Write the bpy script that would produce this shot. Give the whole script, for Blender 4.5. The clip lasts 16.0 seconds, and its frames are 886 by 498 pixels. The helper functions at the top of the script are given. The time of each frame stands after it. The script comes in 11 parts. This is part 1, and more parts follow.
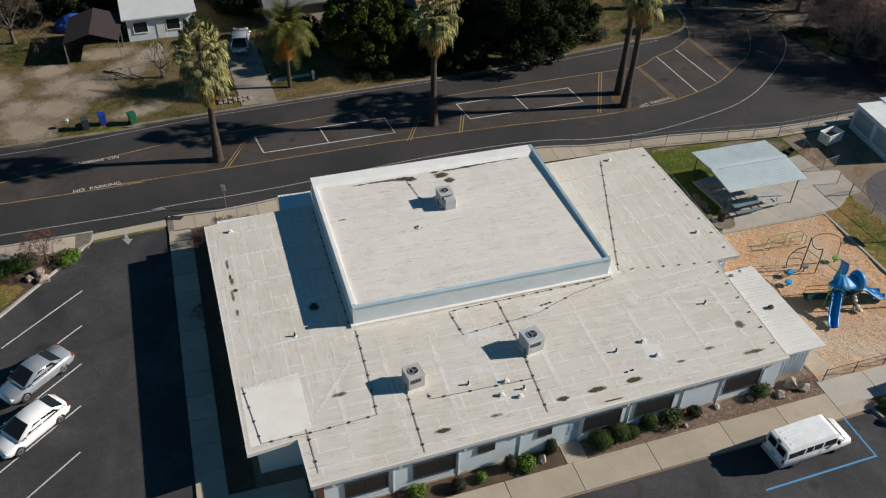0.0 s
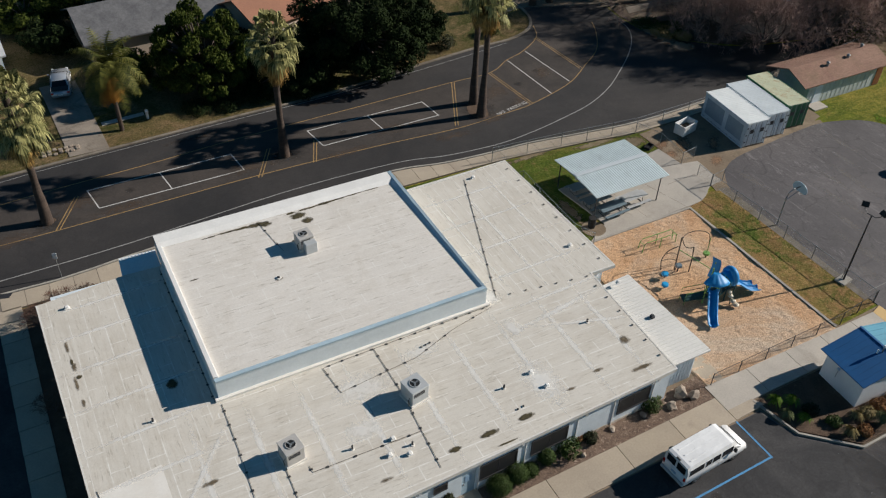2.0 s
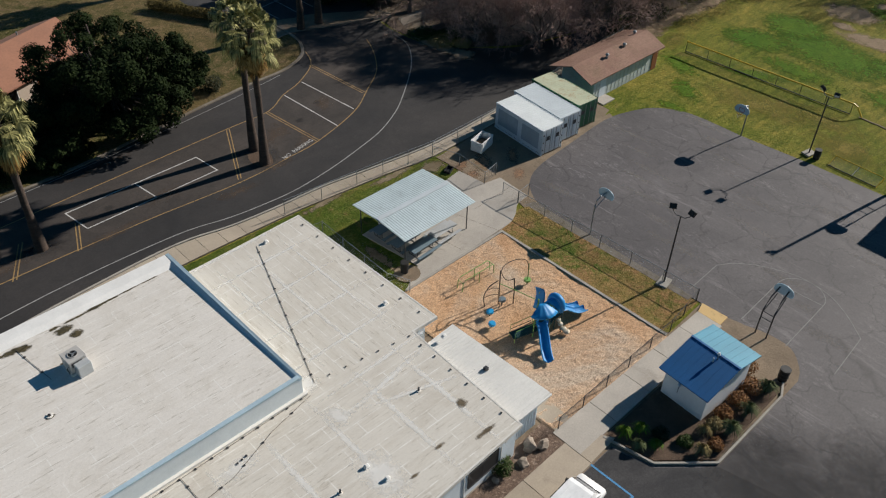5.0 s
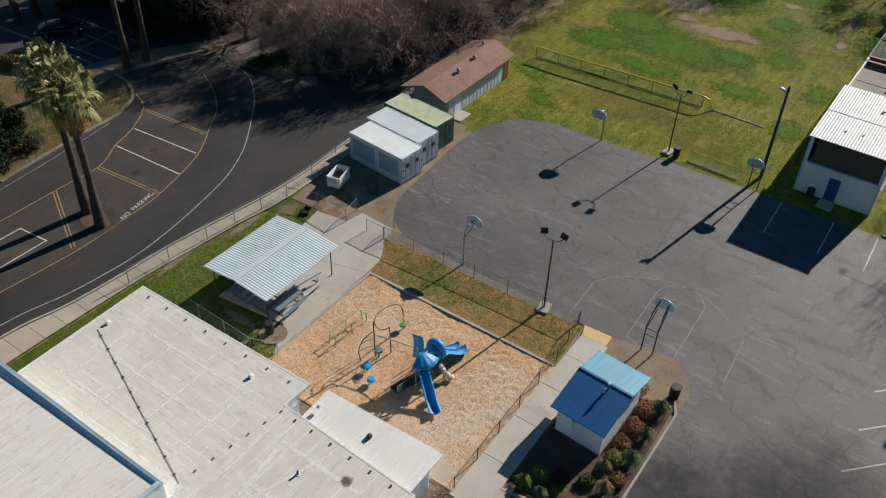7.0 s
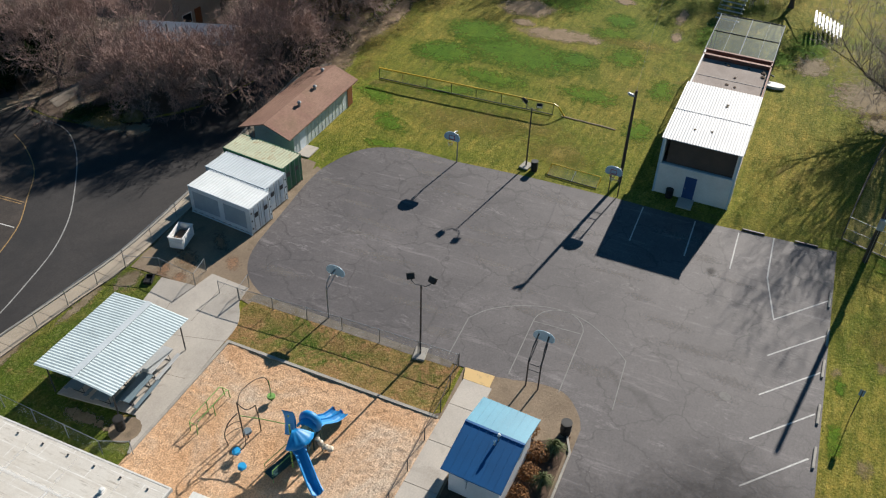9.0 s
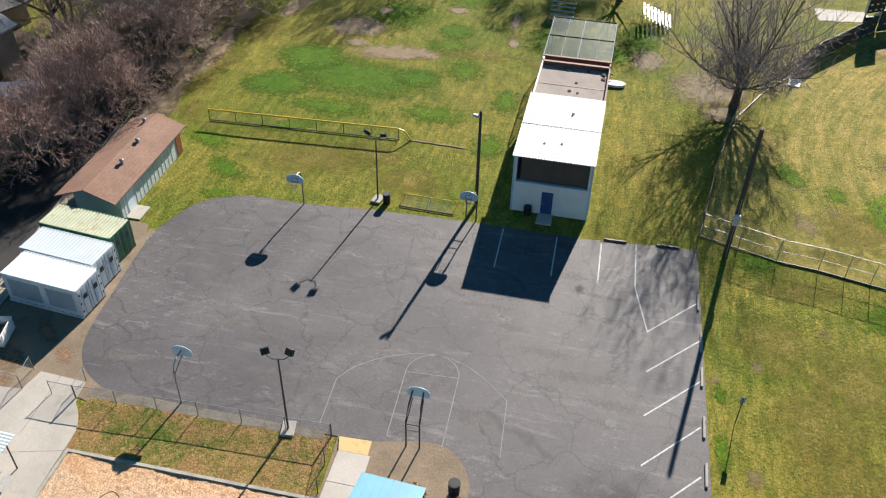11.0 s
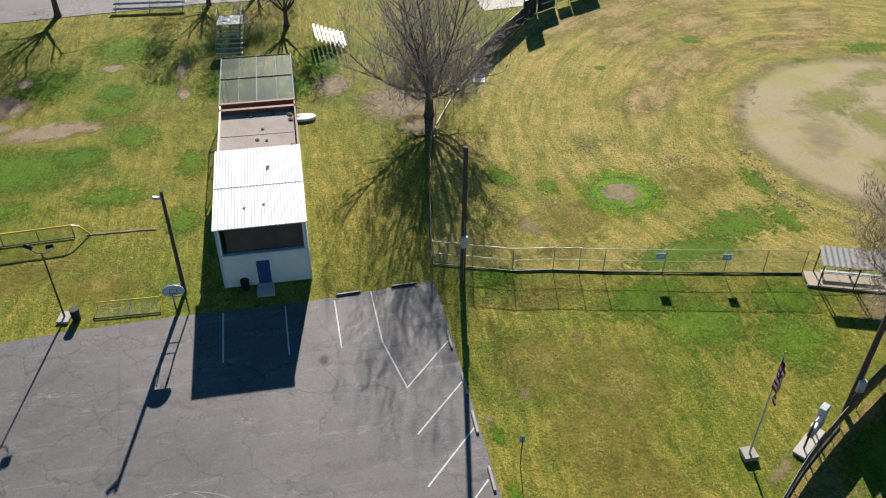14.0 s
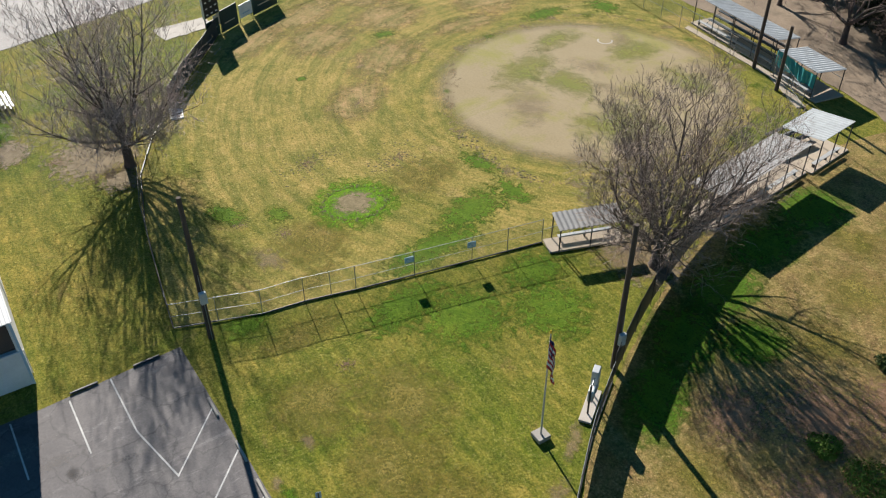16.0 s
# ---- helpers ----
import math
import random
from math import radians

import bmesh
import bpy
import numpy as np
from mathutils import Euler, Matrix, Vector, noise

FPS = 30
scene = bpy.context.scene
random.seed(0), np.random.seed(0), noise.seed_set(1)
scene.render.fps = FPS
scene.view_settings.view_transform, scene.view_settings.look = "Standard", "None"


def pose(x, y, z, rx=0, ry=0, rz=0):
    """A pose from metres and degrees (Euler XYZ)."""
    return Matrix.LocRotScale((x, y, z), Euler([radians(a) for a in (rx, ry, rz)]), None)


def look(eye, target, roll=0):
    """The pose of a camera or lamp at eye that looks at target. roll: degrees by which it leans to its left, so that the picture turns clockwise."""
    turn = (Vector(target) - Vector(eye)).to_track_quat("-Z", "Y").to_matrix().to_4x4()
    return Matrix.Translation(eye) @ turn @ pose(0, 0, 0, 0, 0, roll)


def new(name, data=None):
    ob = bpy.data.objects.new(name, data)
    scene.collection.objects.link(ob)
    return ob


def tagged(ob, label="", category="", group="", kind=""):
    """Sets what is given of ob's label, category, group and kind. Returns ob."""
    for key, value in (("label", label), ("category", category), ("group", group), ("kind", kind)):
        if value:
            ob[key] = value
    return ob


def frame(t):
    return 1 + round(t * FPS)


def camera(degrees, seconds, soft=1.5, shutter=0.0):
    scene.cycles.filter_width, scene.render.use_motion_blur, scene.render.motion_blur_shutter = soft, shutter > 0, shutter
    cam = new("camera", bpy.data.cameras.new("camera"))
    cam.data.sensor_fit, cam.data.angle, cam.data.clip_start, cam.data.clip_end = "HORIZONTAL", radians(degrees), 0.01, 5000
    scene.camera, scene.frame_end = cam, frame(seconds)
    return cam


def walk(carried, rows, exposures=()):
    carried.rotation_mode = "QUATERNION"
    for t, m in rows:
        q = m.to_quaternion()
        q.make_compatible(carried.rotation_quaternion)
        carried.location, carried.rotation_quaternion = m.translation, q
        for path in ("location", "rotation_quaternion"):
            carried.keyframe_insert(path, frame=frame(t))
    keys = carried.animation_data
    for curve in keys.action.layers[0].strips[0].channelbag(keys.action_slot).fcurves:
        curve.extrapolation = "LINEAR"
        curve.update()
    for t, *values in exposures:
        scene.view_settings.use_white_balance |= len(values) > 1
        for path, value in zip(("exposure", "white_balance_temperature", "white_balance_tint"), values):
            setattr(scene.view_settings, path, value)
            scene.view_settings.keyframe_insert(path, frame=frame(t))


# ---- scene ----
# ---- camera and its path ----
cam = camera(54.6, 16.0, soft=1.2)
ROWS = [
    (0, pose(-12.82, -10.33, 41.21, 49.91, 0, -18.55) @ pose(0, 0, 0, 0, 0, 2.00)),
    (0.5, pose(-12.31, -9.26, 41.18, 49.90, 0, -20.86) @ pose(0, 0, 0, 0, 0, 2.01)),
    (1, pose(-11.80, -8.20, 41.20, 49.88, 0, -23.52) @ pose(0, 0, 0, 0, 0, 2.03)),
    (1.5, pose(-11.22, -7.20, 41.08, 49.94, 0, -26.42) @ pose(0, 0, 0, 0, 0, 2.07)),
    (2, pose(-10.58, -6.19, 41.00, 49.95, 0, -29.40) @ pose(0, 0, 0, 0, 0, 2.14)),
    (2.5, pose(-9.88, -5.25, 40.92, 49.99, 0, -32.13) @ pose(0, 0, 0, 0, 0, 2.08)),
    (3, pose(-9.17, -4.27, 40.81, 50.04, 0, -35.00) @ pose(0, 0, 0, 0, 0, 2.11)),
    (3.5, pose(-8.43, -3.34, 40.71, 50.11, 0, -37.42) @ pose(0, 0, 0, 0, 0, 2.09)),
    (4, pose(-7.59, -2.38, 40.70, 50.06, 0, -39.99) @ pose(0, 0, 0, 0, 0, 2.04)),
    (6.5, pose(-2.59, 1.48, 40.38, 50.33, 0, -52.94) @ pose(0, 0, 0, 0, 0, 2.09)),
    (7, pose(-1.53, 2.15, 40.40, 50.34, 0, -55.77) @ pose(0, 0, 0, 0, 0, 2.03)),
    (7.5, pose(-0.40, 2.71, 40.33, 50.43, 0, -58.45) @ pose(0, 0, 0, 0, 0, 1.97)),
    (8, pose(0.69, 3.26, 40.34, 50.50, 0, -61.02) @ pose(0, 0, 0, 0, 0, 1.95)),
    (8.5, pose(1.81, 3.79, 40.39, 50.54, 0, -63.96) @ pose(0, 0, 0, 0, 0, 1.95)),
    (9, pose(2.92, 4.22, 40.36, 50.64, 0, -66.96) @ pose(0, 0, 0, 0, 0, 1.91)),
    (11.5, pose(9.15, 5.07, 40.38, 50.93, 0, -81.37) @ pose(0, 0, 0, 0, 0, 1.16)),
    (12, pose(10.37, 5.05, 40.30, 51.05, 0, -84.95) @ pose(0, 0, 0, 0, 0, 0.96)),
    (12.5, pose(11.59, 5.01, 40.06, 51.27, 0, -88.53) @ pose(0, 0, 0, 0, 0, 0.85)),
    (13, pose(12.87, 4.99, 39.87, 51.39, 0, -92.54) @ pose(0, 0, 0, 0, 0, 0.83)),
    (13.5, pose(14.09, 4.77, 39.69, 51.51, 0, -96.46) @ pose(0, 0, 0, 0, 0, 0.62)),
    (14, pose(15.34, 4.47, 39.46, 51.63, 0, -100.44) @ pose(0, 0, 0, 0, 0, 0.44)),
    (14.5, pose(16.52, 4.17, 39.25, 51.77, 0, -104.88) @ pose(0, 0, 0, 0, 0, 0.32)),
    (15, pose(17.46, 3.79, 39.08, 51.83, 0, -109.83) @ pose(0, 0, 0, 0, 0, 0.13)),
    (15.5, pose(18.11, 3.53, 38.92, 51.87, 0, -115.56) @ pose(0, 0, 0, 0, 0, -0.03)),
    (16, pose(18.57, 3.11, 38.76, 51.82, 0, -121.80) @ pose(0, 0, 0, 0, 0, -0.40)),
]
walk(cam, ROWS, exposures=((0.0, 0.23), (3.5, 0.18), (7.0, 0.32), (8.0, 0.36), (8.5, 0.44), (9.0, 0.66), (12.0, 1.17), (14.0, 1.04), (15.5, 0.90), (16.0, 0.97)))

# ---- light: low winter sun in the south-east, clear sky ----
SUN_ELEV = radians(27.3)
SUN_FROM = Vector((0.985, -0.172, 0.0))
world = bpy.data.worlds.new("sky_world")
scene.world = world
world.use_nodes = True
wn = world.node_tree.nodes
sky = wn.new("ShaderNodeTexSky")
sky.sky_type = "NISHITA"
sky.sun_disc = False
sky.sun_elevation = SUN_ELEV
sky.sun_rotation = math.atan2(SUN_FROM.x, SUN_FROM.y)
sky.altitude = 300
sky.dust_density = 0.0
sky.ozone_density = 3.0
hue = wn.new("ShaderNodeHueSaturation")
hue.inputs["Hue"].default_value = 0.488
hue.inputs["Saturation"].default_value = 1.25
world.node_tree.links.new(sky.outputs[0], hue.inputs["Color"])
world.node_tree.links.new(hue.outputs[0], wn["Background"].inputs[0])
wn["Background"].inputs[1].default_value = 0.044
sun_data = bpy.data.lights.new("sun", "SUN")
sun_data.energy = 5.0
sun_data.angle = radians(0.55)
sun_data.color = (1.0, 0.935, 0.845)
sun = new("sun", sun_data)
sun_dir = Vector((SUN_FROM.x * math.cos(SUN_ELEV), SUN_FROM.y * math.cos(SUN_ELEV), math.sin(SUN_ELEV)))
sun.matrix_world = look(sun_dir * 200, (0, 0, 0))

# ---- materials ----
def nodes_of(name):
    m = bpy.data.materials.new(name)
    m.use_nodes = True
    nt = m.node_tree
    return m, nt, nt.nodes["Principled BSDF"]


def noise_node(nt, coord, scale, detail=4.0, rough=0.6, distort=0.0, stretch=None):
    n = nt.nodes.new("ShaderNodeTexNoise")
    n.inputs["Scale"].default_value = scale
    n.inputs["Detail"].default_value = detail
    n.inputs["Roughness"].default_value = rough
    n.inputs["Distortion"].default_value = distort
    if stretch:
        mp = nt.nodes.new("ShaderNodeMapping")
        mp.inputs["Scale"].default_value = stretch[:3]
        if len(stretch) > 3:
            mp.inputs["Rotation"].default_value = (0, 0, stretch[3])
        nt.links.new(coord, mp.inputs["Vector"])
        coord = mp.outputs[0]
    nt.links.new(coord, n.inputs["Vector"])
    return n.outputs["Fac"]


def ramp(nt, fac, lo, hi):
    r = nt.nodes.new("ShaderNodeMapRange")
    r.inputs[1].default_value = lo
    r.inputs[2].default_value = hi
    r.clamp = True
    nt.links.new(fac, r.inputs[0])
    return r.outputs[0]


def mix(nt, fac, a, b, mode="MIX"):
    m = nt.nodes.new("ShaderNodeMix")
    m.data_type = "RGBA"
    m.blend_type = mode
    for sock, v in ((m.inputs[0], fac), (m.inputs[6], a), (m.inputs[7], b)):
        if isinstance(v, (int, float)):
            sock.default_value = v
        elif isinstance(v, tuple):
            sock.default_value = (*v[:3], 1)
        else:
            nt.links.new(v, sock)
    return m.outputs[2]


def coords(nt, world_space):
    if world_space:
        return nt.nodes.new("ShaderNodeNewGeometry").outputs["Position"]
    return nt.nodes.new("ShaderNodeTexCoord").outputs["Object"]


def surf(name, c1, c2, big=0.4, fine=8.0, rough=0.85, bump=0.3, bump_scale=None, metal=0.0, grain=0.25, c3=None,
         c3_scale=0.15, c3_lo=0.55, c3_hi=0.7, world_space=True, spread=(0.35, 0.65), stretch=None, vary=0.0, dist=0.02):
    """A weathered surface: two colours in large patches, a third as stains, fine grain, and relief."""
    m, nt, b = nodes_of(name)
    co = coords(nt, world_space)
    col = mix(nt, ramp(nt, noise_node(nt, co, big, 5, 0.65, 0.3, stretch), *spread), c1, c2)
    if c3:
        col = mix(nt, ramp(nt, noise_node(nt, co, c3_scale, 6, 0.7, 0.6, stretch), c3_lo, c3_hi), col, c3)
    if grain:
        g = ramp(nt, noise_node(nt, co, fine, 6, 0.75), 0.25, 0.75)
        lo, hi = 1 - grain, 1 + grain * 0.6
        col = mix(nt, 1.0, col, mix(nt, g, (lo, lo, lo), (hi, hi, hi)), "MULTIPLY")
    if vary:
        oi = nt.nodes.new("ShaderNodeObjectInfo")
        col = mix(nt, 1.0, col, mix(nt, oi.outputs["Random"], (1 - vary,) * 3, (1 + vary * 0.6,) * 3), "MULTIPLY")
    nt.links.new(col, b.inputs["Base Color"])
    b.inputs["Roughness"].default_value = rough
    b.inputs["Metallic"].default_value = metal
    if bump:
        bp = nt.nodes.new("ShaderNodeBump")
        bp.inputs["Strength"].default_value = bump
        bp.inputs["Distance"].default_value = dist
        nt.links.new(noise_node(nt, co, bump_scale or fine, 6, 0.7), bp.inputs["Height"])
        nt.links.new(bp.outputs[0], b.inputs["Normal"])
    return m


def leaf_mat(name, c1, c2, rough=0.6, glow=0.15):
    m, nt, b = nodes_of(name)
    g = nt.nodes.new("ShaderNodeNewGeometry")
    nt.links.new(mix(nt, g.outputs["Random Per Island"], c1, c2), b.inputs["Base Color"])
    b.inputs["Specular IOR Level"].default_value = 0.1
    b.inputs["Roughness"].default_value = rough
    b.inputs["Subsurface Weight"].default_value = 0.0
    b.inputs["Transmission Weight"].default_value = 0.0
    return m


def plain(name, c, rough=0.5, metal=0.0, grain=0.12, fine=14.0, world_space=False):
    lo = tuple(v * 0.86 for v in c)
    return surf(name, c, lo, big=1.2, fine=fine, rough=rough, bump=0.08, metal=metal, grain=grain, world_space=world_space)


def grass_mat(name, green, yellow, brown, patch=0.09, bias=(0.4, 0.62), mow=None, brown_at=(0.56, 0.72), straw=0.5, rows=None):
    """Turf: green and dry yellow in patches, worn brown spots, straw flecks, dark tufts; mow: centre of ring tracks; rows: heading of straight ones."""
    m, nt, b = nodes_of(name)
    co = coords(nt, True)

    def math_node(op, a, c=0.0, d=0.0):
        n = nt.nodes.new("ShaderNodeMath")
        n.operation = op
        for sock, v in zip(n.inputs, (a, c, d)):
            if isinstance(v, (int, float)):
                sock.default_value = v
            else:
                nt.links.new(v, sock)
        return n.outputs[0]

    f1 = noise_node(nt, co, patch, 6, 0.62, 0.8)
    f2 = noise_node(nt, co, patch * 6, 5, 0.7, 0.4)
    fac = ramp(nt, math_node("MULTIPLY_ADD", f2, 0.45, f1), bias[0] + 0.23, bias[1] + 0.21)
    col = mix(nt, fac, green, yellow)
    tracks = None
    if mow:
        sep = nt.nodes.new("ShaderNodeSeparateXYZ")
        nt.links.new(co, sep.inputs[0])
        dx, dy = math_node("SUBTRACT", sep.outputs[0], mow[0]), math_node("SUBTRACT", sep.outputs[1], mow[1])
        rad = math_node("SQRT", math_node("MULTIPLY_ADD", dx, dx, math_node("MULTIPLY", dy, dy)))
        cmb = nt.nodes.new("ShaderNodeCombineXYZ")
        nt.links.new(rad, cmb.inputs[0])
        nt.links.new(math_node("MULTIPLY", math_node("ARCTAN2", dy, dx), 3.2), cmb.inputs[1])
        tracks = noise_node(nt, cmb.outputs[0], 1.1, 3, 0.7, 0.2)
    elif rows is not None:
        tracks = noise_node(nt, co, 1.5, 5, 0.7, 0.3, (0.22, 1.3, 1.0, rows))
    if tracks:
        col = mix(nt, 1.0, col, mix(nt, ramp(nt, tracks, 0.38, 0.62), (0.66, 0.77, 0.58), (1.24, 1.16, 1.21)), "MULTIPLY")
    f3 = noise_node(nt, co, patch * 2.3, 7, 0.75, 1.2)
    col = mix(nt, ramp(nt, f3, *brown_at), col, brown)
    dap = ramp(nt, noise_node(nt, co, 0.8, 7, 0.8, 0.9), 0.38, 0.62)
    col = mix(nt, 1.0, col, mix(nt, dap, (0.66, 0.75, 0.55), (1.21, 1.13, 1.16)), "MULTIPLY")
    if straw:
        fl = math_node("MULTIPLY", ramp(nt, noise_node(nt, co, 3.4, 3, 0.75, 1.6), 0.54, 0.64), straw)
        col = mix(nt, fl, col, tuple(min(0.6, v * 1.45 + 0.05) for v in yellow))
        tf = math_node("MULTIPLY", ramp(nt, noise_node(nt, co, 2.6, 3, 0.75, 1.2), 0.44, 0.34), 0.7)
        col = mix(nt, tf, col, tuple(v * 0.62 for v in green))
    g = ramp(nt, noise_node(nt, co, 6.0, 4, 0.85), 0.34, 0.66)
    col = mix(nt, 1.0, col, mix(nt, g, (0.46, 0.52, 0.40), (1.34, 1.27, 1.22)), "MULTIPLY")
    nt.links.new(col, b.inputs["Base Color"])
    b.inputs["Roughness"].default_value = 0.95
    b.inputs["Specular IOR Level"].default_value = 0.15
    bp = nt.nodes.new("ShaderNodeBump")
    bp.inputs["Strength"].default_value = 0.8
    bp.inputs["Distance"].default_value = 0.12
    nt.links.new(noise_node(nt, co, 4.5, 4, 0.8), bp.inputs["Height"])
    nt.links.new(bp.outputs[0], b.inputs["Normal"])
    return m


def asphalt_mat(name, c, light, crack=0.0, streak=0.0, scale=0.12, grain_dir=(0.35, 1.6, 1.0, 0.12), rough=0.9):
    """Worn asphalt: patches, pale scuffs, thin dark cracks."""
    m, nt, b = nodes_of(name)
    co = coords(nt, True)
    col = mix(nt, ramp(nt, noise_node(nt, co, scale, 6, 0.65, 0.6), 0.35, 0.68), c, light)
    if streak:
        st = noise_node(nt, co, 0.5, 7, 0.78, 0.4, grain_dir)
        pale = tuple(v * 1.9 + 0.02 for v in light)
        f = ramp(nt, st, 0.56, 0.78)
        k = nt.nodes.new("ShaderNodeMath")
        k.operation = "MULTIPLY"
        nt.links.new(f, k.inputs[0])
        k.inputs[1].default_value = streak
        col = mix(nt, k.outputs[0], col, pale)
    if crack:
        v = nt.nodes.new("ShaderNodeTexVoronoi")
        v.feature = "DISTANCE_TO_EDGE"
        v.inputs["Scale"].default_value = 0.23
        nz = nt.nodes.new("ShaderNodeTexNoise")
        nz.inputs["Scale"].default_value = 0.7
        nz.inputs["Detail"].default_value = 5
        nt.links.new(co, nz.inputs["Vector"])
        va = nt.nodes.new("ShaderNodeVectorMath")
        va.operation = "MULTIPLY_ADD"
        nt.links.new(nz.outputs["Color"], va.inputs[0])
        va.inputs[1].default_value = (2.4, 2.4, 0)
        nt.links.new(co, va.inputs[2])
        nt.links.new(va.outputs[0], v.inputs["Vector"])
        line = ramp(nt, v.outputs["Distance"], 0.018, 0.0)
        k = nt.nodes.new("ShaderNodeMath")
        k.operation = "MULTIPLY"
        nt.links.new(line, k.inputs[0])
        k.inputs[1].default_value = crack
        col = mix(nt, k.outputs[0], col, tuple(v * 0.45 for v in c))
        v2 = nt.nodes.new("ShaderNodeTexVoronoi")
        v2.feature = "DISTANCE_TO_EDGE"
        v2.inputs["Scale"].default_value = 0.62
        nt.links.new(va.outputs[0], v2.inputs["Vector"])
        k = nt.nodes.new("ShaderNodeMath")
        k.operation = "MULTIPLY"
        nt.links.new(ramp(nt, v2.outputs["Distance"], 0.026, 0.0), k.inputs[0])
        nt.links.new(ramp(nt, noise_node(nt, co, 0.16, 4, 0.6, 0.5), 0.50, 0.62), k.inputs[1])
        k2 = nt.nodes.new("ShaderNodeMath")
        k2.operation = "MULTIPLY"
        nt.links.new(k.outputs[0], k2.inputs[0])
        k2.inputs[1].default_value = crack * 0.75
        col = mix(nt, k2.outputs[0], col, tuple(v * 0.42 for v in c))
    if streak > 0.5:
        sc = ramp(nt, noise_node(nt, co, 1.6, 9, 0.86, 0.6, (1.8, 0.6, 1.0)), 0.52, 0.62)
        k = nt.nodes.new("ShaderNodeMath")
        k.operation = "MULTIPLY"
        nt.links.new(sc, k.inputs[0])
        nt.links.new(ramp(nt, noise_node(nt, co, 0.22, 6, 0.7, 0.6, (1.5, 0.6, 1.0)), 0.50, 0.66), k.inputs[1])
        col = mix(nt, k.outputs[0], col, tuple(v * 1.75 + 0.03 for v in light))
    mo = ramp(nt, noise_node(nt, co, 1.7, 7, 0.8, 0.8), 0.3, 0.7)
    col = mix(nt, 1.0, col, mix(nt, mo, (0.84,) * 3, (1.14,) * 3), "MULTIPLY")
    g = ramp(nt, noise_node(nt, co, 7.0, 8, 0.85), 0.3, 0.7)
    col = mix(nt, 1.0, col, mix(nt, g, (0.58,) * 3, (1.34,) * 3), "MULTIPLY")
    nt.links.new(col, b.inputs["Base Color"])
    b.inputs["Roughness"].default_value = rough
    bp = nt.nodes.new("ShaderNodeBump")
    bp.inputs["Strength"].default_value = 0.35
    bp.inputs["Distance"].default_value = 0.01
    nt.links.new(noise_node(nt, co, 25, 4, 0.7), bp.inputs["Height"])
    nt.links.new(bp.outputs[0], b.inputs["Normal"])
    return m


def paint_mat(name, c, worn=0.5, under=(0.05, 0.05, 0.055)):
    """Road paint with the asphalt showing through where it is worn."""
    m, nt, b = nodes_of(name)
    co = coords(nt, True)
    f = ramp(nt, noise_node(nt, co, 2.6, 8, 0.8), 0.62 - 0.25 * worn, 0.8 - 0.2 * worn)
    nt.links.new(mix(nt, f, c, tuple(u * 0.5 + v * 0.5 for u, v in zip(under, c))), b.inputs["Base Color"])
    b.inputs["Roughness"].default_value = 0.8
    return m


def mesh_wire_mat(name, c, gap=0.06, wire=0.16, lean=True):
    """Chain link: thin crossed wires with open gaps."""
    m, nt, b = nodes_of(name)
    b.inputs["Base Color"].default_value = (*c, 1)
    b.inputs["Metallic"].default_value = 0.6
    b.inputs["Roughness"].default_value = 0.5
    tr = nt.nodes.new("ShaderNodeBsdfTransparent")
    mx = nt.nodes.new("ShaderNodeMixShader")
    mx.inputs[0].default_value = wire
    nt.links.new(tr.outputs[0], mx.inputs[1])
    nt.links.new(b.outputs[0], mx.inputs[2])
    nt.links.new(mx.outputs[0], nt.nodes["Material Output"].inputs["Surface"])
    return m


def soften(m, lo=0.12, hi=0.55, scale=0.7, rag=1.1, most=1.0):
    """Lets a patch of stain, dirt or turf fade out unevenly towards the rim of its unit disc."""
    nt = m.node_tree
    b = nt.nodes["Principled BSDF"]
    oc = nt.nodes.new("ShaderNodeTexCoord").outputs["Object"]
    ln = nt.nodes.new("ShaderNodeVectorMath")
    ln.operation = "LENGTH"
    nt.links.new(oc, ln.inputs[0])
    inv = nt.nodes.new("ShaderNodeMath")
    inv.operation = "SUBTRACT"
    inv.inputs[0].default_value = 1.0 - 0.5 * rag
    nt.links.new(ln.outputs["Value"], inv.inputs[1])
    k = nt.nodes.new("ShaderNodeMath")
    k.operation = "MULTIPLY_ADD"
    nt.links.new(noise_node(nt, coords(nt, True), scale, 7, 0.72, 0.5), k.inputs[0])
    k.inputs[1].default_value = rag
    nt.links.new(inv.outputs[0], k.inputs[2])
    f = ramp(nt, k.outputs[0], lo, hi)
    edge = ramp(nt, ln.outputs["Value"], 0.98, 0.8)
    mu = nt.nodes.new("ShaderNodeMath")
    mu.operation = "MULTIPLY"
    nt.links.new(f, mu.inputs[0])
    nt.links.new(edge, mu.inputs[1])
    mu2 = nt.nodes.new("ShaderNodeMath")
    mu2.operation = "MULTIPLY"
    nt.links.new(mu.outputs[0], mu2.inputs[0])
    mu2.inputs[1].default_value = most
    tr = nt.nodes.new("ShaderNodeBsdfTransparent")
    mx = nt.nodes.new("ShaderNodeMixShader")
    nt.links.new(mu2.outputs[0], mx.inputs[0])
    nt.links.new(tr.outputs[0], mx.inputs[1])
    nt.links.new(b.outputs[0], mx.inputs[2])
    nt.links.new(mx.outputs[0], nt.nodes["Material Output"].inputs["Surface"])
    return m


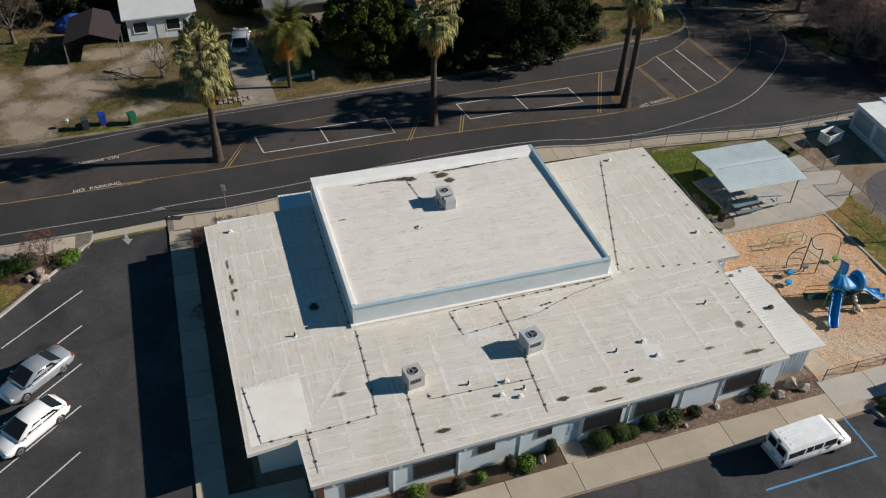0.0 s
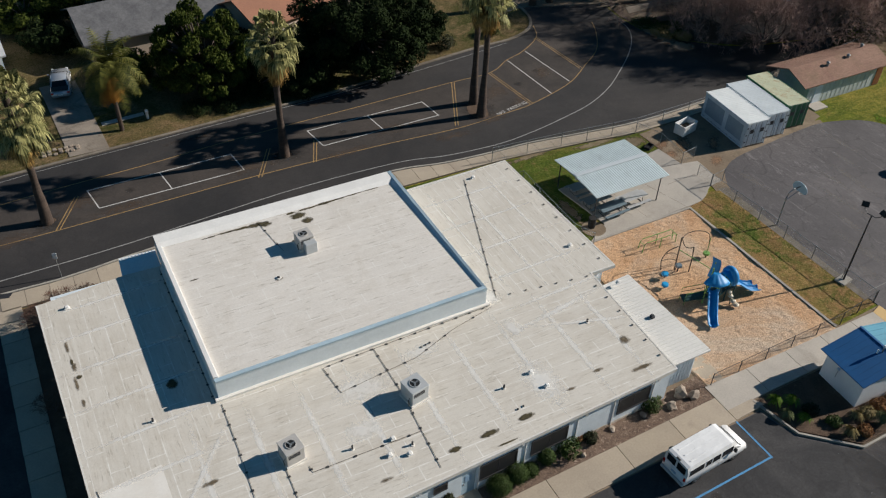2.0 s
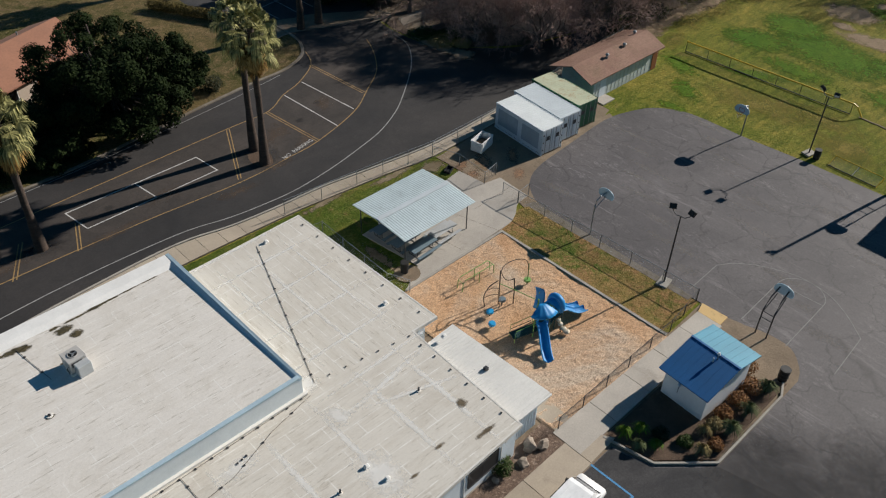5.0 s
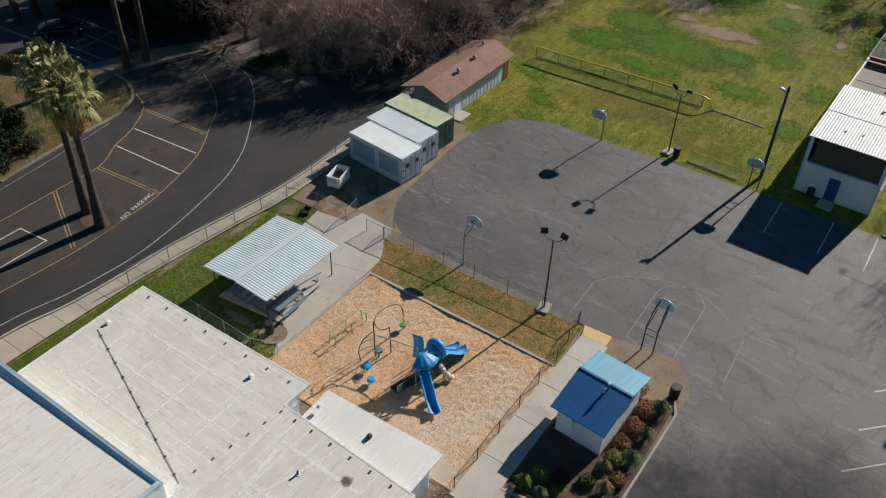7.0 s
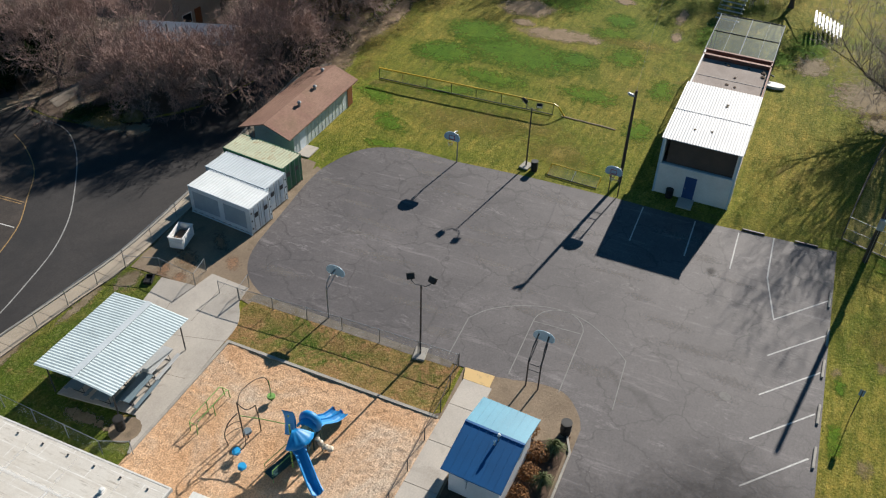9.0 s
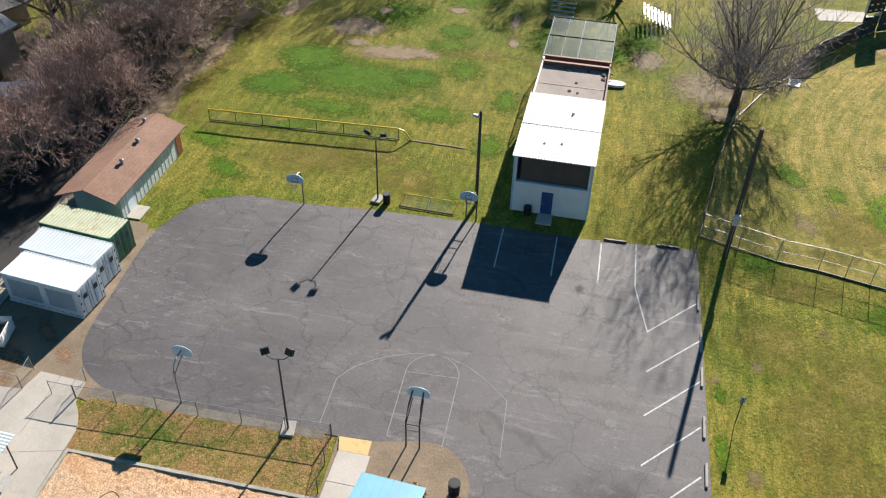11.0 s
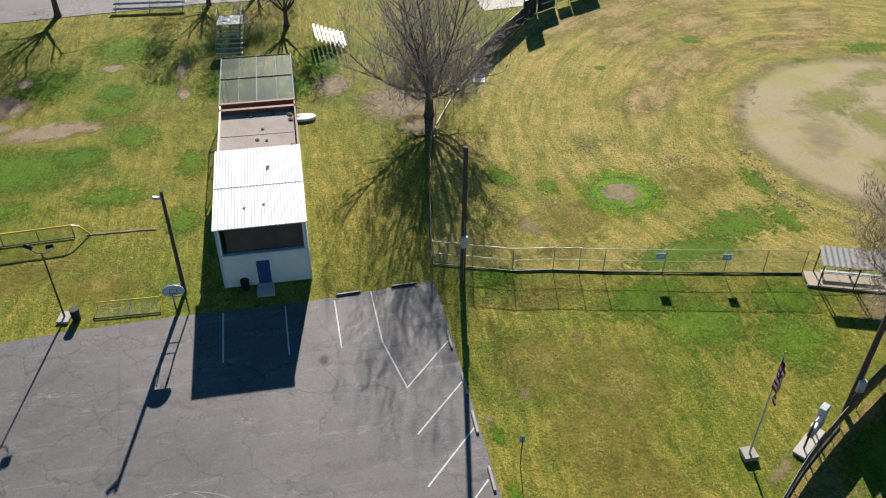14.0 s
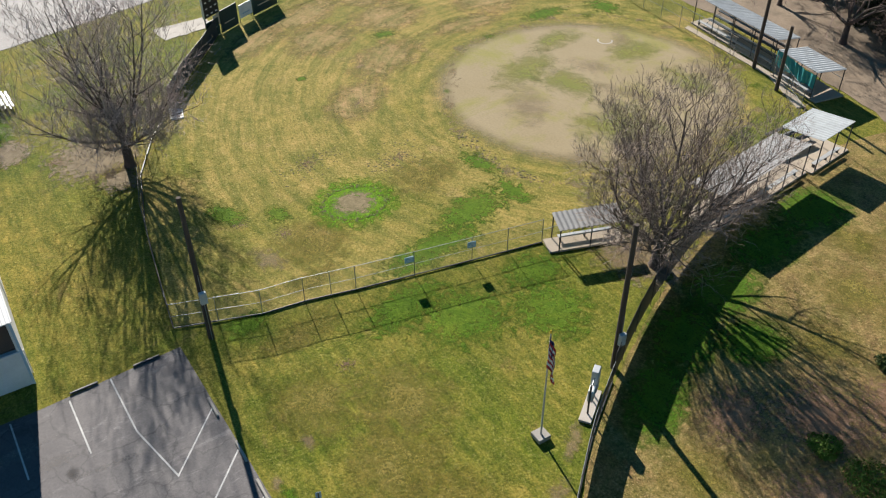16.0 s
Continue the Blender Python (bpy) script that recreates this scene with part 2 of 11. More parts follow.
def roof_mat(name, c, dirt, roll, course, line_c, turn=0.0, streak=0.5):
    """Coated roll roofing: faint lapped rolls, dirt streaks along them, blotchy soiling."""
    m, nt, b = nodes_of(name)
    co = coords(nt, True)
    col = mix(nt, ramp(nt, noise_node(nt, co, 0.45, 6, 0.7, 0.4), 0.35, 0.7), c, tuple(v * 0.93 for v in c))
    mp = nt.nodes.new("ShaderNodeMapping")
    mp.inputs["Rotation"].default_value = (0, 0, turn)
    nt.links.new(co, mp.inputs["Vector"])
    st = noise_node(nt, mp.outputs[0], 2.2, 6, 0.75, 0.3, (0.16, 2.2, 1.0))
    k = nt.nodes.new("ShaderNodeMath")
    k.operation = "MULTIPLY"
    nt.links.new(ramp(nt, st, 0.47, 0.74), k.inputs[0])
    k.inputs[1].default_value = streak
    col = mix(nt, k.outputs[0], col, dirt)
    br = nt.nodes.new("ShaderNodeTexBrick")
    br.inputs["Scale"].default_value = 1.0
    br.inputs["Mortar Size"].default_value = 0.05
    br.inputs["Mortar Smooth"].default_value = 1.0
    br.inputs["Brick Width"].default_value = course
    br.inputs["Row Height"].default_value = roll
    nt.links.new(mp.outputs[0], br.inputs["Vector"])
    k2 = nt.nodes.new("ShaderNodeMath")
    k2.operation = "MULTIPLY"
    nt.links.new(br.outputs["Fac"], k2.inputs[0])
    nt.links.new(ramp(nt, noise_node(nt, co, 1.1, 6, 0.75, 0.4), 0.40, 0.56), k2.inputs[1])
    col = mix(nt, k2.outputs[0], col, line_c)
    spots = ramp(nt, noise_node(nt, co, 3.2, 7, 0.8), 0.66, 0.82)
    k3 = nt.nodes.new("ShaderNodeMath")
    k3.operation = "MULTIPLY"
    nt.links.new(spots, k3.inputs[0])
    k3.inputs[1].default_value = 0.55
    col = mix(nt, k3.outputs[0], col, tuple(v * 0.6 for v in dirt))
    dash = noise_node(nt, mp.outputs[0], 1.0, 5, 0.65, 0.2, (0.9, 7.0, 1.0))
    k4 = nt.nodes.new("ShaderNodeMath")
    k4.operation = "MULTIPLY"
    nt.links.new(ramp(nt, dash, 0.58, 0.68), k4.inputs[0])
    k4.inputs[1].default_value = 0.75
    col = mix(nt, k4.outputs[0], col, tuple(v * 0.74 for v in dirt))
    soil = nt.nodes.new("ShaderNodeMath")
    soil.operation = "MULTIPLY"
    nt.links.new(ramp(nt, noise_node(nt, co, 0.33, 8, 0.78, 0.8), 0.48, 0.68), soil.inputs[0])
    soil.inputs[1].default_value = 0.45
    col = mix(nt, soil.outputs[0], col, tuple(v * 0.98 for v in dirt))
    g = ramp(nt, noise_node(nt, co, 9.0, 6, 0.8), 0.3, 0.7)
    col = mix(nt, 1.0, col, mix(nt, g, (0.88,) * 3, (1.05,) * 3), "MULTIPLY")
    nt.links.new(col, b.inputs["Base Color"])
    b.inputs["Roughness"].default_value = 0.75
    bp = nt.nodes.new("ShaderNodeBump")
    bp.inputs["Strength"].default_value = 0.3
    bp.inputs["Distance"].default_value = 0.02
    nt.links.new(noise_node(nt, co, 5, 6, 0.7), bp.inputs["Height"])
    nt.links.new(bp.outputs[0], b.inputs["Normal"])
    return m


GRASS = grass_mat("field_grass", (0.127, 0.162, 0.016), (0.246, 0.212, 0.045), (0.22, 0.155, 0.065), 0.075, (0.34, 0.64), None, (0.58, 0.74), 0.4, radians(20))
OUTFIELD = grass_mat("outfield_grass", (0.178, 0.184, 0.028), (0.345, 0.272, 0.092), (0.33, 0.235, 0.12), 0.055, (0.28, 0.60), (75, -48), (0.58, 0.76), 0.4)
DRYGRASS = grass_mat("dry_grass", (0.12, 0.125, 0.026), (0.32, 0.235, 0.10), (0.19, 0.125, 0.062), 0.11, (0.30, 0.54), None, (0.46, 0.64))
YARD = grass_mat("yard_grass", (0.055, 0.062, 0.015), (0.155, 0.115, 0.058), (0.20, 0.14, 0.085), 0.12, (0.36, 0.56), None, (0.48, 0.62))
LAWN = grass_mat("small_lawn", (0.075, 0.115, 0.014), (0.14, 0.14, 0.03), (0.21, 0.145, 0.065), 0.22, (0.45, 0.68), None, (0.55, 0.68))
STRIPGRASS = grass_mat("worn_strip_grass", (0.085, 0.13, 0.02), (0.27, 0.19, 0.075), (0.29, 0.175, 0.085), 0.24, (0.34, 0.52), None, (0.45, 0.57))
LUSHSOFT = soften(grass_mat("lush_grass_fading", (0.085, 0.175, 0.008), (0.15, 0.21, 0.014), (0.19, 0.17, 0.03), 0.3, (0.45, 0.75), None, (0.66, 0.8)), 0.25, 0.9, 1.6, 2.4, 0.55)
RINGGREEN = soften(grass_mat("ring_grass_fading", (0.125, 0.28, 0.006), (0.18, 0.31, 0.012), (0.19, 0.18, 0.03), 0.9, (0.45, 0.75), None, (0.66, 0.8), 0.15), 0.12, 0.55, 1.8, 1.7, 0.9)
RINGDIRT = soften(surf("ring_dirt_fading", (0.31, 0.235, 0.13), (0.17, 0.135, 0.06), 1.5, 7, 0.95, 0.6, grain=0.5), 0.15, 0.5, 2.2, 2.2, 0.9)
ROAD = asphalt_mat("road_asphalt", (0.021, 0.020, 0.0212), (0.042, 0.0375, 0.0365), 0.2, 0.16, 0.12, (0.35, 1.6, 1.0, 0.12), 0.85)
PARKSTRIP = asphalt_mat("parking_strip_asphalt", (0.036, 0.030, 0.027), (0.072, 0.058, 0.050), 0.25, 0.15, 0.2)
LOT = asphalt_mat("lot_asphalt", (0.026, 0.026, 0.029), (0.062, 0.059, 0.060), 0.35, 0.10, 0.22)
COURT = asphalt_mat("court_asphalt", (0.071, 0.064, 0.068), (0.120, 0.108, 0.110), 0.62, 1.0, 0.10, (2.4, 0.28, 1.0, 0.03), 0.72)
LOTSOFT = soften(asphalt_mat("dark_asphalt_fading", (0.030, 0.030, 0.033), (0.062, 0.059, 0.060), 0.35, 0.10, 0.22), 0.05, 0.8, 0.5, 1.2, 0.5)
CONCRETE = surf("pavement_concrete", (0.47, 0.395, 0.305), (0.39, 0.325, 0.255), 0.3, 9, 0.9, 0.2, grain=0.16, vary=0.1, c3=(0.27, 0.225, 0.175), c3_scale=0.5, c3_lo=0.6, c3_hi=0.8)
CONCRETE_GREY = surf("pad_concrete", (0.50, 0.455, 0.40), (0.42, 0.38, 0.335), 0.35, 9, 0.9, 0.2, grain=0.18, vary=0.08, c3=(0.32, 0.285, 0.245), c3_scale=0.4, c3_lo=0.56, c3_hi=0.78)
KERB = surf("kerb_concrete", (0.42, 0.39, 0.34), (0.30, 0.28, 0.25), 0.8, 10, 0.9, 0.2, grain=0.2)
KERBEARTH = surf("earthy_kerb_concrete", (0.17, 0.145, 0.115), (0.25, 0.215, 0.175), 0.7, 8, 0.92, 0.3, grain=0.3, c3=(0.11, 0.085, 0.06), c3_scale=0.5, c3_lo=0.5, c3_hi=0.7)
CHIPS = surf("wood_chips", (0.56, 0.325, 0.170), (0.63, 0.405, 0.245), 0.3, 9, 0.95, 1.0, 9, grain=0.62, c3=(0.58, 0.45, 0.335), c3_scale=0.12, c3_lo=0.46, c3_hi=0.64, dist=0.05)
SOIL = surf("bed_soil", (0.075, 0.045, 0.028), (0.125, 0.08, 0.052), 0.8, 12, 0.95, 0.9, grain=0.4, c3=(0.2, 0.14, 0.1), c3_scale=3, c3_lo=0.6, c3_hi=0.75, dist=0.05)
MULCH = surf("bark_mulch", (0.15, 0.098, 0.070), (0.22, 0.150, 0.110), 0.9, 7, 0.95, 1.0, grain=0.65, c3=(0.40, 0.30, 0.23), c3_scale=4.5, c3_lo=0.56, c3_hi=0.64, dist=0.06)
DIRT = surf("bare_dirt", (0.27, 0.205, 0.14), (0.19, 0.14, 0.095), 0.35, 6, 0.95, 0.6, grain=0.3, c3=(0.12, 0.095, 0.06), c3_scale=0.5, c3_lo=0.58, c3_hi=0.75, dist=0.05)
DIRTSOFT = soften(surf("bare_dirt_fading", (0.31, 0.225, 0.115), (0.24, 0.165, 0.08), 0.35, 6, 0.95, 0.6, grain=0.4, c3=(0.15, 0.14, 0.03), c3_scale=1.1, c3_lo=0.5, c3_hi=0.62, dist=0.05), 0.3, 0.8, 1.8, 2.1, 0.6)
DRIVESOFT = soften(surf("driveway_dirt_fading", (0.36, 0.29, 0.215), (0.28, 0.22, 0.16), 0.3, 6, 0.95, 0.5, grain=0.3, c3=(0.19, 0.145, 0.095), c3_scale=0.5, c3_lo=0.58, c3_hi=0.75, dist=0.05), 0.05, 0.6, 0.9, 1.3, 0.92)
LITTERSOFT = soften(surf("leaf_litter_fading", (0.20, 0.145, 0.085), (0.32, 0.25, 0.165), 0.9, 9, 0.95, 0.8, grain=0.5, dist=0.05), 0.35, 0.6, 2.0, 2.0, 0.75)
REDLITTER = soften(surf("red_leaf_litter_fading", (0.25, 0.135, 0.075), (0.36, 0.22, 0.13), 1.2, 11, 0.95, 0.9, grain=0.6, dist=0.05), 0.3, 0.75, 3.0, 2.4, 0.85)
ROADDUST = soften(surf("road_leaf_dust_fading", (0.10, 0.068, 0.048), (0.15, 0.105, 0.075), 1.0, 9, 0.95, 0.4, grain=0.5), 0.3, 0.95, 1.6, 2.4, 0.5)
WEAR = soften(surf("court_wear_fading", (0.30, 0.275, 0.255), (0.20, 0.185, 0.175), 0.8, 9, 0.9, 0.2, grain=0.3), 0.35, 0.85, 4.2, 2.6, 0.42)
DARKMARK = soften(surf("dark_mark_fading", (0.03, 0.028, 0.027), (0.05, 0.045, 0.042), 0.8, 9, 0.85, 0.1, grain=0.25), 0.2, 0.75, 1.6, 1.4, 0.5)
LEAFFLOOR = surf("woods_leaf_floor", (0.085, 0.058, 0.040), (0.135, 0.095, 0.068), 0.5, 7, 0.95, 0.8, grain=0.45, c3=(0.05, 0.045, 0.02), c3_scale=0.3, c3_lo=0.5, c3_hi=0.65, dist=0.05)
INFIELD = soften(surf("infield_dirt", (0.335, 0.262, 0.150), (0.30, 0.232, 0.122), 0.12, 5, 0.95, 0.4, grain=0.28, c3=(0.265, 0.235, 0.062), c3_scale=0.11, c3_lo=0.47, c3_hi=0.60, dist=0.03), 0.0, 0.16, 0.5, 0.25, 1.0)
ROOFW = roof_mat("roof_white_coating", (0.675, 0.635, 0.57), (0.48, 0.425, 0.35), 0.95, 3.4, (0.83, 0.81, 0.77), 0.02, 0.6)
ROOFWN = roof_mat("wing_roof_white_coating", (0.675, 0.635, 0.57), (0.48, 0.425, 0.35), 0.95, 3.1, (0.83, 0.81, 0.77), radians(90), 0.6)
ROOFU = roof_mat("upper_roof_white_coating", (0.74, 0.70, 0.65), (0.56, 0.51, 0.44), 0.95, 3.6, (0.80, 0.78, 0.74), 0.02, 0.45)
ROOFEDGE = surf("roof_edge_coating", (0.74, 0.72, 0.68), (0.64, 0.61, 0.555), 0.7, 7, 0.75, 0.2, grain=0.15)
ROOFPATCH = surf("roof_fresh_coating", (0.80, 0.77, 0.72), (0.74, 0.70, 0.64), 0.9, 6, 0.7, 0.2, grain=0.08)
ROOFPATCHSOFT = soften(surf("roof_recoat_fading", (0.88, 0.87, 0.84), (0.82, 0.80, 0.76), 0.9, 6, 0.7, 0.2, grain=0.06), 0.1, 0.75, 2.2, 1.9, 0.7)
ROOFSTAINSOFT = soften(surf("roof_dirt_stain_fading", (0.085, 0.062, 0.035), (0.20, 0.155, 0.10), 1.8, 8, 0.95, 0.3, grain=0.4), 0.2, 0.7, 2.2, 1.7, 0.9)
ROOFMOSS = soften(surf("roof_moss_fading", (0.035, 0.03, 0.014), (0.10, 0.078, 0.036), 2.4, 9, 0.95, 0.4, grain=0.45), 0.12, 0.5, 2.8, 1.7, 1.0)
HALLWALL = surf("hall_pale_blue_metal", (0.70, 0.75, 0.77), (0.63, 0.68, 0.70), 0.8, 7, 0.7, 0.12, grain=0.08)
AWNMETAL = surf("awning_white_metal", (0.78, 0.82, 0.84), (0.70, 0.74, 0.76), 0.6, 8, 0.5, 0.1, grain=0.1)
ROOFSTAIN = surf("roof_dirt_stain", (0.16, 0.12, 0.075), (0.30, 0.25, 0.18), 1.8, 8, 0.95, 0.3, grain=0.35)
PARAPET = surf("parapet_white", (0.80, 0.79, 0.77), (0.72, 0.71, 0.69), 0.8, 7, 0.7, 0.15, grain=0.08)
TRIMBLUE = surf("pale_blue_metal_trim", (0.44, 0.57, 0.65), (0.37, 0.49, 0.57), 0.8, 8, 0.45, 0.1, metal=0.0, grain=0.12)
WALLBLUE = surf("pale_blue_siding", (0.70, 0.77, 0.82), (0.63, 0.70, 0.75), 0.7, 7, 0.75, 0.15, grain=0.1, c3=(0.56, 0.50, 0.42), c3_scale=0.8, c3_lo=0.62, c3_hi=0.8)
WALLSTAIN = surf("stained_wall_base", (0.62, 0.58, 0.52), (0.48, 0.40, 0.31), 1.1, 7, 0.85, 0.2, grain=0.2, c3=(0.33, 0.22, 0.13), c3_scale=1.4, c3_lo=0.52, c3_hi=0.68)
STUCCO = surf("white_stucco", (0.74, 0.72, 0.69), (0.66, 0.64, 0.60), 0.6, 9, 0.85, 0.3, grain=0.1)
DARKGLASS = plain("dark_window", (0.02, 0.022, 0.026), 0.12, 0, 0.1)
for _m in (DARKGLASS,):
    _m.node_tree.nodes["Principled BSDF"].inputs["Specular IOR Level"].default_value = 0.2
SCREEN = plain("dark_window_screen", (0.014, 0.015, 0.017), 0.6)
GALV = plain("galvanised_steel", (0.30, 0.315, 0.325), 0.5, 0.6)
DARKSTEEL = plain("dark_steel", (0.06, 0.06, 0.065), 0.5, 0.4)
BLACK = plain("black_plastic", (0.012, 0.012, 0.013), 0.65)
MANHOLE = surf("worn_manhole_iron", (0.20, 0.19, 0.18), (0.14, 0.135, 0.13), 3, 12, 0.8, 0.3, grain=0.3)
PAINTEDGE = paint_mat("thin_worn_white_paint", (0.36, 0.355, 0.345), 0.8)
BLACKPIPE = plain("roof_pipe", (0.11, 0.095, 0.08), 0.7, 0.2)
ACGREY = plain("ac_cabinet_grey", (0.50, 0.52, 0.53), 0.5, 0.1)
ACTAN = plain("ac_cabinet_tan", (0.52, 0.50, 0.475), 0.5, 0.1)
WHITEPAINT = plain("white_enamel", (0.80, 0.80, 0.79), 0.35)
CARWHITE = plain("car_white", (0.88, 0.88, 0.88), 0.25, 0.0, 0.02)
CARSILVER = plain("car_silver", (0.55, 0.58, 0.62), 0.25, 0.55, 0.04)
CARBLACK = plain("car_black", (0.012, 0.013, 0.016), 0.2, 0.0, 0.03)
RUBBER = plain("tyre_rubber", (0.018, 0.018, 0.018), 0.85)
RIM = plain("wheel_rim", (0.35, 0.36, 0.37), 0.35, 0.8)
REDLIGHT = plain("red_lens", (0.45, 0.02, 0.015), 0.25)
CLEARLIGHT = plain("clear_lens", (0.75, 0.76, 0.78), 0.15)
PLAYBLUE = plain("blue_play_plastic", (0.003, 0.24, 0.58), 0.5, 0, 0.08)
PLAYCYAN = plain("light_blue_play_plastic", (0.015, 0.34, 0.68), 0.5, 0, 0.08)
PLAYGREEN = plain("green_play_steel", (0.20, 0.40, 0.10), 0.5)
PLAYDARK = plain("dark_green_play_steel", (0.012, 0.05, 0.05), 0.45)
PLAYBROWN = plain("dark_play_steel", (0.05, 0.035, 0.025), 0.5)
PLAYTAN = plain("pale_play_plastic", (0.66, 0.58, 0.46), 0.5)
KIOSKWALL = surf("kiosk_white_wall", (0.76, 0.77, 0.78), (0.68, 0.69, 0.70), 0.8, 9, 0.8, 0.2, grain=0.07)
KIOSKROOF = surf("kiosk_blue_roof", (0.075, 0.285, 0.40), (0.065, 0.25, 0.355), 0.6, 9, 0.5, 0.06, metal=0.0, grain=0.1)
KIOSKROOF2 = surf("kiosk_deep_blue_roof", (0.003, 0.105, 0.30), (0.003, 0.09, 0.255), 0.6, 9, 0.5, 0.06, metal=0.0, grain=0.08)
ROOFMETAL = surf("corrugated_metal", (0.58, 0.67, 0.685), (0.50, 0.585, 0.60), 0.6, 8, 0.5, 0.1, metal=0.0, grain=0.15, c3=(0.36, 0.42, 0.43), c3_scale=0.9, c3_lo=0.58, c3_hi=0.74)
DUGOUTROOF = surf("weathered_grey_metal", (0.36, 0.35, 0.34), (0.28, 0.275, 0.27), 0.6, 8, 0.6, 0.1, metal=0.0, grain=0.2, c3=(0.22, 0.19, 0.16), c3_scale=0.7, c3_lo=0.55, c3_hi=0.75)
ROOFWHITEMETAL = surf("white_metal_roof", (0.60, 0.605, 0.605), (0.53, 0.535, 0.54), 0.6, 8, 0.5, 0.08, metal=0.0, grain=0.1)
ANNEXROOF = surf("annex_pale_metal", (0.74, 0.725, 0.69), (0.66, 0.645, 0.61), 0.6, 8, 0.55, 0.08, metal=0.0, grain=0.12, stretch=(0.4, 2.0, 1))
CONWHITE = surf("container_white", (0.62, 0.68, 0.72), (0.54, 0.60, 0.65), 0.8, 8, 0.55, 0.15, grain=0.12, c3=(0.36, 0.30, 0.25), c3_scale=1.6, c3_lo=0.68, c3_hi=0.8, metal=0.1)
CONGREEN = surf("container_green", (0.02, 0.11, 0.055), (0.03, 0.14, 0.075), 0.8, 8, 0.55, 0.15, grain=0.15, metal=0.1)
CONROOFY = surf("container_faded_green_roof", (0.50, 0.52, 0.36), (0.43, 0.45, 0.31), 0.8, 8, 0.6, 0.15, grain=0.15, c3=(0.36, 0.25, 0.14), c3_scale=1.4, c3_lo=0.52, c3_hi=0.7)
CONROOFW = surf("container_white_roof", (0.74, 0.77, 0.77), (0.66, 0.69, 0.69), 0.7, 8, 0.55, 0.1, grain=0.08)
CONROOFG = surf("container_grey_roof", (0.56, 0.61, 0.64), (0.50, 0.55, 0.58), 0.7, 8, 0.55, 0.1, grain=0.08)
CONPATCH = plain("container_grey_patch", (0.30, 0.37, 0.43), 0.7)
SHINGLE = surf("brown_shingle", (0.235, 0.125, 0.090), (0.30, 0.175, 0.125), 0.4, 5, 0.9, 0.5, grain=0.3, c3=(0.22, 0.135, 0.085), c3_scale=0.45, c3_lo=0.48, c3_hi=0.7, dist=0.03)
SHINGLEORANGE = surf("terracotta_shingle", (0.34, 0.16, 0.10), (0.29, 0.14, 0.09), 0.5, 6, 0.9, 0.4, grain=0.2, dist=0.03)
SHINGLEGREY = surf("grey_shingle", (0.10, 0.10, 0.108), (0.155, 0.155, 0.162), 0.9, 4, 0.9, 0.5, grain=0.3, dist=0.03)
SHEDWALL = surf("pale_green_siding", (0.58, 0.63, 0.62), (0.48, 0.54, 0.53), 0.7, 7, 0.8, 0.15, grain=0.15, c3=(0.36, 0.33, 0.28), c3_scale=1.2, c3_lo=0.58, c3_hi=0.75)
BEIGE = surf("beige_stucco", (0.46, 0.38, 0.31), (0.40, 0.33, 0.27), 0.7, 7, 0.85, 0.2, grain=0.1)
GREYWALL = surf("grey_siding", (0.34, 0.33, 0.34), (0.29, 0.28, 0.29), 0.7, 7, 0.8, 0.15, grain=0.1)
BROWNMESH = surf("brown_screen_mesh", (0.105, 0.075, 0.058), (0.080, 0.058, 0.046), 0.8, 10, 0.9, 0.1, grain=0.15)
BROWNDOOR = plain("rust_brown_door", (0.25, 0.085, 0.03), 0.6)
BLUEDOOR = plain("blue_door", (0.025, 0.07, 0.20), 0.5)
RUSTSTEEL = plain("rusty_red_steel", (0.17, 0.075, 0.055), 0.7, 0.2)
PITFLOOR = surf("grey_brown_matting", (0.335, 0.285, 0.255), (0.26, 0.215, 0.19), 0.5, 7, 0.9, 0.3, grain=0.3, c3=(0.10, 0.075, 0.055), c3_scale=1.1, c3_lo=0.6, c3_hi=0.7)
CAGEMAT = surf("grey_cage_mat", (0.20, 0.225, 0.225), (0.15, 0.17, 0.165), 0.6, 8, 0.9, 0.3, grain=0.3)
CAGETURF = surf("worn_green_cage_turf", (0.055, 0.095, 0.06), (0.09, 0.11, 0.075), 0.7, 9, 0.95, 0.4, grain=0.4)
YELLOWRAIL = plain("yellow_rail_cap", (0.72, 0.46, 0.03), 0.45)
DUST = surf("dusty_concrete_edge", (0.215, 0.19, 0.16), (0.15, 0.13, 0.11), 0.8, 8, 0.95, 0.3, grain=0.3, c3=(0.13, 0.105, 0.07), c3_scale=0.9, c3_lo=0.5, c3_hi=0.65)
INGREEN = soften(surf("infield_grass_fading", (0.235, 0.228, 0.038), (0.195, 0.215, 0.030), 0.3, 5, 0.95, 0.4, grain=0.35), 0.15, 0.9, 0.5, 2.0, 0.75)
INBROWN = soften(surf("infield_damp_earth_fading", (0.245, 0.185, 0.105), (0.30, 0.225, 0.135), 0.4, 6, 0.95, 0.4, grain=0.3), 0.2, 0.9, 0.45, 1.9, 0.4)
DRIVECON = surf("dirty_drive_concrete", (0.30, 0.255, 0.21), (0.22, 0.185, 0.15), 0.4, 8, 0.92, 0.3, grain=0.25, c3=(0.13, 0.105, 0.08), c3_scale=0.5, c3_lo=0.55, c3_hi=0.72)
HEDGELEAF = leaf_mat("brown_hedge_leaf", (0.06, 0.05, 0.018), (0.15, 0.115, 0.04), 0.9)
